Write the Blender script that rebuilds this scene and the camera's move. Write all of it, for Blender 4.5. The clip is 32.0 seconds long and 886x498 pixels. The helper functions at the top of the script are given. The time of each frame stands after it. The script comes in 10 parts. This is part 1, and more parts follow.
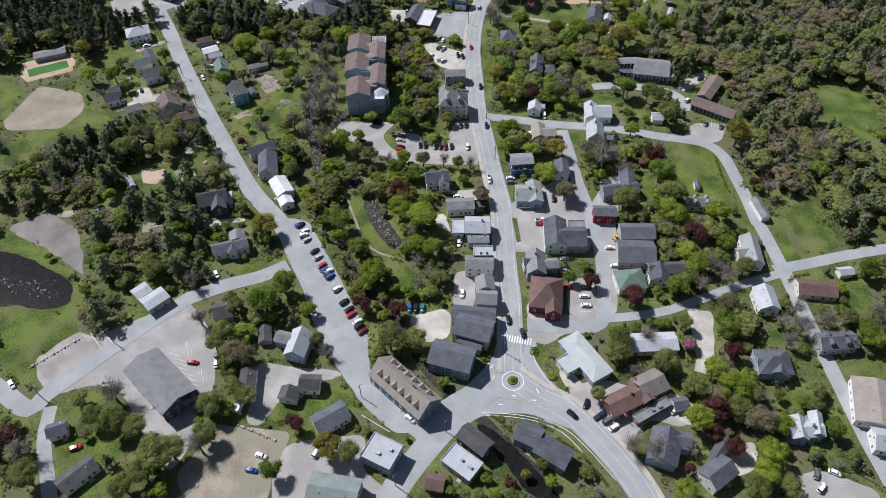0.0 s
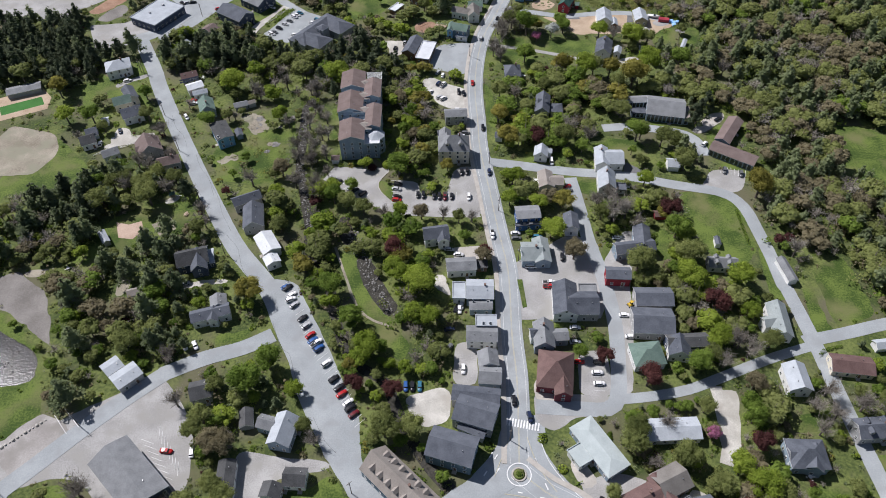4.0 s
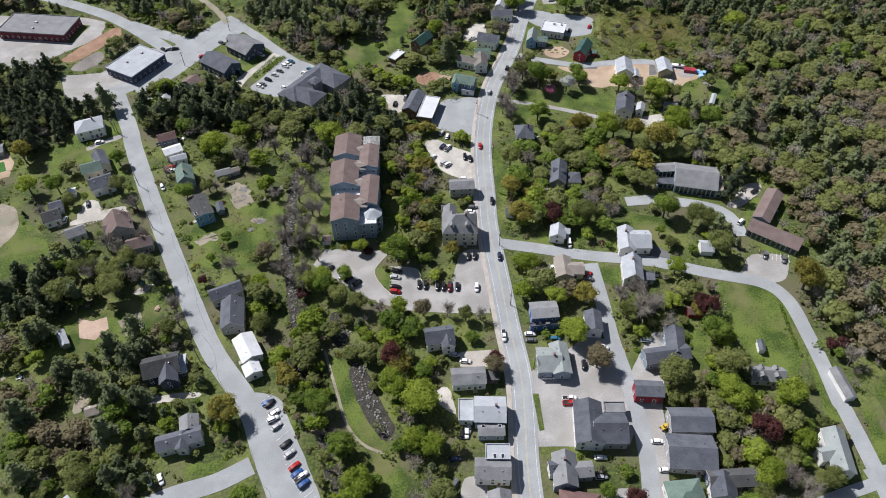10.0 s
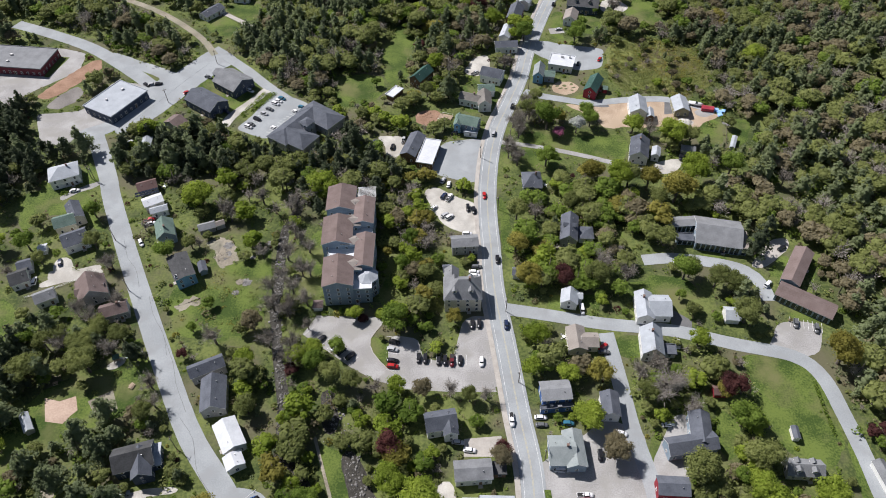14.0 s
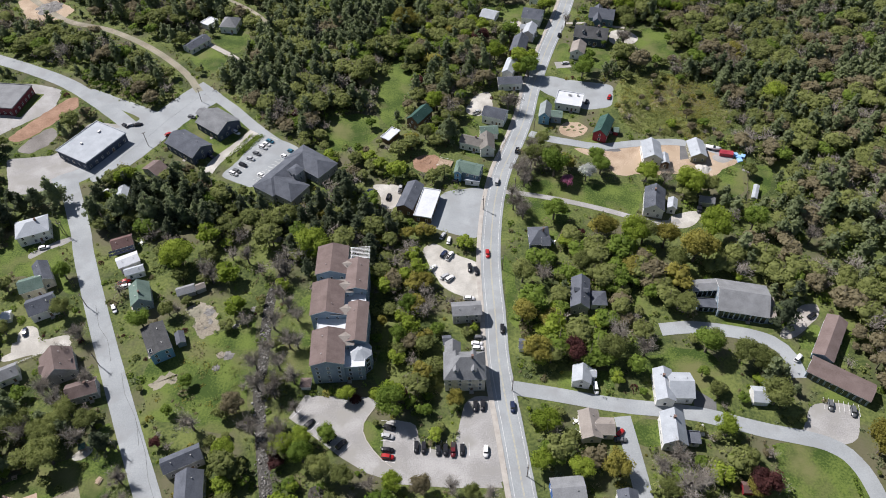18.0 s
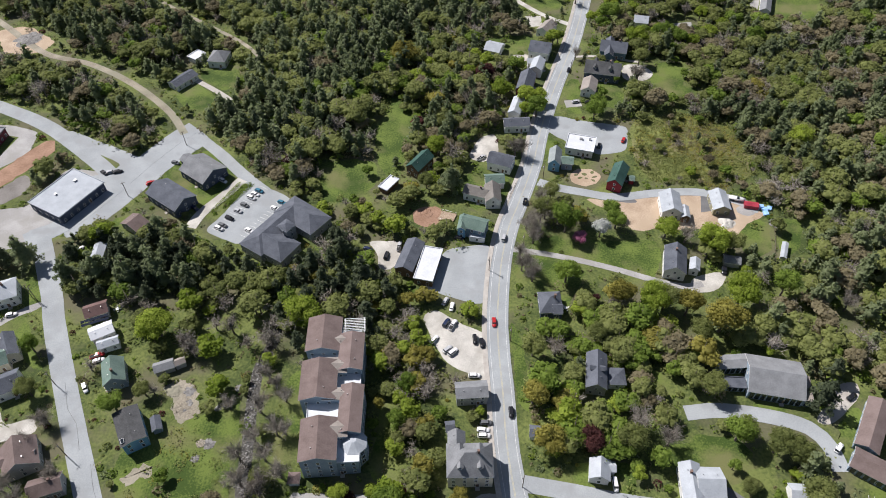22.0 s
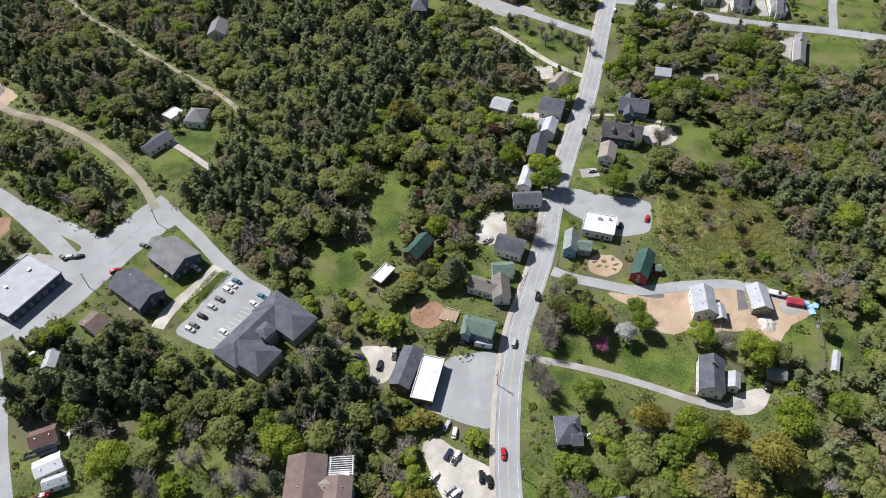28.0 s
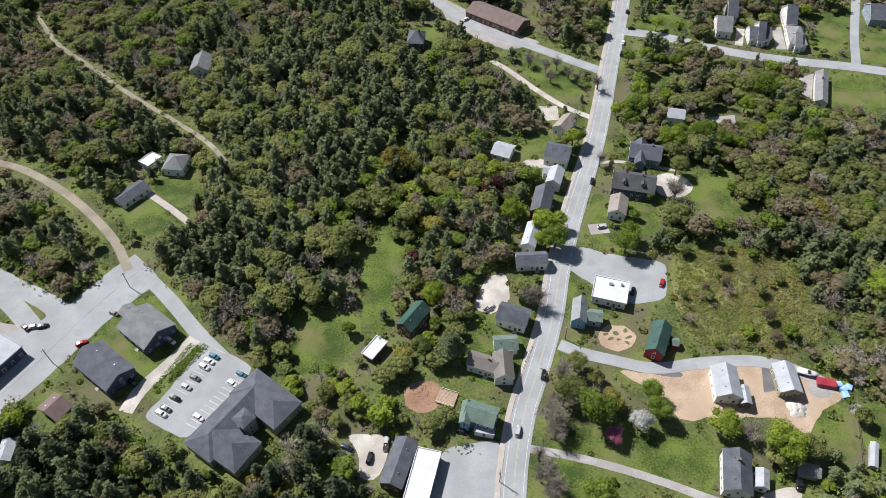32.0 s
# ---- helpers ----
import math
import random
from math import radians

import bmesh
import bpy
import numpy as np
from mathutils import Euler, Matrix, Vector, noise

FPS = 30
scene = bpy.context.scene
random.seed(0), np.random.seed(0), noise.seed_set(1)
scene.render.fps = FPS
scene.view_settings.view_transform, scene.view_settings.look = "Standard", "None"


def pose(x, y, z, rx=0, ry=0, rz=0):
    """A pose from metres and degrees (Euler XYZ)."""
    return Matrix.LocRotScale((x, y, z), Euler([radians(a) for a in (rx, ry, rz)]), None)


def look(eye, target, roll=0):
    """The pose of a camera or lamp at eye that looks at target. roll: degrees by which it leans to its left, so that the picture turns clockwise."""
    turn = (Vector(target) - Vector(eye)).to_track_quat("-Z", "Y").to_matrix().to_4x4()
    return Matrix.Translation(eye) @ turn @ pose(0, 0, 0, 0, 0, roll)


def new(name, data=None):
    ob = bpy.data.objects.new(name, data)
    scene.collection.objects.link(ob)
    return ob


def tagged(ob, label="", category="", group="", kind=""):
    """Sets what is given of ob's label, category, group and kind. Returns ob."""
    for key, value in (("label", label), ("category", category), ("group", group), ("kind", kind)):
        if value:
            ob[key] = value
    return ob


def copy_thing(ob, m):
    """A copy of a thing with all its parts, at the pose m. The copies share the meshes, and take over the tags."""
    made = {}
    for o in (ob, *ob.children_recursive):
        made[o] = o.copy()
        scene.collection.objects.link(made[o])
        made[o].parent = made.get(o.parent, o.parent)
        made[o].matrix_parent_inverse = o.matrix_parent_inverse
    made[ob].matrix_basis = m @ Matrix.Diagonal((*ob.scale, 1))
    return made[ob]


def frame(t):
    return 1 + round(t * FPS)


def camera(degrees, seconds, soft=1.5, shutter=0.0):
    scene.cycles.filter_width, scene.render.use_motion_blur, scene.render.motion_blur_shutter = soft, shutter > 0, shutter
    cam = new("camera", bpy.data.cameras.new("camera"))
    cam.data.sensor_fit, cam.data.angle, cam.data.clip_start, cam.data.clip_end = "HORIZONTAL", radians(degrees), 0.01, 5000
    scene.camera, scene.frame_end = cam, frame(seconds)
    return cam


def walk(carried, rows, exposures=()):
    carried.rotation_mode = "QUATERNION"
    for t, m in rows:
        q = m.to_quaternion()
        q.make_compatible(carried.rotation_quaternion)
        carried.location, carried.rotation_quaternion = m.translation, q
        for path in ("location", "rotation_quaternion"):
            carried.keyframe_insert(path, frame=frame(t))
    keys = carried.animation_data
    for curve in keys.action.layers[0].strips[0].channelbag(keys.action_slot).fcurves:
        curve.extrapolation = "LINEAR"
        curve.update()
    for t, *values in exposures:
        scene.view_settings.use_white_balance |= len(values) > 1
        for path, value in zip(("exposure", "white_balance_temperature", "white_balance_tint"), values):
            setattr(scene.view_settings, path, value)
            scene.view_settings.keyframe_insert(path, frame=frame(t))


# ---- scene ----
cam = camera(64.0, 32.0, soft=0.95)
METRES, EYE = 299.4, 234.5
ROWS = [
    (0.0, -5e-05, 1e-05, 1e-05, -0.628, -48.026, 0.566),
    (0.5, -1e-05, 0.01566, -0.00025, -0.631, -48.016, 0.534),
    (1.0, 0.00048, 0.03135, -0.00051, -0.617, -48.013, 0.53),
    (1.5, 0.00099, 0.04714, -0.0008, -0.601, -48.018, 0.531),
    (2.0, 0.00119, 0.06279, -0.00129, -0.602, -48.018, 0.517),
    (2.5, 0.00134, 0.07838, -0.00188, -0.605, -48.021, 0.505),
    (3.0, 0.00161, 0.09408, -0.00233, -0.594, -48.029, 0.508),
    (3.5, 0.00182, 0.1098, -0.00267, -0.582, -48.028, 0.506),
    (5.5, 0.00277, 0.17255, -0.00376, -0.531, -48.02, 0.554),
    (6.0, 0.00229, 0.1884, -0.00418, -0.523, -48.032, 0.528),
    (6.5, 0.00209, 0.20388, -0.00476, -0.5, -48.011, 0.521),
    (7.0, 0.00203, 0.21936, -0.0053, -0.464, -47.994, 0.528),
    (7.5, 0.00204, 0.23482, -0.00578, -0.423, -47.979, 0.543),
    (8.0, 0.00202, 0.25035, -0.00617, -0.392, -47.971, 0.565),
    (8.5, 0.00186, 0.26588, -0.00656, -0.378, -47.972, 0.582),
    (9.0, 0.00187, 0.28143, -0.00696, -0.365, -47.983, 0.609),
    (9.5, 0.00203, 0.29693, -0.00742, -0.353, -47.992, 0.644),
    (10.0, 0.00205, 0.31224, -0.00794, -0.348, -47.982, 0.67),
    (10.5, 0.00184, 0.32786, -0.00824, -0.346, -47.99, 0.68),
    (11.0, 0.00143, 0.34362, -0.00847, -0.348, -48.011, 0.681),
    (11.5, 0.00087, 0.35931, -0.00878, -0.358, -48.031, 0.673),
    (12.0, 0.00068, 0.37472, -0.00926, -0.36, -48.029, 0.676),
    (12.5, 0.00067, 0.39021, -0.00968, -0.352, -48.034, 0.687),
    (13.0, 0.00064, 0.40593, -0.00987, -0.351, -48.054, 0.687),
    (13.5, 0.00059, 0.42171, -0.00995, -0.359, -48.064, 0.678),
    (14.0, 0.00039, 0.43739, -0.01009, -0.372, -48.063, 0.662),
    (14.5, 0.0001, 0.453, -0.01035, -0.383, -48.06, 0.646),
    (16.5, 9e-05, 0.5147, -0.01191, -0.453, -48.037, 0.619),
    (17.0, -0.00013, 0.53037, -0.01217, -0.469, -48.051, 0.614),
    (17.5, -0.0003, 0.54594, -0.01251, -0.475, -48.062, 0.614),
    (18.0, -0.0005, 0.56145, -0.01286, -0.48, -48.059, 0.611),
    (18.5, -0.00061, 0.57699, -0.01317, -0.482, -48.048, 0.609),
    (19.0, -0.00063, 0.59249, -0.01352, -0.487, -48.029, 0.614),
    (19.5, -0.00061, 0.60789, -0.01399, -0.493, -48.007, 0.624),
    (20.0, -0.00072, 0.62328, -0.01467, -0.494, -47.994, 0.634),
    (20.5, -0.00093, 0.6385, -0.01542, -0.49, -47.982, 0.656),
    (21.0, -0.00117, 0.65368, -0.01603, -0.477, -47.976, 0.68),
    (21.5, -0.00134, 0.6692, -0.01656, -0.46, -47.97, 0.693),
    (22.0, -0.00142, 0.68491, -0.01701, -0.442, -47.962, 0.691),
    (22.5, -0.0015, 0.70071, -0.01725, -0.421, -47.959, 0.682),
    (23.0, -0.00159, 0.7166, -0.01735, -0.393, -47.953, 0.679),
    (23.5, -0.00164, 0.73247, -0.01755, -0.365, -47.942, 0.681),
    (24.0, -0.00162, 0.74835, -0.01785, -0.341, -47.935, 0.687),
    (24.5, -0.00157, 0.76417, -0.0182, -0.322, -47.932, 0.687),
    (25.0, -0.0015, 0.77992, -0.01854, -0.304, -47.94, 0.688),
    (25.5, -0.0014, 0.7957, -0.0188, -0.287, -47.959, 0.697),
    (27.5, -0.0004, 0.85859, -0.01995, -0.304, -48.047, 0.737),
    (28.0, -0.00012, 0.87428, -0.02018, -0.307, -48.046, 0.733),
    (28.5, 0.00015, 0.89005, -0.02027, -0.316, -48.052, 0.723),
    (29.0, 0.00049, 0.90576, -0.02031, -0.33, -48.052, 0.711),
    (29.5, 0.00088, 0.9214, -0.02042, -0.34, -48.052, 0.701),
    (30.0, 0.00135, 0.937, -0.02062, -0.341, -48.057, 0.695),
    (30.5, 0.00179, 0.95263, -0.02085, -0.339, -48.062, 0.688),
    (31.0, 0.0022, 0.96827, -0.02113, -0.336, -48.065, 0.678),
    (31.5, 0.00263, 0.9839, -0.02148, -0.33, -48.063, 0.662),
    (32.0, 0.0031, 0.9995, -0.02185, -0.322, -48.06, 0.646),
]
walk(cam, [(t, pose(METRES * x, METRES * y, EYE + METRES * z, 90 + pitch, roll, yaw)) for t, x, y, z, yaw, pitch, roll in ROWS], exposures=[(0.0, 0.08, 6250, 16), (8.0, 0.17, 6380, 15), (16.0, 0.25, 6480, 15), (24.0, 0.3, 6520, 15), (32.0, 0.35, 6540, 15)])

# ---- world, sun ----
SUN_AZ, SUN_EL = 144.0, 50.0          # where the sun stands: degrees from +x towards +y, and height
sun = new("sun", bpy.data.lights.new("sun", "SUN"))
sun.data.energy, sun.data.angle, sun.data.color = 5.0, radians(0.53), (1.0, 0.985, 0.955)
_d = Vector((math.cos(radians(SUN_AZ)) * math.cos(radians(SUN_EL)), math.sin(radians(SUN_AZ)) * math.cos(radians(SUN_EL)), math.sin(radians(SUN_EL))))
sun.matrix_world = look(_d * 900 + Vector((0, 350, 0)), (0, 350, 0))
world = bpy.data.worlds.new("sky")
scene.world = world
world.use_nodes = True
_sky = world.node_tree.nodes.new("ShaderNodeTexSky")
_sky.sky_type, _sky.sun_disc = "NISHITA", False
_sky.sun_elevation, _sky.sun_rotation = radians(SUN_EL), radians(90 - SUN_AZ)
world.node_tree.links.new(_sky.outputs[0], world.node_tree.nodes["Background"].inputs[0])
world.node_tree.nodes["Background"].inputs[1].default_value = 0.056

# ---- materials ----
MATS = {}


def material(name, dark, light, rough=0.85, grain=3.0, stain=0.12, bump=0.15, metal=0.0, island=0.0, per_object=0.0, translucent=0.0, waves=None, spec=0.3, third=None, third_scale=0.03, third_at=0.5, amp=1.0):
    """A surface between two colours: fine grain and wide stains, with optional change from piece to piece."""
    m = bpy.data.materials.new(name)
    m.use_nodes = True
    t, nodes, link = m.node_tree, m.node_tree.nodes, m.node_tree.links.new
    bsdf = nodes["Principled BSDF"]
    bsdf.inputs["Roughness"].default_value, bsdf.inputs["Metallic"].default_value = rough, metal
    bsdf.inputs["Specular IOR Level"].default_value = spec
    geo = nodes.new("ShaderNodeNewGeometry")
    fine, wide = nodes.new("ShaderNodeTexNoise"), nodes.new("ShaderNodeTexNoise")
    for n, s, d in ((fine, grain, 4), (wide, stain, 3)):
        n.inputs["Scale"].default_value, n.inputs["Detail"].default_value = s, d
        link(geo.outputs["Position"], n.inputs["Vector"])

    def math_node(op, a, b):
        n = nodes.new("ShaderNodeMath")
        n.operation = op
        for k, v in enumerate((a, b)):
            if isinstance(v, (int, float)):
                n.inputs[k].default_value = v
            else:
                link(v, n.inputs[k])
        return n.outputs[0]

    f = math_node("ADD", math_node("MULTIPLY", math_node("SUBTRACT", fine.outputs[0], 0.5), 1.3 * amp), math_node("MULTIPLY", math_node("SUBTRACT", wide.outputs[0], 0.5), 1.8 * amp))
    f = math_node("ADD", f, 0.5)
    if island:
        f = math_node("ADD", f, math_node("MULTIPLY", math_node("SUBTRACT", geo.outputs["Random Per Island"], 0.5), island))
    if per_object:
        info = nodes.new("ShaderNodeObjectInfo")
        f = math_node("ADD", f, math_node("MULTIPLY", math_node("SUBTRACT", info.outputs["Random"], 0.5), per_object))
    if waves:
        w = nodes.new("ShaderNodeTexWave")
        w.bands_direction = waves[0]
        w.inputs["Scale"].default_value, w.inputs["Distortion"].default_value = waves[1], waves[3] if len(waves) > 3 else 0.3
        tc = nodes.new("ShaderNodeTexCoord")
        link(tc.outputs["Object"], w.inputs["Vector"])
        f = math_node("ADD", f, math_node("MULTIPLY", math_node("SUBTRACT", w.outputs["Fac"], 0.5), waves[2]))
    mix = nodes.new("ShaderNodeMix")
    mix.data_type = "RGBA"
    link(f, mix.inputs[0])
    mix.inputs[6].default_value, mix.inputs[7].default_value = (*dark, 1), (*light, 1)
    colour = mix.outputs[2]
    if third:
        n3, ramp, mix3 = nodes.new("ShaderNodeTexNoise"), nodes.new("ShaderNodeMapRange"), nodes.new("ShaderNodeMix")
        n3.inputs["Scale"].default_value, n3.inputs["Detail"].default_value = third_scale, 5
        link(geo.outputs["Position"], n3.inputs["Vector"])
        ramp.inputs[1].default_value, ramp.inputs[2].default_value = third_at - 0.08, third_at + 0.08
        link(n3.outputs[0], ramp.inputs[0])
        mix3.data_type = "RGBA"
        link(ramp.outputs[0], mix3.inputs[0])
        link(colour, mix3.inputs[6])
        mix3.inputs[7].default_value = (*third, 1)
        colour = mix3.outputs[2]
    link(colour, bsdf.inputs["Base Color"])
    if bump:
        b = nodes.new("ShaderNodeBump")
        b.inputs["Strength"].default_value, b.inputs["Distance"].default_value = bump, 0.3
        link(fine.outputs[0], b.inputs["Height"])
        link(b.outputs[0], bsdf.inputs["Normal"])
    if translucent:
        tr, ms = nodes.new("ShaderNodeBsdfTranslucent"), nodes.new("ShaderNodeMixShader")
        link(colour, tr.inputs[0])
        ms.inputs[0].default_value = translucent
        link(bsdf.outputs[0], ms.inputs[1])
        link(tr.outputs[0], ms.inputs[2])
        link(ms.outputs[0], nodes["Material Output"].inputs[0])
    MATS[name] = m
    return m


def grey(v, warm=0.0):
    return (v * (1 + warm), v, v * (1 - warm))


# ground
material("rough_grass", (0.045, 0.066, 0.018), (0.14, 0.166, 0.048), 0.95, 0.9, 0.06, 0.8, amp=1.8, third=(0.118, 0.112, 0.065), third_scale=0.045, third_at=0.57)
material("lawn", (0.04, 0.07, 0.012), (0.12, 0.162, 0.034), 0.95, 1.3, 0.08, 0.5, amp=2.1, third=(0.14, 0.145, 0.056), third_scale=0.06, third_at=0.58)
material("meadow", (0.1, 0.12, 0.034), (0.205, 0.222, 0.07), 0.95, 0.9, 0.08, 0.5, amp=1.7, third=(0.22, 0.19, 0.11), third_scale=0.05, third_at=0.56)
material("asphalt", (0.24, 0.258, 0.265), (0.37, 0.392, 0.4), 0.9, 2.0, 0.08, 0.05, amp=0.8, third=(0.275, 0.288, 0.292), third_scale=0.13, third_at=0.58)
material("dark_asphalt", (0.1, 0.1, 0.105), (0.17, 0.17, 0.17), 0.9, 2.5, 0.15, 0.05)
material("concrete", (0.34, 0.315, 0.28), (0.46, 0.43, 0.39), 0.9, 1.5, 0.3, 0.05)
material("gravel", (0.36, 0.345, 0.31), (0.56, 0.54, 0.49), 0.95, 2.2, 0.15, 0.2, amp=1.4, third=(0.36, 0.34, 0.3), third_scale=0.1, third_at=0.55)
material("lot_asphalt", (0.26, 0.253, 0.243), (0.392, 0.384, 0.372), 0.9, 2.0, 0.09, 0.05, amp=1.5, third=(0.29, 0.282, 0.262), third_scale=0.11, third_at=0.54)
material("dirt", (0.19, 0.165, 0.125), (0.35, 0.315, 0.25), 0.95, 1.6, 0.1, 0.2, amp=1.5, third=(0.24, 0.23, 0.17), third_scale=0.09, third_at=0.53)
material("red_soil", (0.22, 0.13, 0.085), (0.36, 0.23, 0.16), 0.95, 1.2, 0.15, 0.3)
material("sand", (0.33, 0.245, 0.17), (0.49, 0.385, 0.285), 0.95, 1.4, 0.12, 0.2, amp=1.5, third=(0.4, 0.31, 0.22), third_scale=0.1, third_at=0.55)
material("clay", (0.36, 0.26, 0.2), (0.5, 0.38, 0.3), 0.95, 1.4, 0.12, 0.2, amp=1.3)
material("brown_lot", (0.27, 0.25, 0.235), (0.38, 0.36, 0.34), 0.95, 1.8, 0.1, 0.1, amp=1.5, third=(0.25, 0.235, 0.215), third_scale=0.12, third_at=0.55)
material("worn_lot", (0.15, 0.138, 0.125), (0.255, 0.238, 0.22), 0.95, 1.6, 0.1, 0.1, amp=1.3)
material("court_green", (0.03, 0.12, 0.02), (0.05, 0.17, 0.035), 0.9, 2.0, 0.2, 0.05)
material("pond_water", (0.006, 0.007, 0.009), (0.022, 0.021, 0.02), 0.16, 1.2, 0.3, 0.2, spec=0.05)
material("river_water", (0.025, 0.024, 0.02), (0.075, 0.07, 0.06), 0.25, 1.2, 0.3, 0.5, spec=0.12)
material("rock", (0.09, 0.086, 0.08), (0.3, 0.29, 0.275), 0.9, 1.5, 0.4, 0.3, island=0.5)
material("white_paint", (0.6, 0.6, 0.6), (0.8, 0.8, 0.78), 0.8, 2, 0.3, 0)
material("yellow_paint", (0.4, 0.37, 0.27), (0.48, 0.44, 0.31), 0.8, 2, 0.3, 0)
# foliage
LEAF = dict(rough=0.75, grain=1.2, stain=0.11, bump=0.25, amp=0.85, island=0.3, per_object=0.6, translucent=0.55, spec=0.2)
material("leaf_bright", (0.165, 0.235, 0.025), (0.38, 0.46, 0.075), **LEAF)
material("leaf_green", (0.1, 0.165, 0.022), (0.255, 0.345, 0.066), **LEAF)
material("leaf_olive", (0.14, 0.168, 0.05), (0.31, 0.342, 0.118), **LEAF)
material("leaf_gold", (0.19, 0.175, 0.035), (0.39, 0.36, 0.09), **LEAF)
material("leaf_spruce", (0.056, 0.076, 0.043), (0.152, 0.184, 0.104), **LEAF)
material("leaf_pine", (0.112, 0.148, 0.076), (0.282, 0.328, 0.168), **LEAF)
material("leaf_red", (0.061, 0.025, 0.025), (0.175, 0.070, 0.061), **LEAF)
material("leaf_bud", (0.17, 0.148, 0.085), (0.32, 0.282, 0.17), **LEAF)
material("leaf_pink", (0.438, 0.140, 0.245), (0.600, 0.315, 0.473), **LEAF)
material("leaf_white", (0.525, 0.595, 0.473), (0.600, 0.600, 0.600), **LEAF)
material("twig", (0.15, 0.132, 0.108), (0.33, 0.3, 0.255), 0.9, 0.4, 0.06, 0, island=0.6, per_object=0.5)
material("bark", (0.07, 0.055, 0.045), (0.17, 0.15, 0.13), 0.95, 4, 0.5, 0.4)
# buildings
SH = dict(rough=0.9, grain=2.2, stain=0.3, bump=0.12, per_object=0.35, amp=0.8)
material("roof_grey", grey(0.15, -0.04), grey(0.26, -0.03), **SH)
material("roof_dark", grey(0.045, -0.03), grey(0.105, -0.02), **SH)
material("roof_slate", (0.062, 0.07, 0.086), (0.13, 0.141, 0.165), **SH)
material("roof_pale", (0.34, 0.385, 0.38), (0.46, 0.505, 0.5), **SH)
material("roof_sage", (0.2, 0.23, 0.228), (0.31, 0.34, 0.335), **SH)
material("roof_light", (0.3, 0.325, 0.35), (0.44, 0.47, 0.5), **SH)
material("roof_white", (0.5, 0.52, 0.54), (0.63, 0.65, 0.67), rough=0.6, grain=1.2, stain=0.2, bump=0.02)
material("roof_brown", (0.125, 0.092, 0.083), (0.205, 0.158, 0.146), **SH)
material("roof_driftwood", (0.135, 0.125, 0.112), (0.215, 0.2, 0.182), **SH)
material("roof_taupe", (0.2, 0.175, 0.155), (0.31, 0.28, 0.25), **SH)
material("roof_red", (0.1, 0.06, 0.055), (0.175, 0.112, 0.102), **SH)
material("roof_green", (0.09, 0.14, 0.115), (0.17, 0.235, 0.2), **SH)
material("roof_forest", (0.025, 0.065, 0.052), (0.055, 0.12, 0.1), rough=0.5, grain=1.5, stain=0.2, bump=0.05)
material("roof_ribbed", (0.15, 0.19, 0.18), (0.24, 0.28, 0.27), rough=0.5, grain=1.5, stain=0.2, bump=0.05, waves=("X", 1.6, 0.5))
material("roof_crimson", (0.3, 0.03, 0.05), (0.45, 0.06, 0.08), rough=0.5, grain=2, stain=0.3, bump=0.02)
CL = dict(rough=0.75, grain=2.0, stain=0.25, bump=0.05, waves=("Z", 2.2, 0.25, 0.0))
material("wall_white", (0.62, 0.62, 0.6), (0.8, 0.8, 0.78), **CL)
material("wall_cream", (0.55, 0.5, 0.4), (0.7, 0.65, 0.53), **CL)
material("wall_grey", grey(0.28), grey(0.42), **CL)
material("wall_blue", (0.13, 0.28, 0.43), (0.2, 0.4, 0.58), **CL)
material("wall_royal", (0.04, 0.1, 0.28), (0.08, 0.17, 0.4), **CL)
material("wall_teal", (0.1, 0.16, 0.2), (0.17, 0.25, 0.3), **CL)
material("wall_navy", (0.04, 0.055, 0.09), (0.08, 0.1, 0.15), **CL)
material("wall_red", (0.22, 0.02, 0.03), (0.36, 0.045, 0.06), **CL)
material("wall_maroon", (0.12, 0.02, 0.03), (0.2, 0.045, 0.06), **CL)
material("wall_wood", (0.12, 0.07, 0.045), (0.22, 0.14, 0.09), **CL)
material("wall_khaki", (0.25, 0.24, 0.15), (0.36, 0.34, 0.23), **CL)
material("wall_bluegrey", (0.2, 0.26, 0.32), (0.29, 0.36, 0.42), **CL)
material("trim_white", (0.68, 0.68, 0.66), (0.82, 0.82, 0.8), 0.6, 3, 0.4, 0)
material("brick_red", (0.14, 0.09, 0.075), (0.24, 0.16, 0.13), 0.9, 6, 0.5, 0.3)
material("deck_wood", (0.3, 0.22, 0.15), (0.45, 0.35, 0.26), 0.85, 3, 0.4, 0.1, waves=("X", 4.0, 0.4))
material("pole_wood", (0.1, 0.08, 0.065), (0.17, 0.14, 0.115), 0.9, 5, 0.6, 0.2)
material("metal_grey", grey(0.35), grey(0.5), 0.4, 3, 0.4, 0, metal=0.7)
material("window_glass", (0.015, 0.02, 0.025), (0.04, 0.05, 0.06), 0.06, 1, 0.2, 0, spec=0.6)
material("solar_glass", (0.015, 0.02, 0.035), (0.03, 0.035, 0.05), 0.15, 1, 0.2, 0, spec=0.6)
material("rubber", grey(0.02), grey(0.035), 0.8, 6, 0.5, 0)
material("tarp_blue", (0.2, 0.4, 0.7), (0.35, 0.55, 0.85), 0.5, 1.5, 0.5, 0.3)
material("parasol_red", (0.62, 0.03, 0.06), (0.78, 0.06, 0.1), 0.7, 3, 0.5, 0.05)
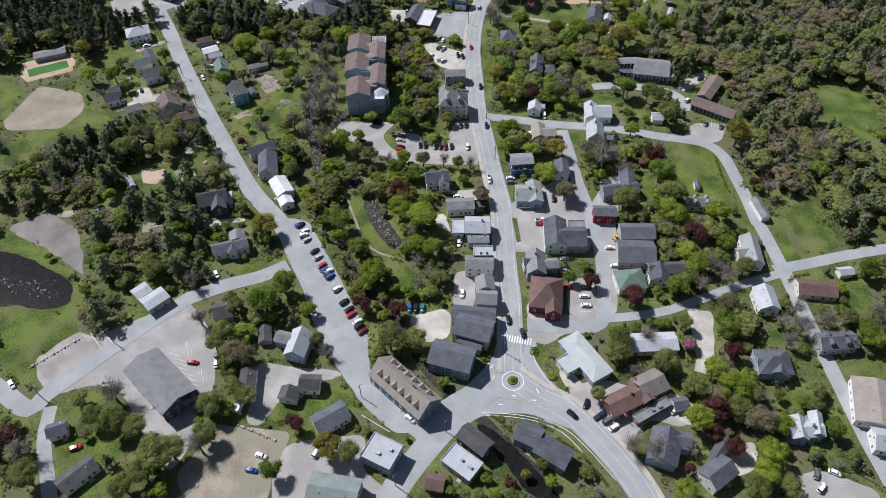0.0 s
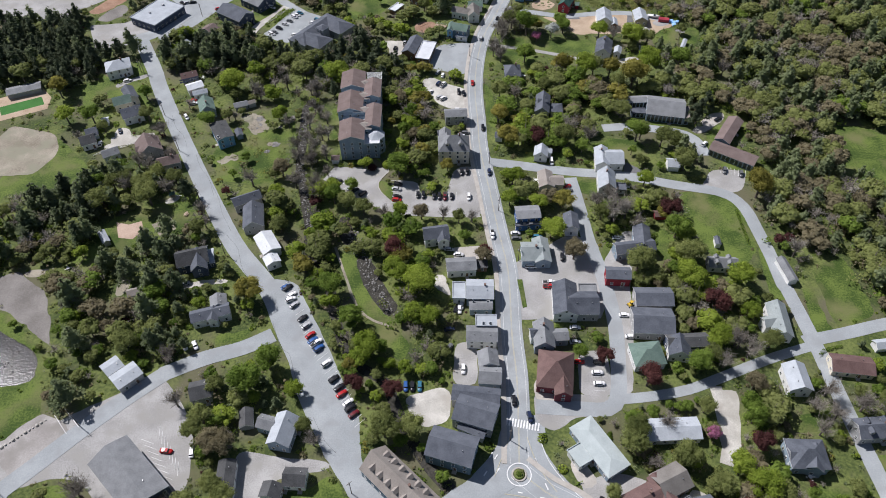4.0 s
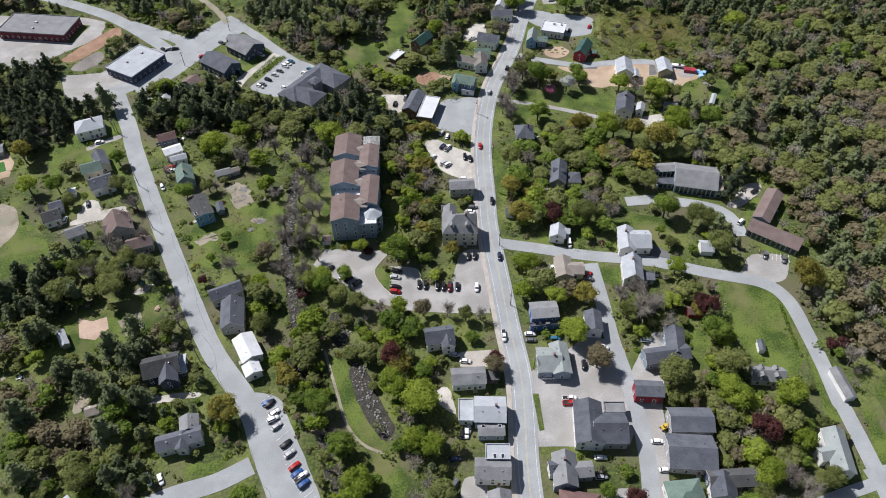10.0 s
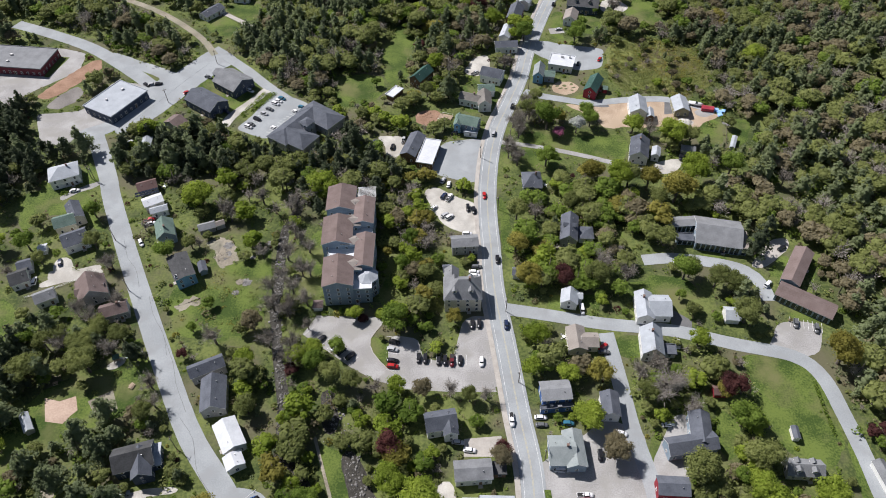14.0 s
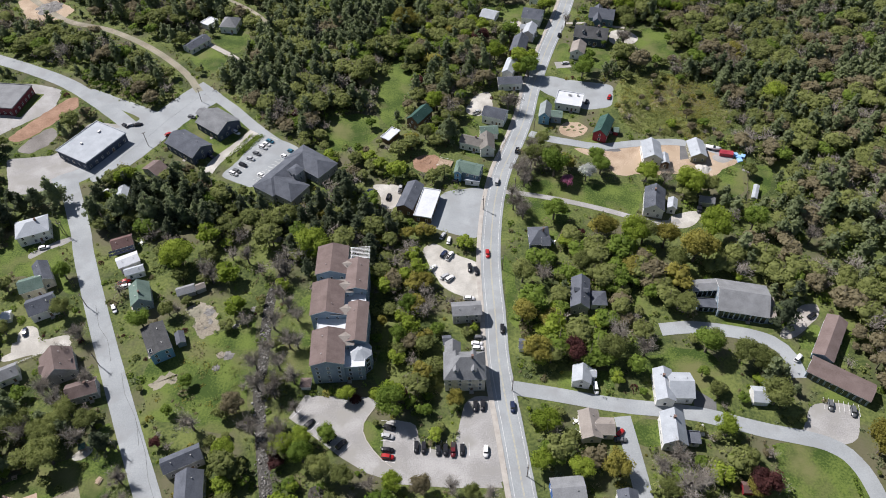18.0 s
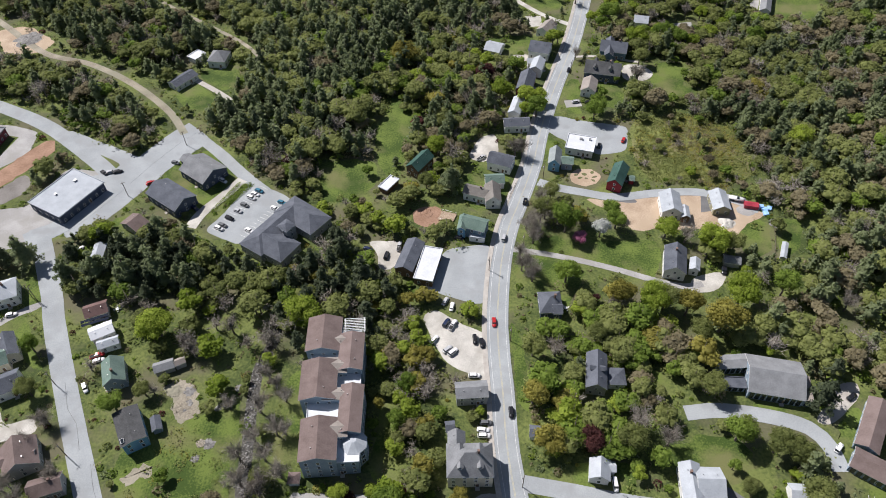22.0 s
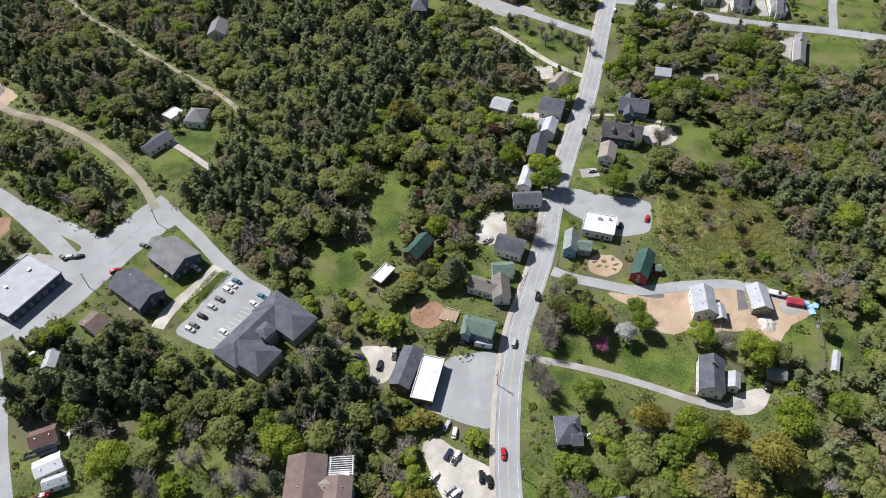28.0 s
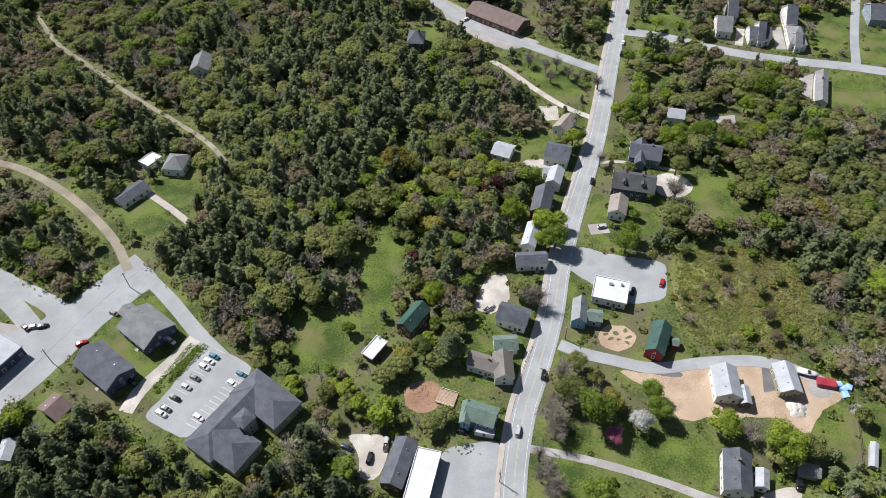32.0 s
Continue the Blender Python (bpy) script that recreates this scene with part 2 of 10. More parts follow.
for _n, _c in dict(white=(0.8, 0.8, 0.8), black=(0.015, 0.015, 0.018), silver=(0.45, 0.46, 0.47), grey=(0.13, 0.135, 0.14), red=(0.42, 0.02, 0.02), blue=(0.03, 0.1, 0.3), navy=(0.02, 0.03, 0.07), maroon=(0.13, 0.015, 0.02), teal=(0.04, 0.16, 0.24), yellow=(0.6, 0.4, 0.05)).items():
    material("paint_" + _n, tuple(v * 0.9 for v in _c), _c, 0.25, 1, 0.3, 0, spec=0.6)


# ---- mesh helpers ----
def solid(name, verts, faces, mats=(), index=None, smooth=False):
    me = bpy.data.meshes.new(name)
    me.from_pydata([tuple(v) for v in verts], [], faces)
    for m in mats:
        me.materials.append(MATS[m])
    if index is not None:
        me.polygons.foreach_set("material_index", index)
    if smooth:
        me.polygons.foreach_set("use_smooth", [True] * len(me.polygons))
    me.update()
    return me


def soup(name, verts, tris, mats, index=None):
    """A mesh of many triangles, from arrays."""
    me = bpy.data.meshes.new(name)
    n = len(tris)
    me.vertices.add(len(verts))
    me.vertices.foreach_set("co", np.asarray(verts, np.float32).ravel())
    me.loops.add(3 * n)
    me.loops.foreach_set("vertex_index", np.asarray(tris, np.int32).ravel())
    me.polygons.add(n)
    me.polygons.foreach_set("loop_start", np.arange(0, 3 * n, 3, dtype=np.int32))
    for m in mats:
        me.materials.append(MATS[m])
    if index is not None:
        me.polygons.foreach_set("material_index", np.asarray(index, np.int32))
    me.update(calc_edges=True)
    return me


def part(name, data, parent, m=None, label=""):
    ob = new(name, data)
    ob.parent = parent
    if m is not None:
        ob.matrix_basis = m
    return tagged(ob, label)


def thing(name, x, y, z=0.0, angle=0.0, label="", category="", group="", kind=""):
    ob = new(name)
    ob.matrix_basis = pose(x, y, z, 0, 0, angle)
    return tagged(ob, label, category, group, kind)


BOX_FACES = [(0, 3, 2, 1), (4, 5, 6, 7), (0, 1, 5, 4), (1, 2, 6, 5), (2, 3, 7, 6), (3, 0, 4, 7)]


def box_verts(x0, x1, y0, y1, z0, z1, top=1.0):
    cx, cy = (x0 + x1) / 2, (y0 + y1) / 2
    a = [(x0, y0, z0), (x1, y0, z0), (x1, y1, z0), (x0, y1, z0)]
    return a + [(cx + (x - cx) * top, cy + (y - cy) * top, z1) for x, y, _ in a]


def boxes(name, specs, mats, smooth=False):
    """Several boxes in one mesh: (x0, x1, y0, y1, z0, z1[, taper[, material]])."""
    v, f, ix = [], [], []
    for s in specs:
        o = len(v)
        v += box_verts(*s[:6], s[6] if len(s) > 6 else 1.0)
        f += [tuple(o + k for k in q) for q in BOX_FACES]
        ix += [s[7] if len(s) > 7 else 0] * 6
    return solid(name, v, f, mats, ix)


CACHE = {}


def cached(key, make):
    if key not in CACHE:
        CACHE[key] = make()
    return CACHE[key]


# ---- where something stands: a map of 1 m cells that keeps trees off roads, lots and houses ----
X0, Y0, NX, NY = -360, 40, 720, 780
TAKEN = np.zeros((NY, NX), bool)
LAWN = np.zeros((NY, NX), bool)      # mown grass
HARD = np.zeros((NY, NX), bool)      # roads, lots and houses alone
GX, GY = np.meshgrid(np.arange(NX) + X0 + 0.5, np.arange(NY) + Y0 + 0.5)


TAKEN[np.abs(GX) > np.minimum(303, 172 + (GY - 97) * 0.414)] = True   # no trees far beyond the valley sides


def inside(points, gx, gy):
    hit = np.zeros(gx.shape, bool)
    for (xa, ya), (xb, yb) in zip(points, points[1:] + points[:1]):
        if ya != yb:
            hit ^= ((ya > gy) != (yb > gy)) & (gx < (xb - xa) * (gy - ya) / (yb - ya) + xa)
    return hit


def take_poly(points, hard=True):
    hit = inside(points, GX, GY)
    TAKEN[hit] = True
    (HARD if hard else LAWN)[hit] = True


def take_line(points, half, hard=True):
    for (xa, ya), (xb, yb) in zip(points, points[1:]):
        d2 = (xb - xa) ** 2 + (yb - ya) ** 2 + 1e-9
        u = np.clip(((GX - xa) * (xb - xa) + (GY - ya) * (yb - ya)) / d2, 0, 1)
        hit = np.hypot(GX - xa - u * (xb - xa), GY - ya - u * (yb - ya)) < half
        TAKEN[hit] = True
        if hard:
            HARD[hit] = True


def take_rect(x, y, angle, length, width, grow=1.5):
    c, s = math.cos(radians(angle)), math.sin(radians(angle))
    u, v = (GX - x) * c + (GY - y) * s, -(GX - x) * s + (GY - y) * c
    TAKEN[(abs(u) < length / 2 + grow) & (abs(v) < width / 2 + grow)] = True
    HARD[(abs(u) < length / 2) & (abs(v) < width / 2)] = True


# ---- ground ----
def smooth_line(points, step=3.0):
    """A gliding line through a few points."""
    p = [Vector((*q, 0)) for q in points]
    p = [2 * p[0] - p[1]] + p + [2 * p[-1] - p[-2]]
    out = []
    for a, b, c, d in zip(p, p[1:], p[2:], p[3:]):
        n = max(1, int((c - b).length / step))
        for k in range(n):
            t = k / n
            out.append(0.5 * ((2 * b) + (c - a) * t + (2 * a - 5 * b + 4 * c - d) * t * t + (3 * b - a - 3 * c + d) * t ** 3))
    return out + [p[-2]]


def ribbon_mesh(name, points, half, z, thick, mats, offset=0.0):
    line = smooth_line(points)
    v, f = [], []
    for k, p in enumerate(line):
        d = (line[min(k + 1, len(line) - 1)] - line[max(k - 1, 0)]).normalized()
        n = Vector((-d.y, d.x, 0))
        w = half * (1 + 0.03 * noise.noise(p * 0.15)) if half > 1 else half
        a, b = p + n * (offset + w), p + n * (offset - w)
        v += [(a.x, a.y, z), (b.x, b.y, z), (a.x, a.y, z - thick), (b.x, b.y, z - thick)]
    for k in range(len(line) - 1):
        o = 4 * k
        f += [(o, o + 1, o + 5, o + 4), (o, o + 4, o + 6, o + 2), (o + 1, o + 3, o + 7, o + 5)]
    return solid(name, v, f, mats)


def road(name, width, points, mat="asphalt", z=0.05, line=None, side=0, label="", verge=1.0):
    """A road with its centre line and, on one side (+1 left, -1 right), a raised pavement."""
    ob = tagged(new(name, ribbon_mesh(name, points, width / 2, z, 0.3, [mat])), label or "worn pale grey asphalt road with patched surface", "road", kind="structure")
    take_line([(p.x, p.y) for p in smooth_line(points, 12)], width / 2 + verge + (2 if side else 0), "water" not in mat)
    if line:
        for off in (-0.16, 0.16):
            part("centre_line", ribbon_mesh("centre_line", points, 0.07, z + 0.012, 0.005, [line], off), ob)
        for off in (-width / 2 + 1.1, width / 2 - 1.1):
            part("edge_line", ribbon_mesh("edge_line", points, 0.045, z + 0.012, 0.005, ["white_paint"], off), ob)
    if side:
        tagged(new("pavement", ribbon_mesh("pavement", points, 0.95, z + 0.12, 0.3, ["concrete"], side * (width / 2 + 0.98))), "pale concrete pavement with a raised kerb along the road", "pavement", kind="structure")
    return ob


def patch(name, mat, points, z=0.03, label="", round_off=True, free=False, category="ground"):
    """A flat piece of ground with a soft uneven edge."""
    p, ragged = points, name == "bare_earth"
    if round_off:
        q = []
        for a, b in zip(p, p[1:] + p[:1]):
            n = max(2, int(math.hypot(b[0] - a[0], b[1] - a[1]) / (0.7 if ragged else 2.5)))
            q += [Vector((a[0] + (b[0] - a[0]) * k / n, a[1] + (b[1] - a[1]) * k / n, 0)) for k in range(n)]
        for _ in range(2):
            q = [(q[k - 1] + q[k] * 2 + q[(k + 1) % len(q)]) / 4 for k in range(len(q))]
        q = [v + Vector((noise.noise(v * 0.21), noise.noise(v * 0.21 + Vector((50, 0, 0))), 0)) * (0.5 if mat in ("gravel", "dirt", "asphalt", "lot_asphalt", "dark_asphalt", "concrete") else 1.3) for v in q]
        if ragged:  # trodden edges eaten by tufts
            q = [v + Vector((noise.noise(v * 0.55), noise.noise(v * 0.55 + Vector((9, 4, 0))), 0)) * 2.2 + Vector((noise.noise(v * 1.7), noise.noise(v * 1.7 + Vector((9, 4, 0))), 0)) * 0.7 for v in q]
        p = [(v.x, v.y) for v in q]
    n = len(p)
    v = [(x, y, z) for x, y in p] + [(x, y, z - 0.25) for x, y in p]
    f = [tuple(range(n))] + [(k, k + n, (k + 1) % n + n, (k + 1) % n) for k in range(n)]
    me = solid(name, v, f, [mat])
    if me.polygons[0].normal.z < 0:
        me.flip_normals()
    if not free:
        take_poly(points, mat not in ("lawn", "meadow", "river_water"))
    return tagged(new(name, me), label, category, kind="structure")


tagged(new("ground", solid("ground", [(-2600, -1500, 0), (2600, -1500, 0), (2600, 3600, 0), (-2600, 3600, 0)], [(0, 1, 2, 3)], ["rough_grass"])), "rough spring grass and leaf litter over flat ground", "ground", kind="structure")


# ---- buildings ----
def window_mesh(w, h):
    """Frame and two recessed sashes in one skin."""
    xs, zs = (-w / 2 - 0.12, -w / 2, w / 2, w / 2 + 0.12), (-0.12, 0.0, h / 2 - 0.03, h / 2 + 0.03, h, h + 0.12)
    v = [(x, 0.06, z) for z in zs for x in xs]
    f, ix = [], []
    for j in range(5):
        for i in range(3):
            q = (j * 4 + i, j * 4 + i + 1, j * 4 + i + 5, j * 4 + i + 4)
            if i == 1 and j in (1, 3):
                o = len(v)
                v += [(v[k][0], 0.02, v[k][2]) for k in q]
                f += [tuple(reversed((o, o + 1, o + 2, o + 3)))] + [tuple(reversed((q[k], q[(k + 1) % 4], o + (k + 1) % 4, o + k))) for k in range(4)]
                ix += [1, 0, 0, 0, 0]
            else:
                f.append(tuple(reversed(q)))
                ix.append(0)
    o = len(v)
    rim = (0, 3, 23, 20)
    v += [(v[k][0], -0.05, v[k][2]) for k in rim]
    f += [(rim[k], rim[(k + 1) % 4], o + (k + 1) % 4, o + k) for k in range(4)]
    return solid("window", v, f, ["trim_white", "window_glass"], ix + [0] * 4)


def window(parent, x, y, z, turn, w=0.95, h=1.4):
    """A framed sash window on a wall; turn 0 looks along +y of its house."""
    return part("window", cached(("win", w, h), lambda: window_mesh(w, h)), parent, pose(x, y, z, 0, 0, turn))


def roof_mesh(kind, a, b, h, rise, mat, trim="trim_white"):
    """a, b: half sizes at the eaves, the ridge along x."""
    t = 0.22
    if kind == "gable":
        prof = [(-b, h), (0, h + rise), (b, h), (b, h - t), (0, h + rise - t * 1.2), (-b, h - t)]
        v = [(-a, y, z) for y, z in prof] + [(a, y, z) for y, z in prof]
        f = [(k, (k + 1) % 6, (k + 1) % 6 + 6, k + 6) for k in range(6)]
        f += [(0, 5, 4, 1), (1, 4, 3, 2), (6, 7, 10, 11), (7, 8, 9, 10)]
        f = [tuple(reversed(q)) for q in f[:6]] + f[6:]
    elif kind == "hip":
        r = max(a - b, 0.3)
        v = [(-a, -b, h), (a, -b, h), (a, b, h), (-a, b, h), (-r, 0, h + rise), (r, 0, h + rise), (-a, -b, h - t), (a, -b, h - t), (a, b, h - t), (-a, b, h - t)]
        f = [(0, 1, 5, 4), (1, 2, 5), (2, 3, 4, 5), (3, 0, 4), (6, 7, 1, 0), (7, 8, 2, 1), (8, 9, 3, 2), (9, 6, 0, 3), (9, 8, 7, 6)]
    else:
        v, f = box_verts(-a, a, -b, b, h - t, h), list(BOX_FACES)
    if kind == "gable":
        ix = [0, 0, 1, 1, 1, 1] + [1] * 4
    elif kind == "hip":
        ix = [0] * 4 + [1] * 5
    else:
        ix = [0] * 6
    return solid("roof", v, f, [mat, trim], ix)


def parapet_mesh(a, b, h, mat):
    """A low rim round a flat roof."""
    c = 0.25
    loops = [[(sx * (a - d), sy * (b - d), z) for sx, sy in ((-1, -1), (1, -1), (1, 1), (-1, 1))] for d, z in ((0, h + 0.003), (0, h + 0.35), (c, h + 0.35), (c, h + 0.003))]
    return solid("parapet", [p for q in loops for p in q], [(k * 4 + j, k * 4 + (j + 1) % 4, (k + 1) % 4 * 4 + (j + 1) % 4, (k + 1) % 4 * 4 + j) for k in range(4) for j in range(4)], [mat])


def walls_mesh(kind, a, b, h, rise, mat):
    v = [(-a, -b, 0), (a, -b, 0), (a, b, 0), (-a, b, 0), (-a, -b, h), (a, -b, h), (a, b, h), (-a, b, h)]
    f = [(0, 1, 5, 4), (2, 3, 7, 6), (4, 5, 6, 7)]
    if kind == "gable":
        v += [(-a, 0, h + rise), (a, 0, h + rise)]
        f = f[:2] + [(1, 2, 6, 9, 5), (3, 0, 4, 8, 7)]
    else:
        f += [(1, 2, 6, 5), (3, 0, 4, 7)]
    return solid("wall", v, f, [mat])


def dormer(parent, x, side, b, h, rise, wall, roof, w=1.7):
    """A small gabled dormer that stands out of a roof slope; side -1 or 1."""
    zb = h + rise * 0.35
    y0 = side * b * 0.66
    depth = b * 0.5
    d = part("dormer", cached(("dorm", round(depth, 1), wall, w), lambda: solid("dormer", [(-w / 2, 0, -0.4), (w / 2, 0, -0.4), (w / 2, 0, 1.2), (0, 0, 1.9), (-w / 2, 0, 1.2), (-w / 2, -depth, -0.4), (w / 2, -depth, -0.4), (w / 2, -depth, 1.2), (0, -depth, 1.9), (-w / 2, -depth, 1.2)], [(4, 3, 2, 1, 0), (0, 5, 9, 4), (1, 2, 7, 6)], [wall])), parent, pose(x, y0, zb, 0, 0, 0 if side > 0 else 180))
    part("dormer_roof", cached(("dormr", round(depth, 1), roof, w), lambda: solid("dormer_roof", [(-w / 2 - 0.3, 0.3, 1.0), (0, 0.3, 2.0), (w / 2 + 0.3, 0.3, 1.0), (w / 2 + 0.3, -depth, 1.0), (0, -depth, 2.0), (-w / 2 - 0.3, -depth, 1.0), (-w / 2 - 0.3, 0.3, 0.85), (0, 0.3, 1.85), (w / 2 + 0.3, 0.3, 0.85)], [(0, 5, 4, 1), (1, 4, 3, 2), (0, 1, 7, 6), (1, 2, 8, 7)], [roof])), d)
    window(d, 0, 0.03, 0.0, 0, 0.8, 1.0)


def volume(parent, x, y, angle, length, width, h, kind, pitch, wall, roof, windows=True, over=0.4, name="wall"):
    """One block of a building: walls, roof and rows of windows, the ridge along its length. Placed in the world."""
    holder = parent.matrix_basis.inverted() @ pose(x, y, 0, 0, 0, angle)
    a, b = length / 2, width / 2
    rise = 0 if kind == "flat" else b * math.tan(radians(pitch))
    o = min(over, b * 0.2)
    wb, wa = b - o, a - o
    wrise = rise * wb / b - 0.1 if kind == "gable" else 0
    body = part("wall", walls_mesh(kind, wa, wb, h + (o * rise / b if kind == "gable" else 0) - 0.12, wrise, wall), parent, holder)
    part("roof", roof_mesh(kind, a, b, h, rise, roof, "trim_white" if wall in ("wall_white", "wall_blue", "wall_bluegrey", "wall_cream", "wall_grey", "wall_navy", "wall_teal") and kind != "flat" else roof), parent, holder)
    if kind == "flat":
        part("parapet", parapet_mesh(a, b, h, roof), parent, holder)
    if kind == "flat" and length > 10:
        for k in range(2):
            u, w = random.uniform(-0.35, 0.35) * length, random.uniform(-0.3, 0.3) * width
            part("roof_unit", cached(("unit", k), lambda: boxes("roof_unit", [(-0.5 - 0.3 * k, 0.5 + 0.3 * k, -0.5, 0.5, 0, 0.8)], ["metal_grey"])), parent, holder @ pose(u, w, h))
    if windows:
        floors = max(1, int((h + 0.3) / 2.75))
        for turn, span, dist, end in ((180, wa, wb, 0), (0, wa, wb, 0), (90, wb, wa, 1), (-90, wb, wa, 1)):
            n = max(1, int(2 * span / 3.4))
            for fl in range(floors):
                for k in range(n):
                    u = (k + 0.5) / n * 2 * span - span
                    ca, sa = {180: (0, -1), 0: (0, 1), 90: (-1, 0), -90: (1, 0)}[turn]
                    window(body, u * abs(sa) + ca * (dist + 0.005), u * abs(ca) + sa * (dist + 0.005), 0.95 + fl * 2.75, turn)
            if end and kind == "gable" and wrise > 2.2:
                window(body, (-1 if turn == 90 else 1) * (wa + 0.005), 0, 0.95 + floors * 2.75, turn, 0.8, 1.1)
    take_rect(x, y, angle, length, width, 2.0)
    return body


def door_and_steps(parent, x, y, turn):
    d = part("door", cached("door", lambda: boxes("door", [(-0.5, 0.5, 0, 0.07, 0.3, 2.35)], ["wall_wood"])), parent, pose(x, y, 0, 0, 0, turn))
    part("door_frame", cached("doorf", lambda: boxes("door_frame", [(-0.62, -0.5, 0, 0.1, 0.3, 2.47), (0.5, 0.62, 0, 0.1, 0.3, 2.47), (-0.5, 0.5, 0, 0.1, 2.35, 2.47)], ["trim_white"])), d)
    part("step", cached("dstep", lambda: boxes("step", [(-0.8, 0.8, 0, 1.3, 0, 0.15), (-0.8, 0.8, 0, 0.9, 0.15, 0.3)], ["concrete"])), d)


def chimney(parent, x, y, angle, off, top, size=0.7):
    holder = parent.matrix_basis.inverted() @ pose(x, y, 0, 0, 0, angle)
    c = part("chimney", cached(("chim", round(top, 1), size), lambda: boxes("chimney", [(-size / 2, size / 2, -size / 2, size / 2, top - 3, top), (-size / 2 - 0.08, size / 2 + 0.08, -size / 2 - 0.08, size / 2 + 0.08, top - 0.15, top + 0.05)], ["brick_red"])), parent, holder @ pose(off, 0.3, 0))
    return c


def house(label, blocks, name="house", category="house", group="", windows=True, dormers=0, stack=True, over=0.4, glazed=False):
    """A building of one or more blocks: (x, y, angle, length, width, eaves, kind, pitch, wall, roof)."""
    x, y = blocks[0][:2]
    h = thing(name, x, y, 0, 0, label, category, group)
    for k, (bx, by, ang, ln, wd, eave, kind, pitch, wall, roof) in enumerate(blocks):
        body = volume(h, bx, by, ang, ln, wd, eave, kind, pitch, wall, roof, windows and eave > 2.6, over)
        rise = 0 if kind == "flat" else wd / 2 * math.tan(radians(pitch))
        if glazed:  # a row of tall dark panes along the front
            n = int(ln / 2.1)
            pane = cached(("tall pane", eave), lambda: boxes("tall_pane", [(-0.72, 0.72, -0.03, 0.03, 0.35, eave - 0.55)], ["window_glass"]))
            for j in range(n):
                part("tall_pane", pane, body, pose((j + 0.5) / n * (ln - 1.6) - ln / 2 + 0.8, -wd / 2 + min(over, wd / 10) - 0.08, 0))
        elif kind != "flat" and windows:  # vent pipes through the roof
            for j in range(1 + int(abs(bx) * 7) % 2):
                u, w = ln * (0.25 - 0.5 * j), wd * (0.16 if int(abs(by)) % 2 else -0.16)
                if kind == "gable":
                    part("vent_pipe", cached("vent", lambda: boxes("vent_pipe", [(-0.11, 0.11, -0.11, 0.11, -0.6, 0.5)], ["metal_grey"])), body, pose(u, w, eave + rise * (1 - abs(w) / (wd / 2))))
        if k == 0:
            if windows:
                door_and_steps(body, ln * 0.08 + 1.2, -wd / 2 + min(over, wd / 10), 180)
                if stack and kind != "flat" and eave > 3.2 and int(abs(bx) * 10) % 3 == 0:
                    chimney(h, bx, by, ang, ln * 0.18, eave + rise + 0.9)
            if dormers:
                for side in (-1, 1):
                    for j in range(dormers):
                        u = (j + 0.5) / dormers * ln * 0.84 - ln * 0.42
                        dormer(body, u, side, wd / 2, eave, rise, wall, roof)
    return h


# ---- vehicles ----
def loft(name, rings, mats, cap=True, smooth=True):
    """A closed hull through rings of equal point count."""
    n = len(rings[0])
    v = [p for r in rings for p in r]
    f = [(k * n + j, k * n + (j + 1) % n, (k + 1) * n + (j + 1) % n, (k + 1) * n + j) for k in range(len(rings) - 1) for j in range(n)]
    if cap:
        f += [tuple(reversed(range(n))), tuple(range((len(rings) - 1) * n, len(rings) * n))]
    return solid(name, v, f, mats, smooth=smooth)


def car_ring(x, w, z0, z1, tuck=0.88):
    return [(x, -w * tuck, z0), (x, -w, z0 + (z1 - z0) * 0.45), (x, -w * 0.93, z1), (x, 0, z1 + 0.03), (x, w * 0.93, z1), (x, w, z0 + (z1 - z0) * 0.45), (x, w * tuck, z0)]


CARS = {}
KINDS = {  # length, hood height, cabin from, to, roof height
    "sedan": (4.6, 0.86, -1.75, 1.0, 1.42), "suv": (4.6, 1.0, -2.15, 1.05, 1.68), "van": (5.2, 1.15, -2.5, 1.75, 1.95), "pickup": (5.6, 1.05, -0.5, 1.35, 1.75)}


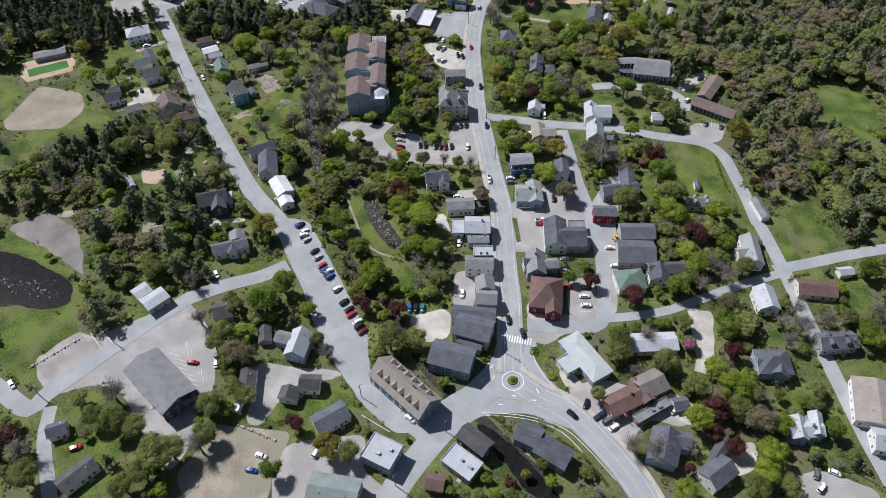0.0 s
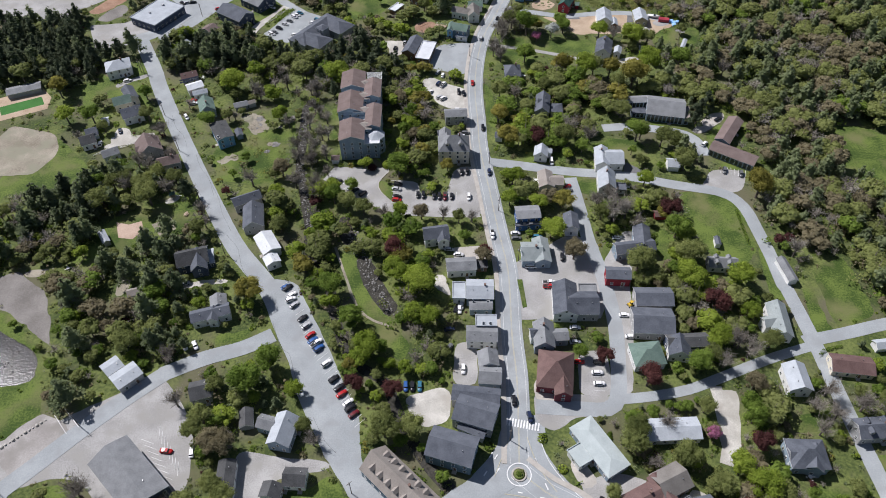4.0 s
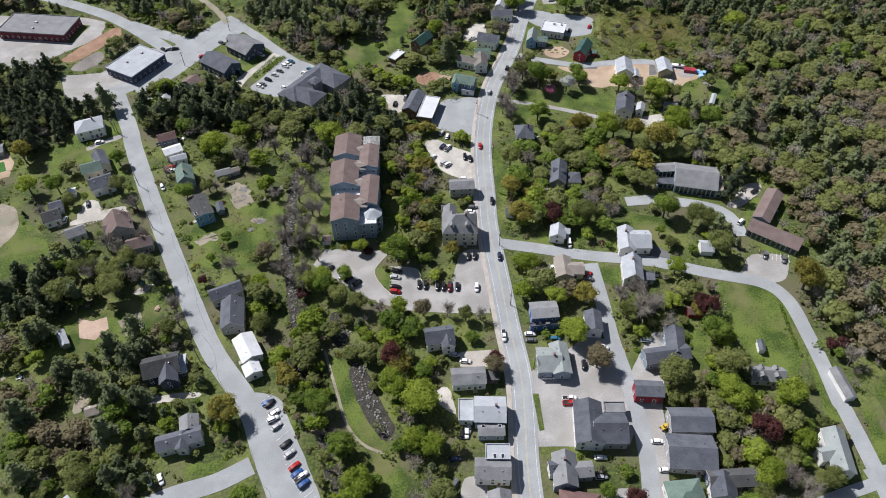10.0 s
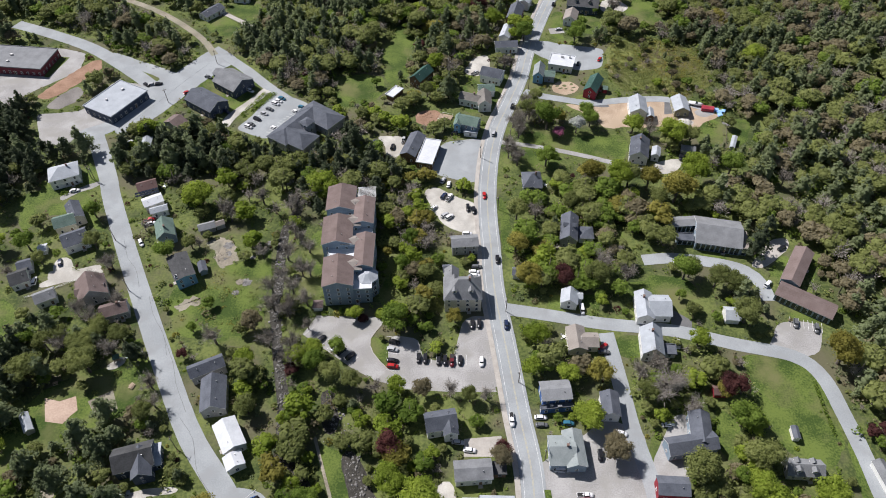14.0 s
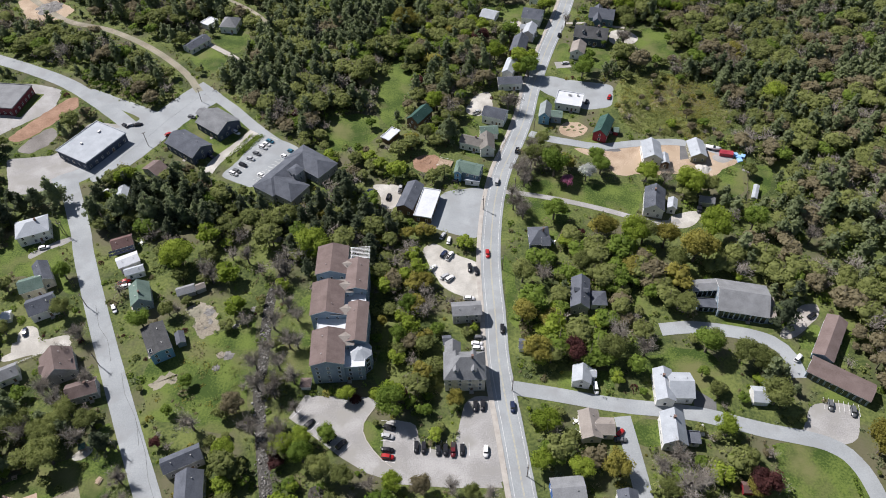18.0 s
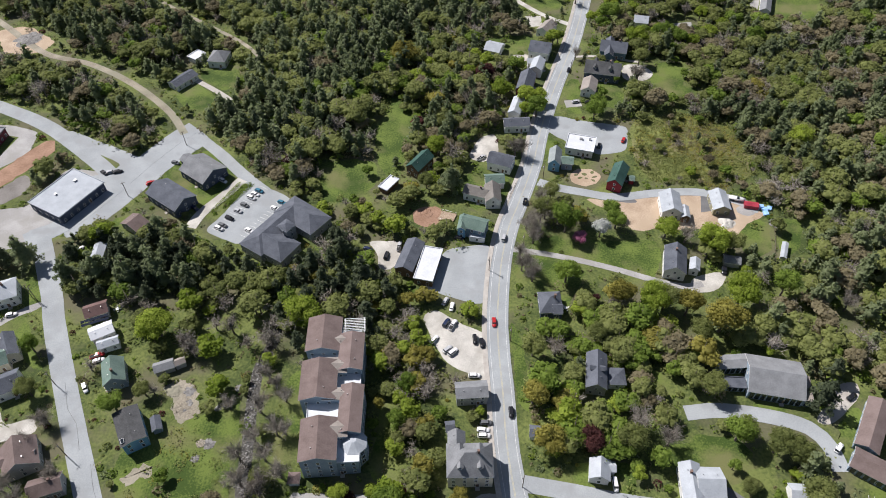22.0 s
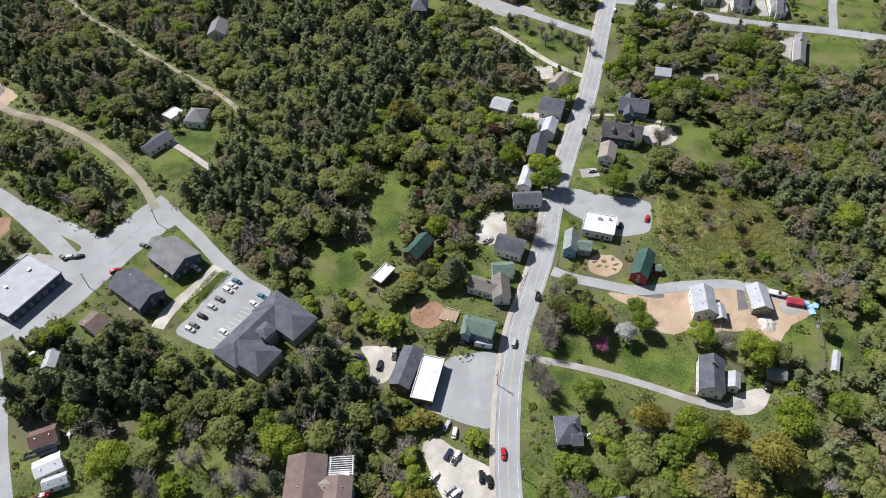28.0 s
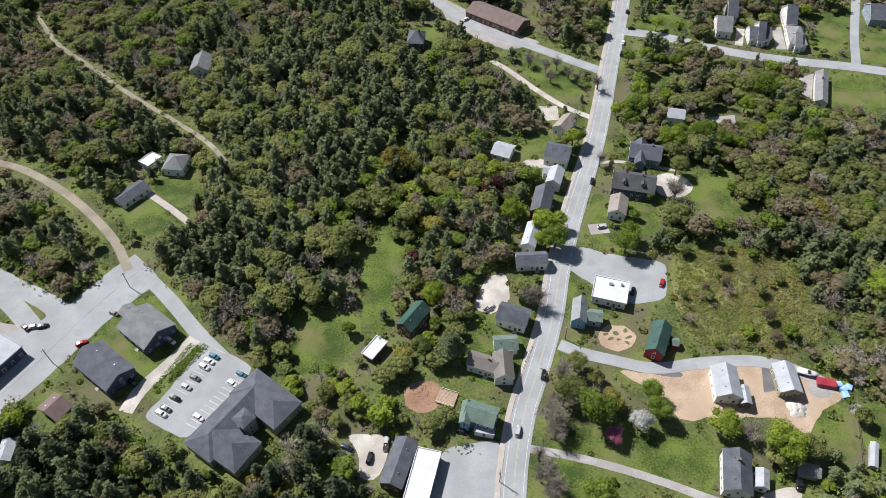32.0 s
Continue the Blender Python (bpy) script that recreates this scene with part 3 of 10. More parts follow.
def car_template(kind, colour):
    ln, hood, c0, c1, top = KINDS[kind]
    a = ln / 2
    root = thing("car" if kind not in ("van", "pickup") else kind, 0, 0, -50)
    paint = "paint_" + colour
    part("body", loft("body", [car_ring(-a, 0.72, 0.45, hood - 0.12), car_ring(-a + 0.25, 0.86, 0.26, hood), car_ring(0, 0.9, 0.22, hood + 0.02), car_ring(a - 0.7, 0.87, 0.24, hood - 0.08), car_ring(a, 0.68, 0.42, hood - 0.28)], [paint]), root)
    s = 0.75
    part("cabin_glass", solid("cabin_glass", box_verts(c0, c1, -0.8, 0.8, hood - 0.05, top - 0.06, 0.82), BOX_FACES, ["window_glass"]), root, label="dark glass cabin windows")
    w, m0, m1 = 0.66, (c0 + c1) / 2 - (c1 - c0) / 2 * 0.8, (c0 + c1) / 2 + (c1 - c0) / 2 * 0.78
    part("roof_panel", loft("roof_panel", [[(m0, -w, top - 0.08), (m0, w, top - 0.08), (m0, w, top - 0.02), (m0, -w, top - 0.02)], [((m0 + m1) / 2, -w, top - 0.08), ((m0 + m1) / 2, w, top - 0.08), ((m0 + m1) / 2, w * 0.95, top + 0.04), ((m0 + m1) / 2, -w * 0.95, top + 0.04)], [(m1, -w, top - 0.08), (m1, w, top - 0.08), (m1, w, top - 0.02), (m1, -w, top - 0.02)]], [paint], smooth=False), root)
    if kind == "pickup":
        part("bed", boxes("bed", [(-a + 0.15, c0 - 0.1, -0.7, 0.7, hood - 0.1, hood + 0.04)], ["rubber"]), root, label="open dark cargo bed")
    wheel = cached("wheel", lambda: loft("wheel", [[(0.33 * math.cos(k * math.pi / 6), y, 0.33 * math.sin(k * math.pi / 6)) for k in range(12)] for y in (-0.11, 0.11)], ["rubber"], smooth=False))
    for sx in (-1, 1):
        for sy in (-1, 1):
            part("wheel", wheel, root, pose(sx * a * 0.6, sy * 0.78, 0.33))
    return root


def car(x, y, angle, colour, kind="sedan", where="in a parking bay", group="parked cars", z=0.045):
    nm = {"sedan": "car", "suv": "sport utility car", "van": "van", "pickup": "pickup truck"}[kind]
    if (kind, colour) not in CARS:
        CARS[kind, colour] = car_template(kind, colour)
        ob = CARS[kind, colour]
        ob.matrix_basis = pose(x, y, z, 0, 0, angle)
    else:
        ob = copy_thing(CARS[kind, colour], pose(x, y, z, 0, 0, angle))
    return tagged(ob, f"{colour} {nm} with dark windows {where}", {"sedan": "car", "suv": "car"}.get(kind, kind), group)


# ---- trees ----
def blob(center, radius, squash, rng, rings=3, seg=6):
    """A coarse uneven lump as arrays."""
    v = [(0, 0, -1)] + [(math.cos(2 * math.pi * (j + 0.5 * i) / seg) * math.cos(-math.pi / 2 + math.pi * i / (rings + 1)), math.sin(2 * math.pi * (j + 0.5 * i) / seg) * math.cos(-math.pi / 2 + math.pi * i / (rings + 1)), math.sin(-math.pi / 2 + math.pi * i / (rings + 1))) for i in range(1, rings + 1) for j in range(seg)] + [(0, 0, 1)]
    v = np.array(v) * (radius * rng.uniform(0.85, 1.15, (len(v), 1))) * (1, 1, squash) + center
    f = [(0, 1 + (j + 1) % seg, 1 + j) for j in range(seg)]
    for i in range(rings - 1):
        o = 1 + i * seg
        for j in range(seg):
            f += [(o + j, o + (j + 1) % seg, o + seg + j), (o + (j + 1) % seg, o + seg + (j + 1) % seg, o + seg + j)]
    o, last = 1 + (rings - 1) * seg, len(v) - 1
    f += [(o + j, o + (j + 1) % seg, last) for j in range(seg)]
    return v, np.array(f)


def leaf_tris(centres, normals, size, rng, spread=0.45):
    """Leaf clumps as single triangles, facing roughly outwards."""
    n = len(centres)
    nrm = normals + rng.normal(0, spread, (n, 3))
    nrm /= np.linalg.norm(nrm, axis=1, keepdims=True) + 1e-9
    u = np.cross(nrm, rng.normal(0, 1, (n, 3)))
    u /= np.linalg.norm(u, axis=1, keepdims=True) + 1e-9
    w = np.cross(nrm, u)
    s = size * rng.uniform(0.55, 1.35, (n, 1))
    v = np.stack([centres + u * s, centres - u * s * 0.5 + w * s * 0.8, centres - u * s * 0.5 - w * s * 0.8], 1).reshape(-1, 3)
    return v, np.arange(3 * n).reshape(-1, 3)


def join(pieces):
    v, f, o = [], [], 0
    for pv, pf in pieces:
        v.append(pv), f.append(pf + o)
        o += len(pv)
    return np.concatenate(v), np.concatenate(f)


def broad_crown(rng, leaves, size, lobes=8, bare=False):
    """A crown of radius about 1 with its middle 1.45 above the root."""
    cs = rng.normal(0, 1, (lobes, 3))
    cs /= np.linalg.norm(cs, axis=1, keepdims=True)
    cs *= rng.uniform(0.35, 0.66, (lobes, 1))
    cs[:, 2] = np.abs(cs[:, 2]) * 0.95 - 0.1
    rs = rng.uniform(0.3, 0.52, lobes) * (8 / lobes) ** 0.25
    per = rng.choice(lobes, leaves, p=rs ** 2 / (rs ** 2).sum())
    d = rng.normal(0, 1, (leaves, 3))
    d /= np.linalg.norm(d, axis=1, keepdims=True)
    d[:, 2] = np.where(d[:, 2] < -0.35, -d[:, 2], d[:, 2])
    c = cs[per] + d * (rs[per] * rng.uniform(0.72 if lobes > 14 else 0.86, 1.12, leaves))[:, None]
    base = np.array((0, 0, 1.4))
    if bare:
        # limbs from the stem, then fine twigs that stand outwards and upwards off their ends
        n, limbs = leaves, 16
        root = np.column_stack([np.zeros((limbs, 2)), rng.uniform(0.45, 1.1, limbs)])
        tip = cs[rng.integers(0, lobes, limbs)] * rng.uniform(0.8, 1.25, (limbs, 1)) + base
        k, u = rng.integers(0, limbs, n), rng.uniform(0.25, 1.05, (n, 1))
        start = root[k] + (tip - root)[k] * u + rng.normal(0, 0.13, (n, 3)) * u
        way = (start - (0, 0, 0.75)) * (0.8, 0.8, 0.7) + rng.normal(0, 0.45, (n, 3)) + (0, 0, 0.12)
        end = start + way / np.linalg.norm(way, axis=1, keepdims=True) * rng.uniform(0.14, 0.42, (n, 1))
        start, end = np.concatenate([root, start]), np.concatenate([tip, end])
        wide = np.concatenate([np.full(limbs, 0.022), size * rng.uniform(0.5, 1.3, n)])[:, None]
        side = np.cross(end - start, rng.normal(0, 1, start.shape))
        side *= wide / (np.linalg.norm(side, axis=1, keepdims=True) + 1e-9)
        return np.stack([start - side, start + side, end], 1).reshape(-1, 3), np.arange(3 * len(start)).reshape(-1, 3)
    pieces = [leaf_tris(c + base, d, size, rng)]
    pieces += [blob(p + base, r * (0.74 if lobes > 14 else 0.9), 0.9, rng, 2, 5) for p, r in zip(cs, rs)]
    return join(pieces)


def pine_crown(rng, leaves, size):
    """Whorls of drooping boughs on a tall cone, uneven like a wind-worn pine."""
    u = rng.uniform(0, 1, leaves) ** 0.8
    boughs = 46
    ba, bz = rng.uniform(0, 2 * math.pi, boughs), np.sort(rng.uniform(0.02, 1, boughs))
    bl = (1 - bz) ** 0.75 * rng.uniform(0.55, 1.1, boughs) + 0.08
    k = rng.choice(boughs, leaves, p=bl / bl.sum())
    r = bl[k] * (0.25 + 0.75 * rng.uniform(0, 1, leaves) ** 0.6)
    a = ba[k] + rng.normal(0, 0.16, leaves)
    z = 0.7 + bz[k] * 2.3 - r * 0.22 + rng.normal(0, 0.05, leaves)
    c = np.stack([np.cos(a) * r, np.sin(a) * r, z], 1)
    n = np.stack([np.cos(a) * 0.4, np.sin(a) * 0.4, np.ones(leaves)], 1)
    pieces = [leaf_tris(c, n, size, rng, 0.55)]
    pieces += [blob(np.array((0, 0, z0)), rr, 1.5, rng, 2, 5) for z0, rr in ((1.1, 0.48), (1.7, 0.34), (2.3, 0.2))]
    return join(pieces)


TREE_KIND = {  # leaf material, shape, label word
    "bright": ("leaf_bright", "broad", "bright yellow-green spring leaves"), "green": ("leaf_green", "broad", "fresh green leaves"), "olive": ("leaf_olive", "broad", "olive-green young leaves"),
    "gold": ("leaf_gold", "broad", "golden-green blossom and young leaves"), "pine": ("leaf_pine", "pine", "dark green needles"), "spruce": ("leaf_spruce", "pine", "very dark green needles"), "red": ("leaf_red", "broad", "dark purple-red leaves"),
    "bud": ("leaf_bud", "broad", "reddish-brown opening buds"), "bare": ("twig", "bare", "bare grey branches not yet in leaf"), "pink": ("leaf_pink", "broad", "pink blossom"), "white": ("leaf_white", "broad", "pale white blossom")}


def crown_arrays(kind, variant, fine):
    rng = np.random.default_rng(17 + variant * 31 + sorted(TREE_KIND).index(kind))
    shape = TREE_KIND[kind][1]
    if shape == "pine":
        return pine_crown(rng, 1700 if fine else 340, 0.075 if fine else 0.155)
    if shape == "bare":
        return broad_crown(rng, 1500 if fine else 330, 0.0085 if fine else 0.02, 14, True)
    return broad_crown(rng, 2400 if fine else 370, 0.05 if fine else 0.112, (17 if fine else 11) + variant)


def trunk_mesh(kind, variant):
    rng = random.Random(variant)
    top, r = (2.9, 0.045) if TREE_KIND[kind][1] == "pine" else (1.5, 0.06)
    rings = [[(0.02 * k * rng.uniform(-1, 1) + r * (1.25 - 0.24 * k) * math.cos(j * math.pi / 3), r * (1.25 - 0.24 * k) * math.sin(j * math.pi / 3), top * k / 4) for j in range(6)] for k in range(5)]
    v, f = [p for q in rings for p in q], [(k * 6 + j, k * 6 + (j + 1) % 6, k * 6 + 6 + (j + 1) % 6, k * 6 + 6 + j) for k in range(4) for j in range(6)]
    if TREE_KIND[kind][1] != "pine":
        for b in range(7):
            a, z0 = b * 2.4 + rng.uniform(-0.4, 0.4), rng.uniform(0.5, 1.0)
            e = Vector((math.cos(a) * 0.62, math.sin(a) * 0.62, z0 + rng.uniform(0.4, 0.8)))
            s, o = Vector((0, 0, z0)), len(v)
            for p, w in ((s, 0.032), (e, 0.008)):
                v += [(p.x - w, p.y, p.z), (p.x, p.y + w, p.z), (p.x + w, p.y, p.z), (p.x, p.y - w, p.z)]
            f += [(o + j, o + (j + 1) % 4, o + 4 + (j + 1) % 4, o + 4 + j) for j in range(4)]
    return solid("trunk", v, f, ["bark"])


def tree(x, y, radius, kind="green", tall=1.0, group="", label=""):
    v = random.randrange(3)
    mat, shape, words = TREE_KIND[kind]
    crown = cached(("crown", kind, v), lambda: soup("crown", *crown_arrays(kind, v, True), [mat]))
    ob = new("pine_tree" if shape == "pine" else "tree")
    ob.matrix_basis = Matrix.LocRotScale((x, y, 0), Euler((0, 0, random.uniform(0, 6.28))), (radius, radius, radius * tall))
    part("trunk", cached(("trunk", shape, v), lambda: trunk_mesh(kind, v)), ob)
    part("crown", crown, ob)
    size = "small" if radius < 3.4 else "large" if radius > 6 else "mid-sized"
    return tagged(ob, label or f"{size} {'pine' if shape == 'pine' else 'broadleaf'} tree with {words}", "tree", group)


def lone_tree(x, y, radius, kind="green", tall=0.88):
    """A tree that keeps the woods off its ground."""
    take_line([(x, y), (x, y + 0.1)], radius * 1.15, False)
    return tree(x, y, radius, kind, tall)


def pick(mix):
    r, acc = random.uniform(0, sum(mix.values())), 0
    for k, v in mix.items():
        acc += v
        if r <= acc:
            return k
    return k


def stand(mix, x, y):
    """Conifers and bare trees keep together in stands."""
    a, b = noise.noise(Vector((x * 0.021, y * 0.021, 3.0))), noise.noise(Vector((x * 0.03, y * 0.03, 40.0)))
    return {k: w * (2.6 ** (4 * a) if k in ("pine", "spruce") else 2.2 ** (4 * b) if k in ("bare", "bud") else 1.0) for k, w in mix.items()}


def scatter(points, spacing, mix, sizes, chance=1.0, lawns=False):
    """Free places in a polygon: rows of x, y, kind, radius."""
    xs, ys = [p[0] for p in points], [p[1] for p in points]
    out = []
    y, row = min(ys), 0
    while y < max(ys):
        x = min(xs) + (row % 2) * spacing / 2
        while x < max(xs):
            px, py = x + random.uniform(-0.42, 0.42) * spacing, y + random.uniform(-0.42, 0.42) * spacing
            x += spacing
            i, j = int(py - Y0), int(px - X0)
            if not (0 <= i < NY and 0 <= j < NX) or (HARD if lawns else TAKEN)[i, j] or random.random() > chance:
                continue
            r, kind = random.uniform(*sizes), pick(stand(mix, px, py))
            k = int(r * 0.7)
            if HARD[max(0, i - k):i + int(r * 1.25) + 1, max(0, j - k):j + k + 1].any():
                r *= 0.55
                k = int(r * 0.8)
                if HARD[max(0, i - k):i + int(r * 1.25) + 1, max(0, j - k):j + k + 1].any():
                    continue
            if not lawns and LAWN[max(0, i - int(r * 0.45)):i + int(r * 1.35) + 1, max(0, j - int(r * 0.45)):j + int(r * 0.45) + 1].any():
                r *= 0.6
            if inside(points, np.array([px]), np.array([py]))[0]:
                out.append((px, py, kind, r))
        y += spacing * 0.87
        row += 1
    for px, py, _, r in out:
        i, j = int(py - Y0), int(px - X0)
        k = max(1, int(r * 0.5))
        TAKEN[max(0, i - k):i + k, max(0, j - k):j + k] = True
    return out


def grove(points, spacing, mix, sizes, chance=1.0, single=0, lawns=False, group="garden trees"):
    """Trees between houses: some of them single trees, the rest, too many to count, in one mesh."""
    rows = scatter(points, spacing, mix, sizes, chance, lawns)
    step = max(1, len(rows) // max(single, 1))
    for x, y, kind, r in rows[::step][:single]:
        tree(x, y, r * (0.75 if kind in ("pine", "spruce") else 1.0), kind, random.uniform(0.68, 0.95), group)
    woodland("tree_belt", points, spacing, mix, sizes, "belt of mixed spring trees between gardens", rows=[q for k, q in enumerate(rows) if k % step or k // step >= single])


def woodland(name, points, spacing, mix, sizes, label, chance=1.0, rows=None):
    """A wood too dense to count: one mesh of many trees."""
    mats = sorted({TREE_KIND[k][0] for k in mix} | {"leaf_olive", "leaf_bud", "leaf_green"}) + ["bark"]
    rng = np.random.default_rng(int(abs(points[0][0]) * 3 + spacing * 7))
    low = [mats.index(k) for k in ("leaf_olive", "leaf_green", "leaf_bud")]
    vs, fs, ix, o = [], [], [], 0
    shapes = {(k, v): crown_arrays(k, v, False) for k in mix for v in range(3)}
    for x, y, kind, r in scatter(points, spacing, mix, sizes, chance) if rows is None else rows:
        v, f = shapes[kind, random.randrange(3)]
        a = random.uniform(0, 6.28)
        rot = np.array(((math.cos(a), -math.sin(a), 0), (math.sin(a), math.cos(a), 0), (0, 0, 1)))
        rr = r * (0.74 if kind in ("pine", "spruce") else 1.0)
        vs.append(v @ rot.T * (rr, rr, r * random.uniform(0.52, 0.75) * (1.08 if kind in ("pine", "spruce") else 1.0)) + (x, y, 0))
        fs.append(f + o)
        ix.append(np.full(len(f), mats.index(TREE_KIND[kind][0])))
        o += len(v)
        if r > 3.2 and kind != "spruce":  # young growth between the crowns
            n, h = 26, r * rng.uniform(0.45, 0.8)
            at = np.array((x, y, 0)) + (*rng.normal(0, spacing * 0.42, 2), h * 0.75)
            d = rng.normal(0, 1, (n, 3))
            lv, lf = leaf_tris(at + d * (1.3, 1.3, h * 0.3), np.abs(d) * (0.3, 0.3, 1) * np.sign(d + (0, 0, 9)), 0.62, rng)
            vs.append(lv), fs.append(lf + o), ix.append(np.full(n, low[rng.choice(3, p=(0.5, 0.25, 0.25))]))
            o += len(lv)
        t = 0.05 * r
        vs.append(np.array([(x - t, y - t, 0), (x + t, y - t, 0), (x, y + t, 0), (x, y, r * 1.9)]))
        fs.append(np.array([(0, 1, 3), (1, 2, 3), (2, 0, 3)]) + o)
        ix.append(np.full(3, len(mats) - 1))
        o += 4
    if vs:
        return tagged(new(name, soup(name, np.concatenate(vs), np.concatenate(fs), mats, np.concatenate(ix))), label, "woods", kind="stuff")


# ---- small things ----
def utility_pole(x, y, angle=0.0, height=9.0):
    p = thing("utility_pole", x, y, 0, angle, "brown wooden utility pole with a crossarm beside the road", "pole", "utility poles")
    part("post", cached(("post", height), lambda: loft("post", [[(r * math.cos(k * math.pi / 4), r * math.sin(k * math.pi / 4), z) for k in range(8)] for r, z in ((0.17, 0), (0.11, height))], ["pole_wood"])), p)
    part("crossarm", cached(("arm", height), lambda: boxes("crossarm", [(-1.1, 1.1, -0.06, 0.06, height - 0.9, height - 0.75)], ["pole_wood"])), p)
    part("transformer", cached(("trans", height), lambda: loft("transformer", [[(0.2 * math.cos(k * math.pi / 4), 0.35 + 0.2 * math.sin(k * math.pi / 4), z) for k in range(8)] for z in (height - 2.6, height - 1.7)], ["metal_grey"])), p)
    return p


def wires(points, height=8.2):
    """Sagging wires from pole to pole."""
    for (xa, ya), (xb, yb) in zip(points, points[1:]):
        cu = bpy.data.curves.new("power_line", "CURVE")
        cu.dimensions, cu.bevel_depth = "3D", 0.007
        for off in (-0.9, 0.9):
            s = cu.splines.new("POLY")
            s.points.add(8)
            for k in range(9):
                u = k / 8
                s.points[k].co = (xa + (xb - xa) * u + off, ya + (yb - ya) * u, height - 4 * u * (1 - u) * 0.9, 1)
        cu.materials.append(MATS["rubber"])
        tagged(new("power_line", cu), "thin black power line strung between wooden poles", "cable", "power lines")


def stripes(parent, x, y, angle, count, step, length, width, mat="white_paint", z=0.064, name="stripe"):
    me = cached((name, length, width, mat), lambda: boxes(name, [(-width / 2, width / 2, -length / 2, length / 2, -0.01, 0.004)], [mat]))
    for k in range(count):
        u = (k - (count - 1) / 2) * step
        part(name, me, parent, pose(x + u * math.cos(radians(angle)), y + u * math.sin(radians(angle)), z, 0, 0, angle))


def shrub(x, y, r, mat="leaf_green"):
    rng = np.random.default_rng(int(abs(x * 7 + y * 13)) % 997)
    me = cached(("shrub", mat, int(abs(x)) % 3), lambda: soup("shrub", *join([leaf_tris((d := (lambda q: q / np.linalg.norm(q, axis=1, keepdims=True) * (1, 1, 0.8))(np.abs(rng.normal(0, 1, (260, 3))) * np.where(rng.random((260, 3)) < 0.5, -1, 1) * (1, 1, 1))) * (1, 1, 0.9) + (0, 0, 0.55), d, 0.16, rng), blob(np.array((0, 0, 0.5)), 0.85, 0.8, rng)]), [mat]))
    ob = new("shrub", me)
    ob.matrix_basis = Matrix.LocRotScale((x, y, 0), Euler((0, 0, x)), (r, r, r * 0.9))
    return tagged(ob, "rounded garden shrub with dense leaves", "shrub", "garden shrubs")


def fence(points, height=1.2, mat="trim_white"):
    f = thing("fence", *points[0], 0, 0, "weathered board fence along a garden", "fence")
    for (xa, ya), (xb, yb) in zip(points, points[1:]):
        ln = math.hypot(xb - xa, yb - ya)
        m = f.matrix_basis.inverted() @ pose(xa, ya, 0, 0, 0, math.degrees(math.atan2(yb - ya, xb - xa)))
        for z in (0.35, height - 0.25):
            part("rail", boxes("rail", [(0, ln, -0.03, 0.03, z, z + 0.1)], [mat]), f, m)
        n = max(2, int(ln / 2.4))
        post = cached(("fpost", height, mat), lambda: boxes("post", [(-0.06, 0.06, -0.06, 0.06, 0, height)], [mat]))
        for k in range(n + 1):
            part("post", post, f, m @ pose(ln * k / n, 0.08, 0))


def undergrowth(count, mats=("leaf_olive", "leaf_green", "leaf_bud", "leaf_pine")):
    """Tufts, brambles and low scrub over all rough ground, in one mesh."""
    rng = np.random.default_rng(5)
    px, py = rng.uniform(-300, 300, count * 3), rng.uniform(95, 735, count * 3)
    ok = ~TAKEN[(py - Y0).astype(int), (px - X0).astype(int)]
    px, py = px[ok][:count], py[ok][:count]
    n, each = len(px), 12
    size = rng.uniform(0.45, 1.25, n)
    c = np.repeat(np.stack([px, py, np.zeros(n)], 1), each, 0) + rng.normal(0, 1, (n * each, 3)) * np.repeat(size, each)[:, None] * (0.6, 0.6, 0.0)
    c[:, 2] = rng.uniform(0.1, 0.9, n * each) * np.repeat(size, each)
    v, f = leaf_tris(c, np.tile((0, 0, 1.0), (n * each, 1)), 0.38, rng, 0.7)
    kind = np.repeat((np.sin(px * 0.05) + np.cos(py * 0.043) + rng.normal(0, 0.8, n) + 2).clip(0, 3.99).astype(int), each)
    return tagged(new("undergrowth", soup("undergrowth", v, f, list(mats), kind)), "low scrub, brambles and grass tufts on rough ground", "scrub", kind="stuff")


def scrub(points, count):
    """Loose knee-high to man-high thicket over a rough meadow, in one mesh."""
    rng = np.random.default_rng(count)
    lo, hi = np.min(points, 0), np.max(points, 0)
    p = rng.uniform(lo, hi, (count, 2))
    p = p[inside(points, p[:, 0], p[:, 1])]
    n, each = len(p), 18
    size = rng.uniform(0.5, 1.9, n) ** 1.3
    d = rng.normal(0, 1, (n * each, 3))
    d[:, 2] = np.abs(d[:, 2])
    big = np.repeat(size, each)[:, None]
    c = np.repeat(np.column_stack([p, np.zeros(n)]), each, 0) + d * big * (0.6, 0.6, 0.32)
    v, f = leaf_tris(c, d * (0.35, 0.35, 1.0) + (0, 0, 0.8), 0.3, rng)
    kind = np.repeat((np.sin(p[:, 0] * 0.11) + np.cos(p[:, 1] * 0.13) + rng.normal(0, 0.9, n) + 1.6).clip(0, 3.99).astype(int), each)
    return tagged(new("scrub", soup("scrub", v, f, ["leaf_olive", "leaf_olive", "leaf_gold", "leaf_bud"], kind)), "olive and straw-coloured thicket over a rough meadow", "scrub", kind="stuff")


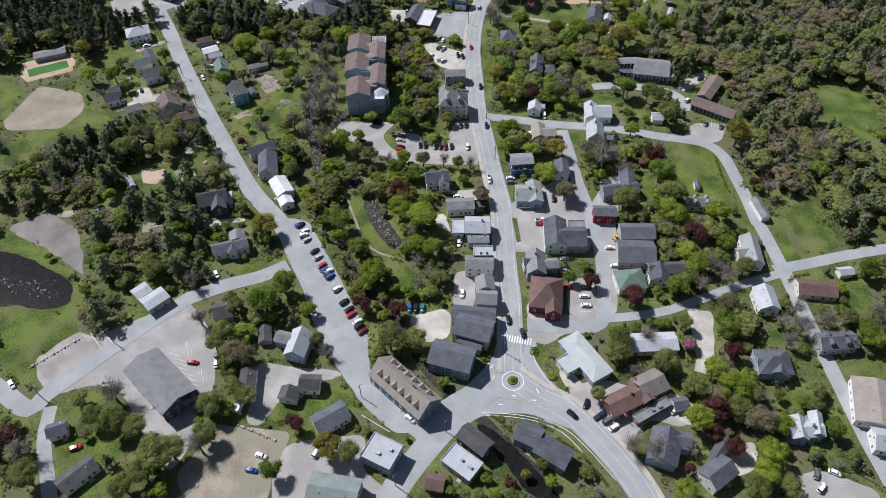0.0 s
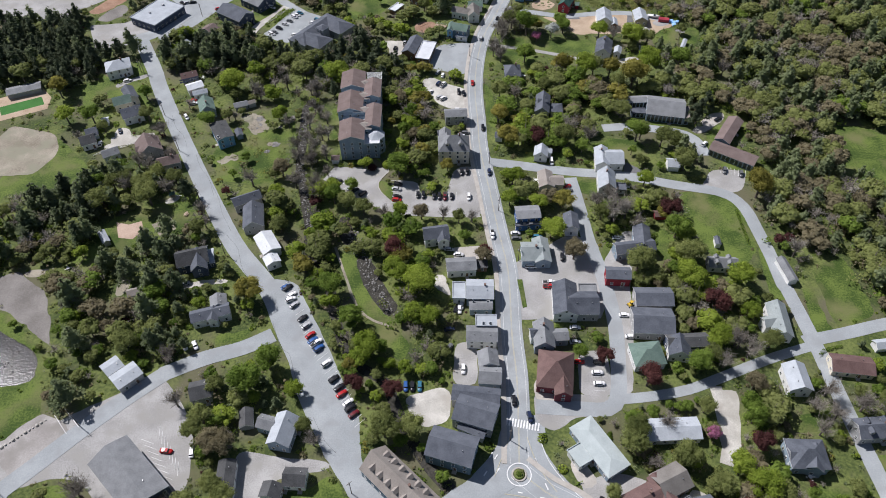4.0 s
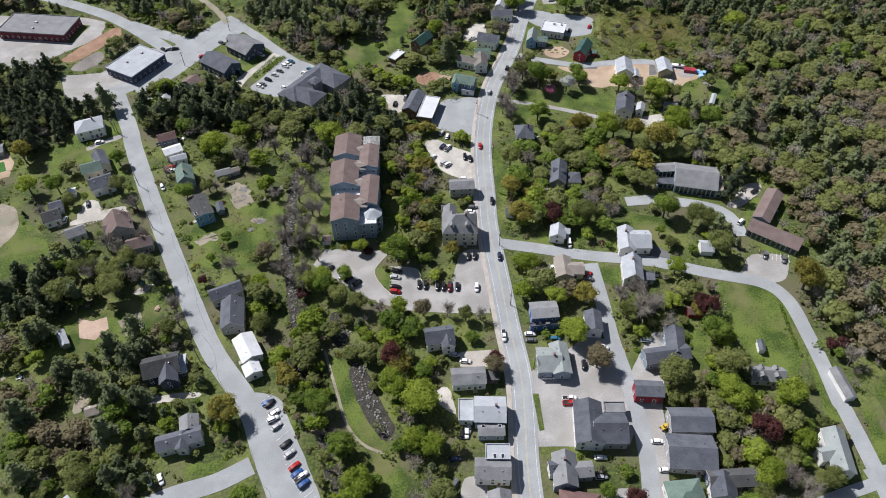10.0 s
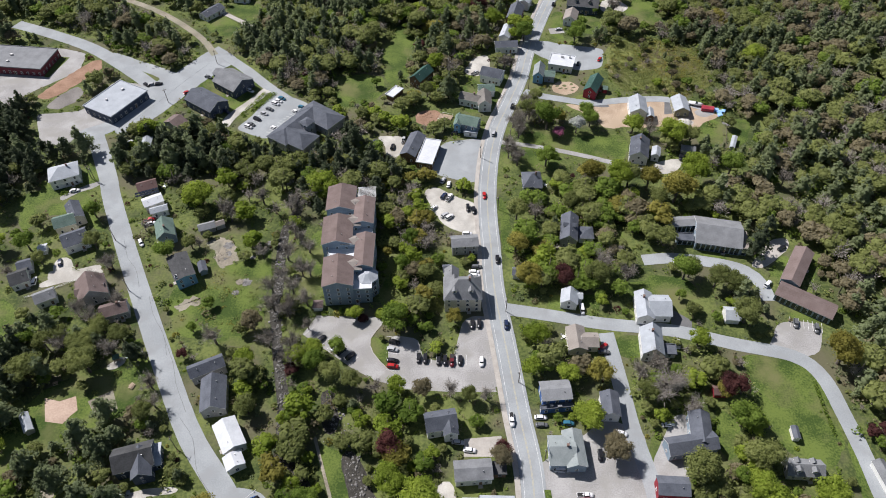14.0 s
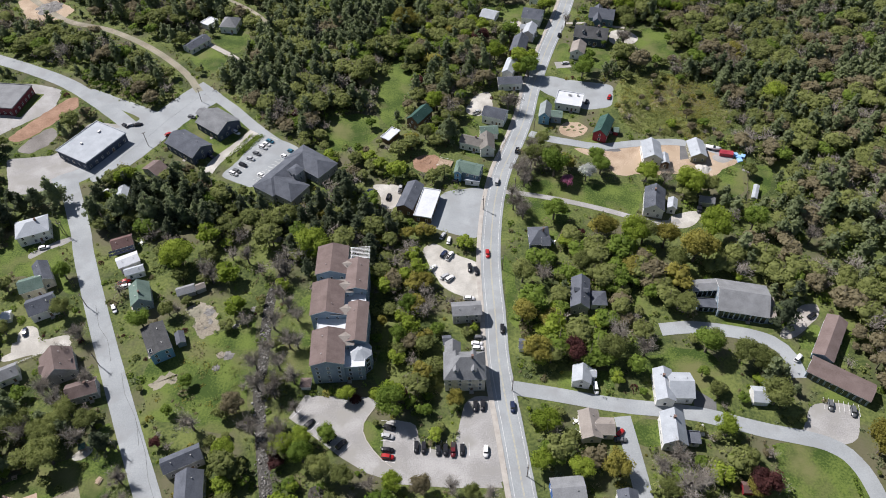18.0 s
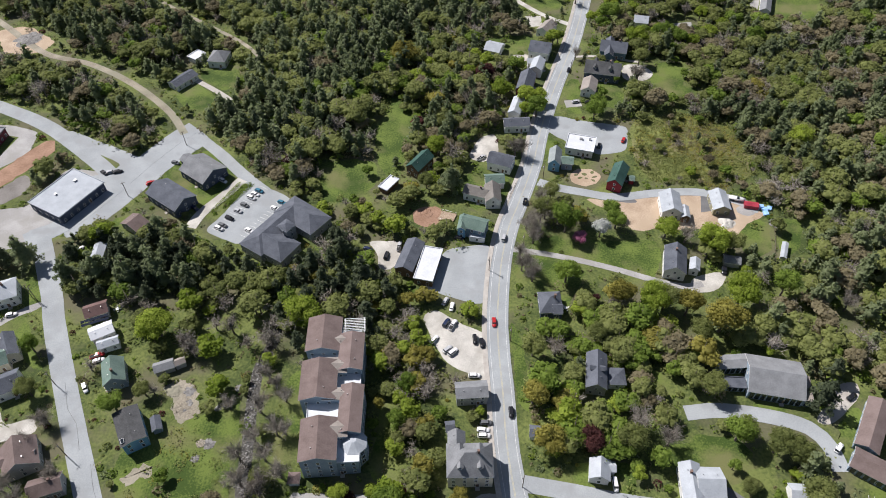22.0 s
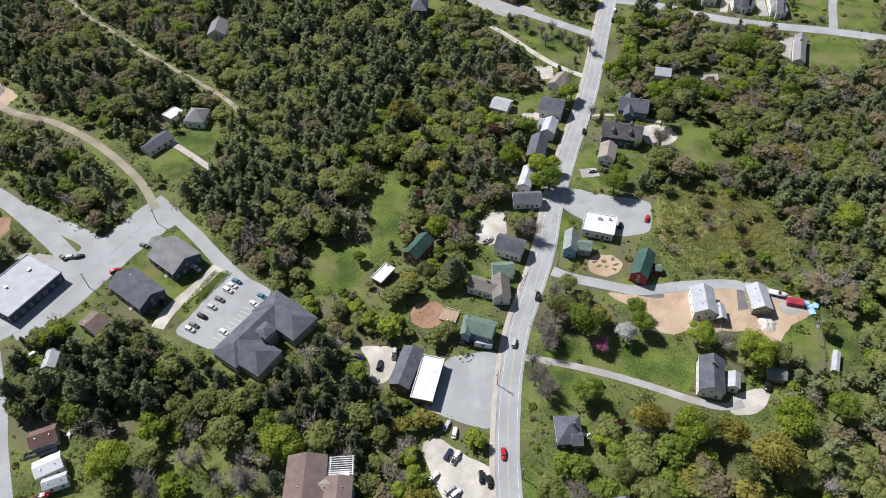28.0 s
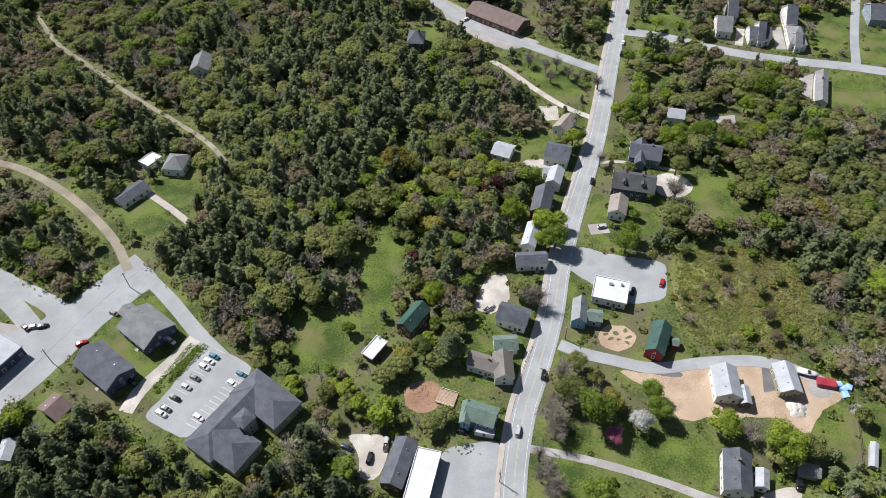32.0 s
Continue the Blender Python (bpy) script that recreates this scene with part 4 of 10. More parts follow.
def garden_shrubs(count):
    """Small bushes beside houses, along lanes and lot edges, too many to count, in one mesh."""
    rng = np.random.default_rng(11)
    near = np.zeros_like(HARD)
    for s in (2, 3, 4):
        for dx, dy in ((s, 0), (-s, 0), (0, s), (0, -s)):
            near |= np.roll(np.roll(HARD, dx, 1), dy, 0)
    near &= ~HARD
    near &= ~LAWN | (rng.random(LAWN.shape) < 0.12)
    near &= (np.abs(GX) < 290) & (GY > 95) & (GY < 735) & (np.roll(~HARD, -2, 0))
    ii, jj = np.nonzero(near)
    pickd = rng.choice(len(ii), min(count, len(ii)), replace=False)
    mats, vs, fs, ix, o = ["leaf_green", "leaf_olive", "leaf_gold", "leaf_red", "leaf_bud", "leaf_bright"], [], [], [], 0
    for i, j in zip(ii[pickd], jj[pickd]):
        r = 0.45 + 1.3 * rng.uniform() ** 2
        d = rng.normal(0, 1, (46, 3))
        d /= np.linalg.norm(d, axis=1, keepdims=True)
        d[:, 2] = np.abs(d[:, 2])
        v, f = leaf_tris(d * (r, r, r * 0.8) + (j + X0 + rng.uniform(), i + Y0 + rng.uniform(), 0.1), d, 0.26 * r + 0.08, rng)
        vs.append(v), fs.append(f + o), ix.append(np.full(len(f), rng.choice(6, p=(0.38, 0.34, 0.06, 0.06, 0.1, 0.06))))
        o += len(v)
    return tagged(new("garden_shrubs", soup("garden_shrubs", np.concatenate(vs), np.concatenate(fs), mats, np.concatenate(ix))), "many small garden bushes beside houses and lanes", "shrubs", kind="stuff")


def boulder(x, y, r):
    rng = np.random.default_rng(int(abs(x * 31 + y)))
    v, f = blob(np.array((0, 0, r * 0.35)), r, 0.7, rng, 3, 7)
    ob = new("boulder", soup("boulder", v, f, ["gravel"]))
    ob.matrix_basis = pose(x, y, 0.01)
    return tagged(ob, "pale boulder in a row edging a bare lot", "boulder", "row of boulders")


def bay_lines(xa, ya, xb, yb, angle, count, length):
    """Painted lines between parking bays, from one end of a row to the other."""
    ob = thing("bay_lines", xa, ya, 0, 0, "row of faded white painted parking bay lines", "road marking", kind="structure")
    me = cached(("bay_line", length), lambda: boxes("bay_line", [(-0.06, 0.06, -length / 2, length / 2, 0.0, 0.02)], ["white_paint"]))
    for k in range(count):
        u = k / max(count - 1, 1)
        part("bay_line", me, ob, pose((xb - xa) * u, (yb - ya) * u, 0.135, 0, 0, angle))


def marking(name, points, half=0.09, mat="white_paint", z=0.165):
    return tagged(new(name, ribbon_mesh(name, points, half, z, 0.012, [mat])), "sealed dark crack along a worn street" if "crack" in name else "painted line on the asphalt", "road marking", kind="structure")


def hedge(points, width=1.2, height=1.3, mat="leaf_green"):
    """A clipped hedge of leaves along a line."""
    rng = np.random.default_rng(int(abs(points[0][0] * 17)))
    cs, ns = [], []
    for (xa, ya), (xb, yb) in zip(points, points[1:]):
        n = int(math.hypot(xb - xa, yb - ya) * 22)
        u = rng.uniform(0, 1, n)
        q = np.stack([xa + (xb - xa) * u, ya + (yb - ya) * u, np.zeros(n)], 1)
        off = rng.normal(0, 1, (n, 3))
        off /= np.linalg.norm(off, axis=1, keepdims=True)
        cs.append(q + off * (width / 2, width / 2, height / 2) + (0, 0, height / 2)), ns.append(off)
    v, f = leaf_tris(np.concatenate(cs), np.concatenate(ns), 0.3, rng)
    return tagged(new("hedge", soup("hedge", v, f, [mat])), "clipped leafy hedge along a garden edge", "hedge", "hedges")


# ---- the place ----

# roads
road('main_street', 8.6, [(26.2, 146.5), (28.0, 179.2), (27.7, 200.8), (28.5, 234.0), (25.8, 258.8), (23.3, 284.4), (20.1, 316.4), (19.9, 339.5), (19.5, 358.4), (20.1, 376.4), (23.1, 402.2), (28.0, 424.5), (33.7, 440.1), (42.9, 467.5), (49.3, 494.0), (60.4, 529.5), (73.6, 566.7), (83.0, 598.0), (95.3, 644.4), (108.7, 692.6), (118.8, 734.3)], line='yellow_paint', side=1, label='pale grey two-lane asphalt street with double yellow centre line', z=0.14)
road('road', 9.5, [(25.4, 144.5), (34.3, 136.5), (45.1, 129.7), (55.5, 116.8), (63.9, 103.0), (69.5, 88.4)], z=0.074, line='yellow_paint', side=1)
road('road', 9.5, [(25.4, 144.5), (13.2, 136.9), (0.3, 124.3), (-8.9, 113.5), (-17.4, 101.3), (-22.6, 88.9)], z=0.076)
road('side_street', 8.5, [(-5.9, 121.0), (-29.6, 142.5), (-42.1, 163.5), (-53.7, 186.7), (-64.2, 207.6), (-73.6, 226.8), (-91.2, 249.8), (-104.7, 273.0), (-122.9, 306.6), (-140.1, 339.2), (-157.0, 372.8), (-163.4, 387.6), (-170.9, 402.5), (-184.3, 428.3)], z=0.078, side=0, label='worn grey asphalt street with patches and cracks')
road('road', 10.0, [(-187.3, 420.0), (-173.6, 429.8), (-161.6, 447.3), (-149.8, 470.3), (-138.3, 489.7), (-129.9, 499.8)], z=0.08)
road('road', 8.0, [(-157.2, 458.6), (-176.6, 476.9), (-206.5, 501.4), (-234.9, 517.4), (-265.2, 531.4)], z=0.082)
road('track', 4.0, [(-133.7, 494.0), (-147.4, 514.1), (-174.2, 539.6), (-203.9, 559.1), (-234.2, 571.2), (-270.0, 602.4), (-302.9, 629.9)], mat='dirt', z=0.084, label='pale earth track through scrub')
road('road', 6.0, [(-128.3, 493.6), (-112.4, 478.2), (-97.0, 461.2), (-84.6, 449.2)], z=0.086, mat='asphalt')
road('back_street', 6.0, [(34.1, 169.0), (48.9, 167.9), (63.3, 169.3), (68.1, 190.5), (69.7, 209.9), (68.6, 231.1), (65.8, 251.2), (64.3, 275.8), (62.9, 293.2)], z=0.088)
road('lane', 6.0, [(23.5, 305.8), (39.6, 302.6), (62.2, 297.8), (89.1, 294.0), (112.3, 287.2), (132.9, 281.4), (140.7, 272.1), (142.8, 254.9), (143.8, 239.0), (143.8, 224.4), (144.6, 222.3), (146.4, 196.9), (147.5, 162.8), (148.8, 137.0), (149.8, 118.5), (151.7, 99.7)], z=0.09, label='narrow pale grey lane')
road('lane', 5.5, [(142.5, 196.0), (160.9, 199.9), (177.2, 203.8), (204.2, 208.9)], z=0.092)
road('lane', 4.2, [(144.2, 193.8), (125.5, 187.9), (106.9, 180.7), (91.6, 175.1), (77.1, 172.5), (63.6, 171.3)], z=0.094)
road('church_drive', 6.0, [(84.7, 331.0), (97.8, 331.9), (114.7, 329.1), (126.8, 324.5), (131.6, 317.0), (132.0, 308.2)], z=0.096)
road('drive', 3.0, [(27.0, 411.5), (42.6, 408.2), (57.3, 404.0), (73.2, 398.3), (86.7, 392.6), (98.0, 389.2), (106.0, 390.5)], mat='lot_asphalt', z=0.098, label='pale grey drive across a lawn')
road('drive', 5.0, [(44.0, 454.0), (52.2, 450.0), (63.4, 446.6), (78.6, 442.9), (98.2, 445.1), (117.4, 445.4), (132.6, 440.2), (142.4, 432.9)], mat='asphalt', z=0.1)
road('street', 8.0, [(104.9, 676.7), (128.7, 670.0), (163.8, 653.1), (196.0, 643.2), (225.3, 637.0), (258.4, 627.1)], z=0.102)
road('street', 5.0, [(230.6, 638.5), (242.1, 670.3), (261.1, 715.9)], z=0.104)
road('road', 7.0, [(91.3, 633.5), (72.6, 646.6), (51.6, 661.6), (26.1, 678.7), (2.7, 705.3), (-15.3, 730.5)], z=0.106)
road('path', 3.5, [(78.9, 592.5), (64.2, 603.3), (50.8, 618.5), (36.8, 637.4), (27.9, 647.1)], mat='gravel', z=0.108, label='pale gravel path under trees')
road('drive', 3.2, [(-139.7, 542.3), (-125.9, 531.5), (-114.5, 521.6)], mat='concrete', z=0.11)
road('track', 2.6, [(-255.8, 708.6), (-228.6, 672.4), (-204.3, 650.1), (-180.1, 628.7), (-161.6, 612.9), (-139.1, 595.4), (-117.4, 576.8), (-102.3, 557.5)], mat='dirt', z=0.112, label='sandy clearing along a cable route', verge=-0.6)
road('path', 1.1, [(-47.4, 249.9), (-43.6, 238.9), (-40.0, 228.7), (-37.4, 221.1), (-33.4, 213.6), (-28.0, 209.0), (-21.6, 206.4)], mat='dirt', z=0.114, label='worn earth footpath beside a pond', verge=0.3)
road('drive', 5.0, [(-147.2, 134.8), (-144.7, 121.1), (-137.9, 106.1), (-133.3, 96.2)], mat='asphalt', z=0.116)
road('road', 7.0, [(-186.7, 152.7), (-169.2, 142.4), (-155.2, 133.7), (-151.0, 139.6), (-143.2, 148.2), (-131.8, 161.0), (-119.5, 173.8), (-106.5, 185.6)], z=0.118)
road('road', 7.0, [(-108.1, 184.7), (-92.9, 192.0), (-79.1, 196.5), (-67.8, 202.7)], z=0.12)
road('path', 2.0, [(75.8, 559.1), (86.2, 559.3), (96.6, 556.7), (110.7, 552.8)], mat='concrete', z=0.126, label='pale concrete drive between houses', verge=0.5)
road('lane', 4.5, [(102.3, 176.4), (102.3, 158.2), (97.9, 145.3)], mat='gravel', z=0.122)
road('drive', 5.5, [(-97.5, 458.5), (-104.5, 447.0), (-112.2, 436.1), (-115.3, 426.8)], mat='gravel', z=0.124)

# parking lots, yards, lawns, water
patch('parking_lot', 'lot_asphalt', [(-159.9, 151.7), (-136.4, 168.5), (-108.1, 184.7), (-97.3, 172.8), (-90.3, 161.1), (-87.7, 141.0), (-92.7, 131.5), (-89.6, 122.4), (-96.2, 107.5), (-106.9, 118.3), (-122.8, 141.6), (-134.4, 144.2), (-146.7, 139.6), (-153.0, 142.1)], z=0.034, label='broad worn asphalt parking lot with faded bay lines', category='parking lot')
patch('parking_lot', 'brown_lot', [(-162.3, 155.4), (-147.5, 170.0), (-132.2, 160.2), (-149.1, 142.7)], z=0.044, label='worn brownish asphalt corner of a parking lot', category='parking lot')
patch('dirt_lot', 'dirt', [(-85.4, 126.8), (-55.0, 122.9), (-58.0, 115.3), (-60.4, 104.9), (-60.8, 95.1), (-87.5, 95.5), (-94.2, 107.5), (-88.2, 115.8)], z=0.037, label='bare brown earth lot', category='lot')
patch('yard', 'lot_asphalt', [(-58.3, 117.5), (-46.5, 120.6), (-28.3, 121.4), (-29.5, 108.6), (-17.3, 98.3), (-24.4, 87.0), (-58.1, 89.4), (-60.4, 104.9)], z=0.034, label='grey asphalt yard behind the shops')
patch('yard', 'lot_asphalt', [(-73.3, 153.4), (-58.6, 150.5), (-40.9, 148.9), (-38.4, 145.6), (-57.6, 142.9), (-62.8, 134.6), (-67.5, 124.3), (-74.0, 126.6), (-71.9, 138.3)], z=0.034, label='pale gravel yard between houses')
patch('junction', 'asphalt', [(21.1, 162.3), (33.4, 160.8), (35.7, 150.2), (44.9, 136.4), (55.4, 122.3), (45.2, 122.4), (29.5, 129.5), (12.8, 128.6), (-1.9, 116.6), (-18.2, 123.5), (-10.1, 129.0), (9.1, 141.8), (18.2, 151.8)], z=0.037, label='wide asphalt junction round a small traffic island')
patch('parking_lot', 'asphalt', [(-74.4, 232.3), (-62.3, 230.2), (-45.0, 195.8), (-31.0, 166.0), (-28.8, 147.5), (-18.5, 131.5), (-9.0, 122.2), (-18.1, 121.2), (-31.2, 134.0), (-43.4, 152.8), (-54.8, 174.9)], z=0.04, label='wide asphalt street edge with angled parking bays', category='parking lot')
patch('yard', 'gravel', [(-15.2, 173.6), (1.0, 178.2), (3.3, 173.8), (1.9, 162.7), (-8.2, 160.7), (-11.7, 165.7)], z=0.034, label='pale gravel yard')
patch('forecourt', 'lot_asphalt', [(33.5, 174.7), (64.5, 172.7), (63.1, 164.3), (48.4, 164.6), (39.8, 158.0), (33.5, 162.1)], z=0.034)
patch('parking_lot', 'lot_asphalt', [(52.7, 192.4), (64.2, 193.7), (63.8, 172.7), (50.7, 173.0)], z=0.037, label='asphalt parking lot beside a restaurant', category='parking lot')
patch('yard', 'lot_asphalt', [(45.2, 138.8), (58.7, 143.5), (66.9, 140.8), (92.2, 130.8), (86.9, 121.8), (74.6, 126.5), (64.3, 115.5), (55.4, 122.3)], z=0.034)
patch('yard', 'gravel', [(83.4, 138.1), (92.5, 132.0), (89.9, 121.7), (83.8, 126.3), (80.7, 131.0)], z=0.037)
patch('yard', 'gravel', [(98.3, 115.0), (110.9, 117.0), (107.6, 106.4), (98.7, 102.5)], z=0.034)
patch('yard', 'gravel', [(100.4, 174.9), (110.5, 174.8), (104.0, 147.7), (97.5, 147.8)], z=0.034)
patch('parking_lot', 'lot_asphalt', [(116.0, 102.2), (129.1, 106.1), (147.0, 97.8), (142.2, 86.4), (110.9, 86.9)], z=0.037)
patch('yard', 'lot_asphalt', [(25.2, 225.8), (30.1, 237.2), (33.4, 240.4), (51.0, 251.4), (55.8, 256.0), (69.5, 251.2), (69.5, 235.6), (69.5, 221.3), (65.0, 208.1), (26.6, 208.5)], z=0.034, label='worn asphalt yard with parking between shops', category='parking lot')
patch('yard', 'lot_asphalt', [(69.8, 238.6), (82.4, 258.1), (87.7, 257.1), (79.1, 223.6), (76.2, 199.9), (70.7, 172.6), (63.8, 172.7)], z=0.04)
patch('yard', 'concrete', [(5.6, 248.5), (18.9, 249.5), (19.5, 241.7), (5.4, 241.8)], z=0.034, round_off=False)
patch('parking_lot', 'lot_asphalt', [(-57.3, 294.3), (-52.5, 303.5), (-35.7, 302.6), (-25.7, 302.4), (-25.5, 299.4), (-28.5, 294.8), (-30.1, 291.7), (-30.1, 288.6), (-28.7, 285.1), (-25.9, 281.2), (-22.8, 277.8), (-19.3, 275.1), (-11.8, 274.0), (1.3, 272.6), (17.6, 270.4), (18.3, 267.2), (1.3, 267.5), (-15.5, 268.9), (-27.6, 273.0), (-36.9, 278.7), (-46.6, 286.2)], z=0.034, label='asphalt forecourt below an apartment building', category='parking lot', round_off=False)
tagged(new('kerb', ribbon_mesh('kerb', [(-25.7, 302.4), (-25.5, 299.4), (-28.5, 294.8), (-30.1, 291.7), (-30.1, 288.6), (-28.7, 285.1), (-25.9, 281.2), (-22.8, 277.8), (-19.3, 275.1)], 0.14, 0.16, 0.2, ['concrete'])), 'pale concrete kerb round a grass bank', 'kerb', kind='structure')
patch('parking_lot', 'lot_asphalt', [(-23.1, 293.4), (-10.4, 291.8), (-10.3, 282.2), (1.9, 280.6), (6.9, 301.6), (16.3, 302.9), (19.3, 292.8), (20.1, 268.7), (8.2, 268.9), (-6.9, 271.6), (-22.3, 275.7)], z=0.037, label='pale asphalt parking lot with marked bays', category='parking lot')
patch('parking_lot', 'gravel', [(-10.8, 376.9), (-4.1, 379.5), (1.4, 374.0), (16.5, 366.0), (17.6, 348.7), (18.8, 335.1), (14.8, 335.2), (13.4, 346.5), (1.1, 351.3), (-5.2, 361.2)], z=0.034, label='white gravel parking lot', category='parking lot')
patch('parking_lot', 'asphalt', [(-11.0, 390.9), (-0.4, 411.9), (19.0, 414.8), (17.5, 384.7), (13.9, 380.6), (1.6, 385.0)], z=0.037, label='open pale asphalt lot beside a shop', category='parking lot')
patch('parking_lot', 'gravel', [(-35.4, 417.1), (-19.6, 416.9), (-19.3, 410.5), (-23.5, 399.5), (-30.2, 400.5), (-28.9, 408.6)], z=0.034, label='white gravel parking lot behind a shop', category='parking lot')
patch('parking_lot', 'asphalt', [(-93.6, 455.8), (-85.4, 453.1), (-72.0, 445.3), (-79.9, 431.0), (-90.6, 415.5), (-109.0, 424.5), (-101.7, 435.9)], z=0.034, label='asphalt parking lot with white bay lines', category='parking lot')
patch('yard', 'lot_asphalt', [(-218.1, 439.3), (-194.6, 441.8), (-184.9, 468.9), (-161.7, 464.5), (-150.8, 464.3), (-169.1, 431.5), (-179.2, 418.2), (-206.1, 412.3)], z=0.034)
patch('lot', 'lot_asphalt', [(-313.7, 512.6), (-246.9, 501.4), (-229.0, 504.1), (-209.7, 497.4), (-208.8, 479.5), (-230.2, 457.6), (-235.6, 447.2), (-283.0, 448.3)], z=0.037)
patch('bare_bank', 'red_soil', [(-225.1, 454.3), (-215.8, 471.1), (-205.7, 488.2), (-200.3, 492.3), (-195.6, 481.5), (-204.7, 466.9), (-216.1, 452.0)], z=0.04, label='bare reddish earth bank')
patch('yard', 'worn_lot', [(-216.3, 445.7), (-211.6, 457.2), (-203.6, 465.8), (-198.2, 456.9), (-201.9, 447.5), (-208.3, 442.4)], z=0.043, label='dark gravel yard below an earth bank')
patch('lawn', 'lawn', [(-227.1, 473.6), (-224.7, 494.7), (-218.9, 493.4), (-223.8, 473.5)], z=0.046, label='strip of mown grass beside a depot', category='lawn', round_off=False)
patch('forecourt', 'asphalt', [(48.0, 498.8), (57.3, 505.2), (71.1, 500.0), (94.1, 494.9), (89.9, 475.3), (75.7, 472.7), (63.4, 481.6), (53.0, 490.8)], z=0.034, label='pale asphalt petrol station forecourt')
patch('drive', 'gravel', [(17.3, 488.3), (25.8, 491.2), (27.1, 476.2), (18.6, 467.8), (10.9, 472.1)], z=0.034)
patch('building_site', 'sand', [(63.8, 442.3), (80.1, 439.7), (96.2, 445.6), (119.5, 445.3), (137.1, 435.4), (145.6, 430.6), (130.2, 421.7), (127.1, 413.1), (119.9, 420.7), (108.3, 421.9), (100.3, 422.0), (82.2, 421.1), (79.9, 429.1)], z=0.034, label='bare sandy building plot', category='ground')
patch('red_earth', 'red_soil', [(-15.3, 437.3), (-3.8, 439.5), (-0.7, 432.3), (-4.8, 424.4), (-16.0, 427.9)], z=0.034, label='heap of bare red earth')
patch('drive', 'dark_asphalt', [(118.5, 444.1), (125.6, 444.5), (122.9, 433.2), (115.8, 432.1)], z=0.037, round_off=False)
patch('drive', 'dark_asphalt', [(90.9, 304.8), (98.2, 298.7), (97.2, 294.4), (89.3, 295.1)], z=0.034, round_off=False)
patch('parking_lot', 'lot_asphalt', [(132.6, 298.2), (149.3, 296.5), (144.4, 282.6), (132.5, 280.1), (123.4, 282.9)], z=0.034, category='parking lot', label='small asphalt parking lot beside a meeting hall')
patch('forecourt', 'concrete', [(143.4, 342.4), (151.9, 343.4), (150.2, 336.7), (134.7, 325.1), (129.3, 326.2)], z=0.034)
patch('drive', 'gravel', [(101.7, 393.9), (115.0, 397.3), (118.0, 393.7), (109.5, 385.8), (99.5, 385.9)], z=0.034)
patch('baseball_infield', 'dirt', [(-235.0, 307.8), (-227.2, 340.0), (-200.7, 332.3), (-194.0, 316.7), (-200.8, 300.7), (-230.2, 299.5)], z=0.034, label='tan earth infield of a baseball ground', category='sports field')
patch('pool_terrace', 'sand', [(-242.2, 349.7), (-245.7, 363.0), (-223.7, 374.4), (-215.0, 364.6), (-213.4, 354.1), (-235.6, 343.5)], round_off=False, label='tan paved surround of a small court', z=0.034)
patch('court', 'court_green', [(-240.4, 355.9), (-220.6, 365.3), (-216.5, 358.2), (-236.2, 348.5)], round_off=False, label='small bright green fenced court', category='sports field', z=0.037)
patch('sand_patch', 'clay', [(-149.9, 267.0), (-143.7, 265.4), (-138.4, 267.6), (-135.8, 261.7), (-137.7, 259.3), (-139.4, 256.2), (-146.1, 257.2)], z=0.034, label='reddish clay pitch in a lawn', round_off=False)
patch('sand_patch', 'dirt', [(-133.3, 265.3), (-125.3, 269.9), (-121.2, 262.2), (-127.6, 257.9)], z=0.034, label='tan bare earth pitch in a lawn', round_off=False)
patch('play_area', 'gravel', [(-132.2, 281.2), (-126.9, 283.8), (-123.7, 284.3), (-124.6, 279.8), (-129.7, 278.0)], z=0.034, label='grey gravel play area')
patch('dirt_yard', 'dirt', [(-181.6, 238.2), (-166.2, 239.8), (-172.3, 234.3), (-180.3, 234.4)], z=0.034)
patch('parking_lot', 'worn_lot', [(-201.3, 227.6), (-184.3, 238.3), (-166.6, 225.1), (-155.2, 197.9), (-175.3, 213.1)], z=0.037, label='brown-grey earth car park beside a pond', category='parking lot')
patch('junction', 'asphalt', [(-195.5, 499.3), (-171.1, 486.5), (-148.1, 474.4), (-137.0, 483.0), (-128.6, 499.3), (-118.6, 488.8), (-133.0, 469.9), (-142.9, 452.6), (-152.1, 436.6), (-160.4, 426.2), (-170.2, 420.8), (-187.6, 459.7), (-166.8, 463.5), (-158.1, 470.3), (-173.0, 479.1), (-191.9, 485.3)], label='wide asphalt junction by the store', z=0.037)
patch('parking_lot', 'lot_asphalt', [(-4.3, 723.0), (16.7, 701.6), (44.3, 673.9), (58.5, 665.6), (38.2, 657.2), (22.3, 668.3), (2.6, 692.0)], label='asphalt parking lot beside a long store', category='parking lot', z=0.034)
patch('verge', 'lawn', [(32.0, 229.6), (34.2, 229.6), (34.9, 215.1), (33.2, 214.5)], label='narrow kerbed grass strip beside the main street', category='lawn', z=0.19, round_off=False)
patch('spoil_ground', 'sand', [(-274.3, 596.2), (-256.1, 602.1), (-231.9, 582.9), (-237.5, 571.3), (-256.1, 568.8)], label="bare sandy ground with builders' rubble", z=0.034)
patch('garden_beds', 'sand', [(59.1, 460.4), (67.4, 463.8), (74.5, 460.2), (74.3, 453.6), (66.1, 449.8), (59.1, 453.3)], label='formal garden with tan paths between beds', z=0.034)
patch('yard', 'concrete', [(46.8, 151.3), (53.7, 138.6), (47.0, 136.3), (42.9, 146.2)], label='paved terrace beside the visitor centre', z=0.04)
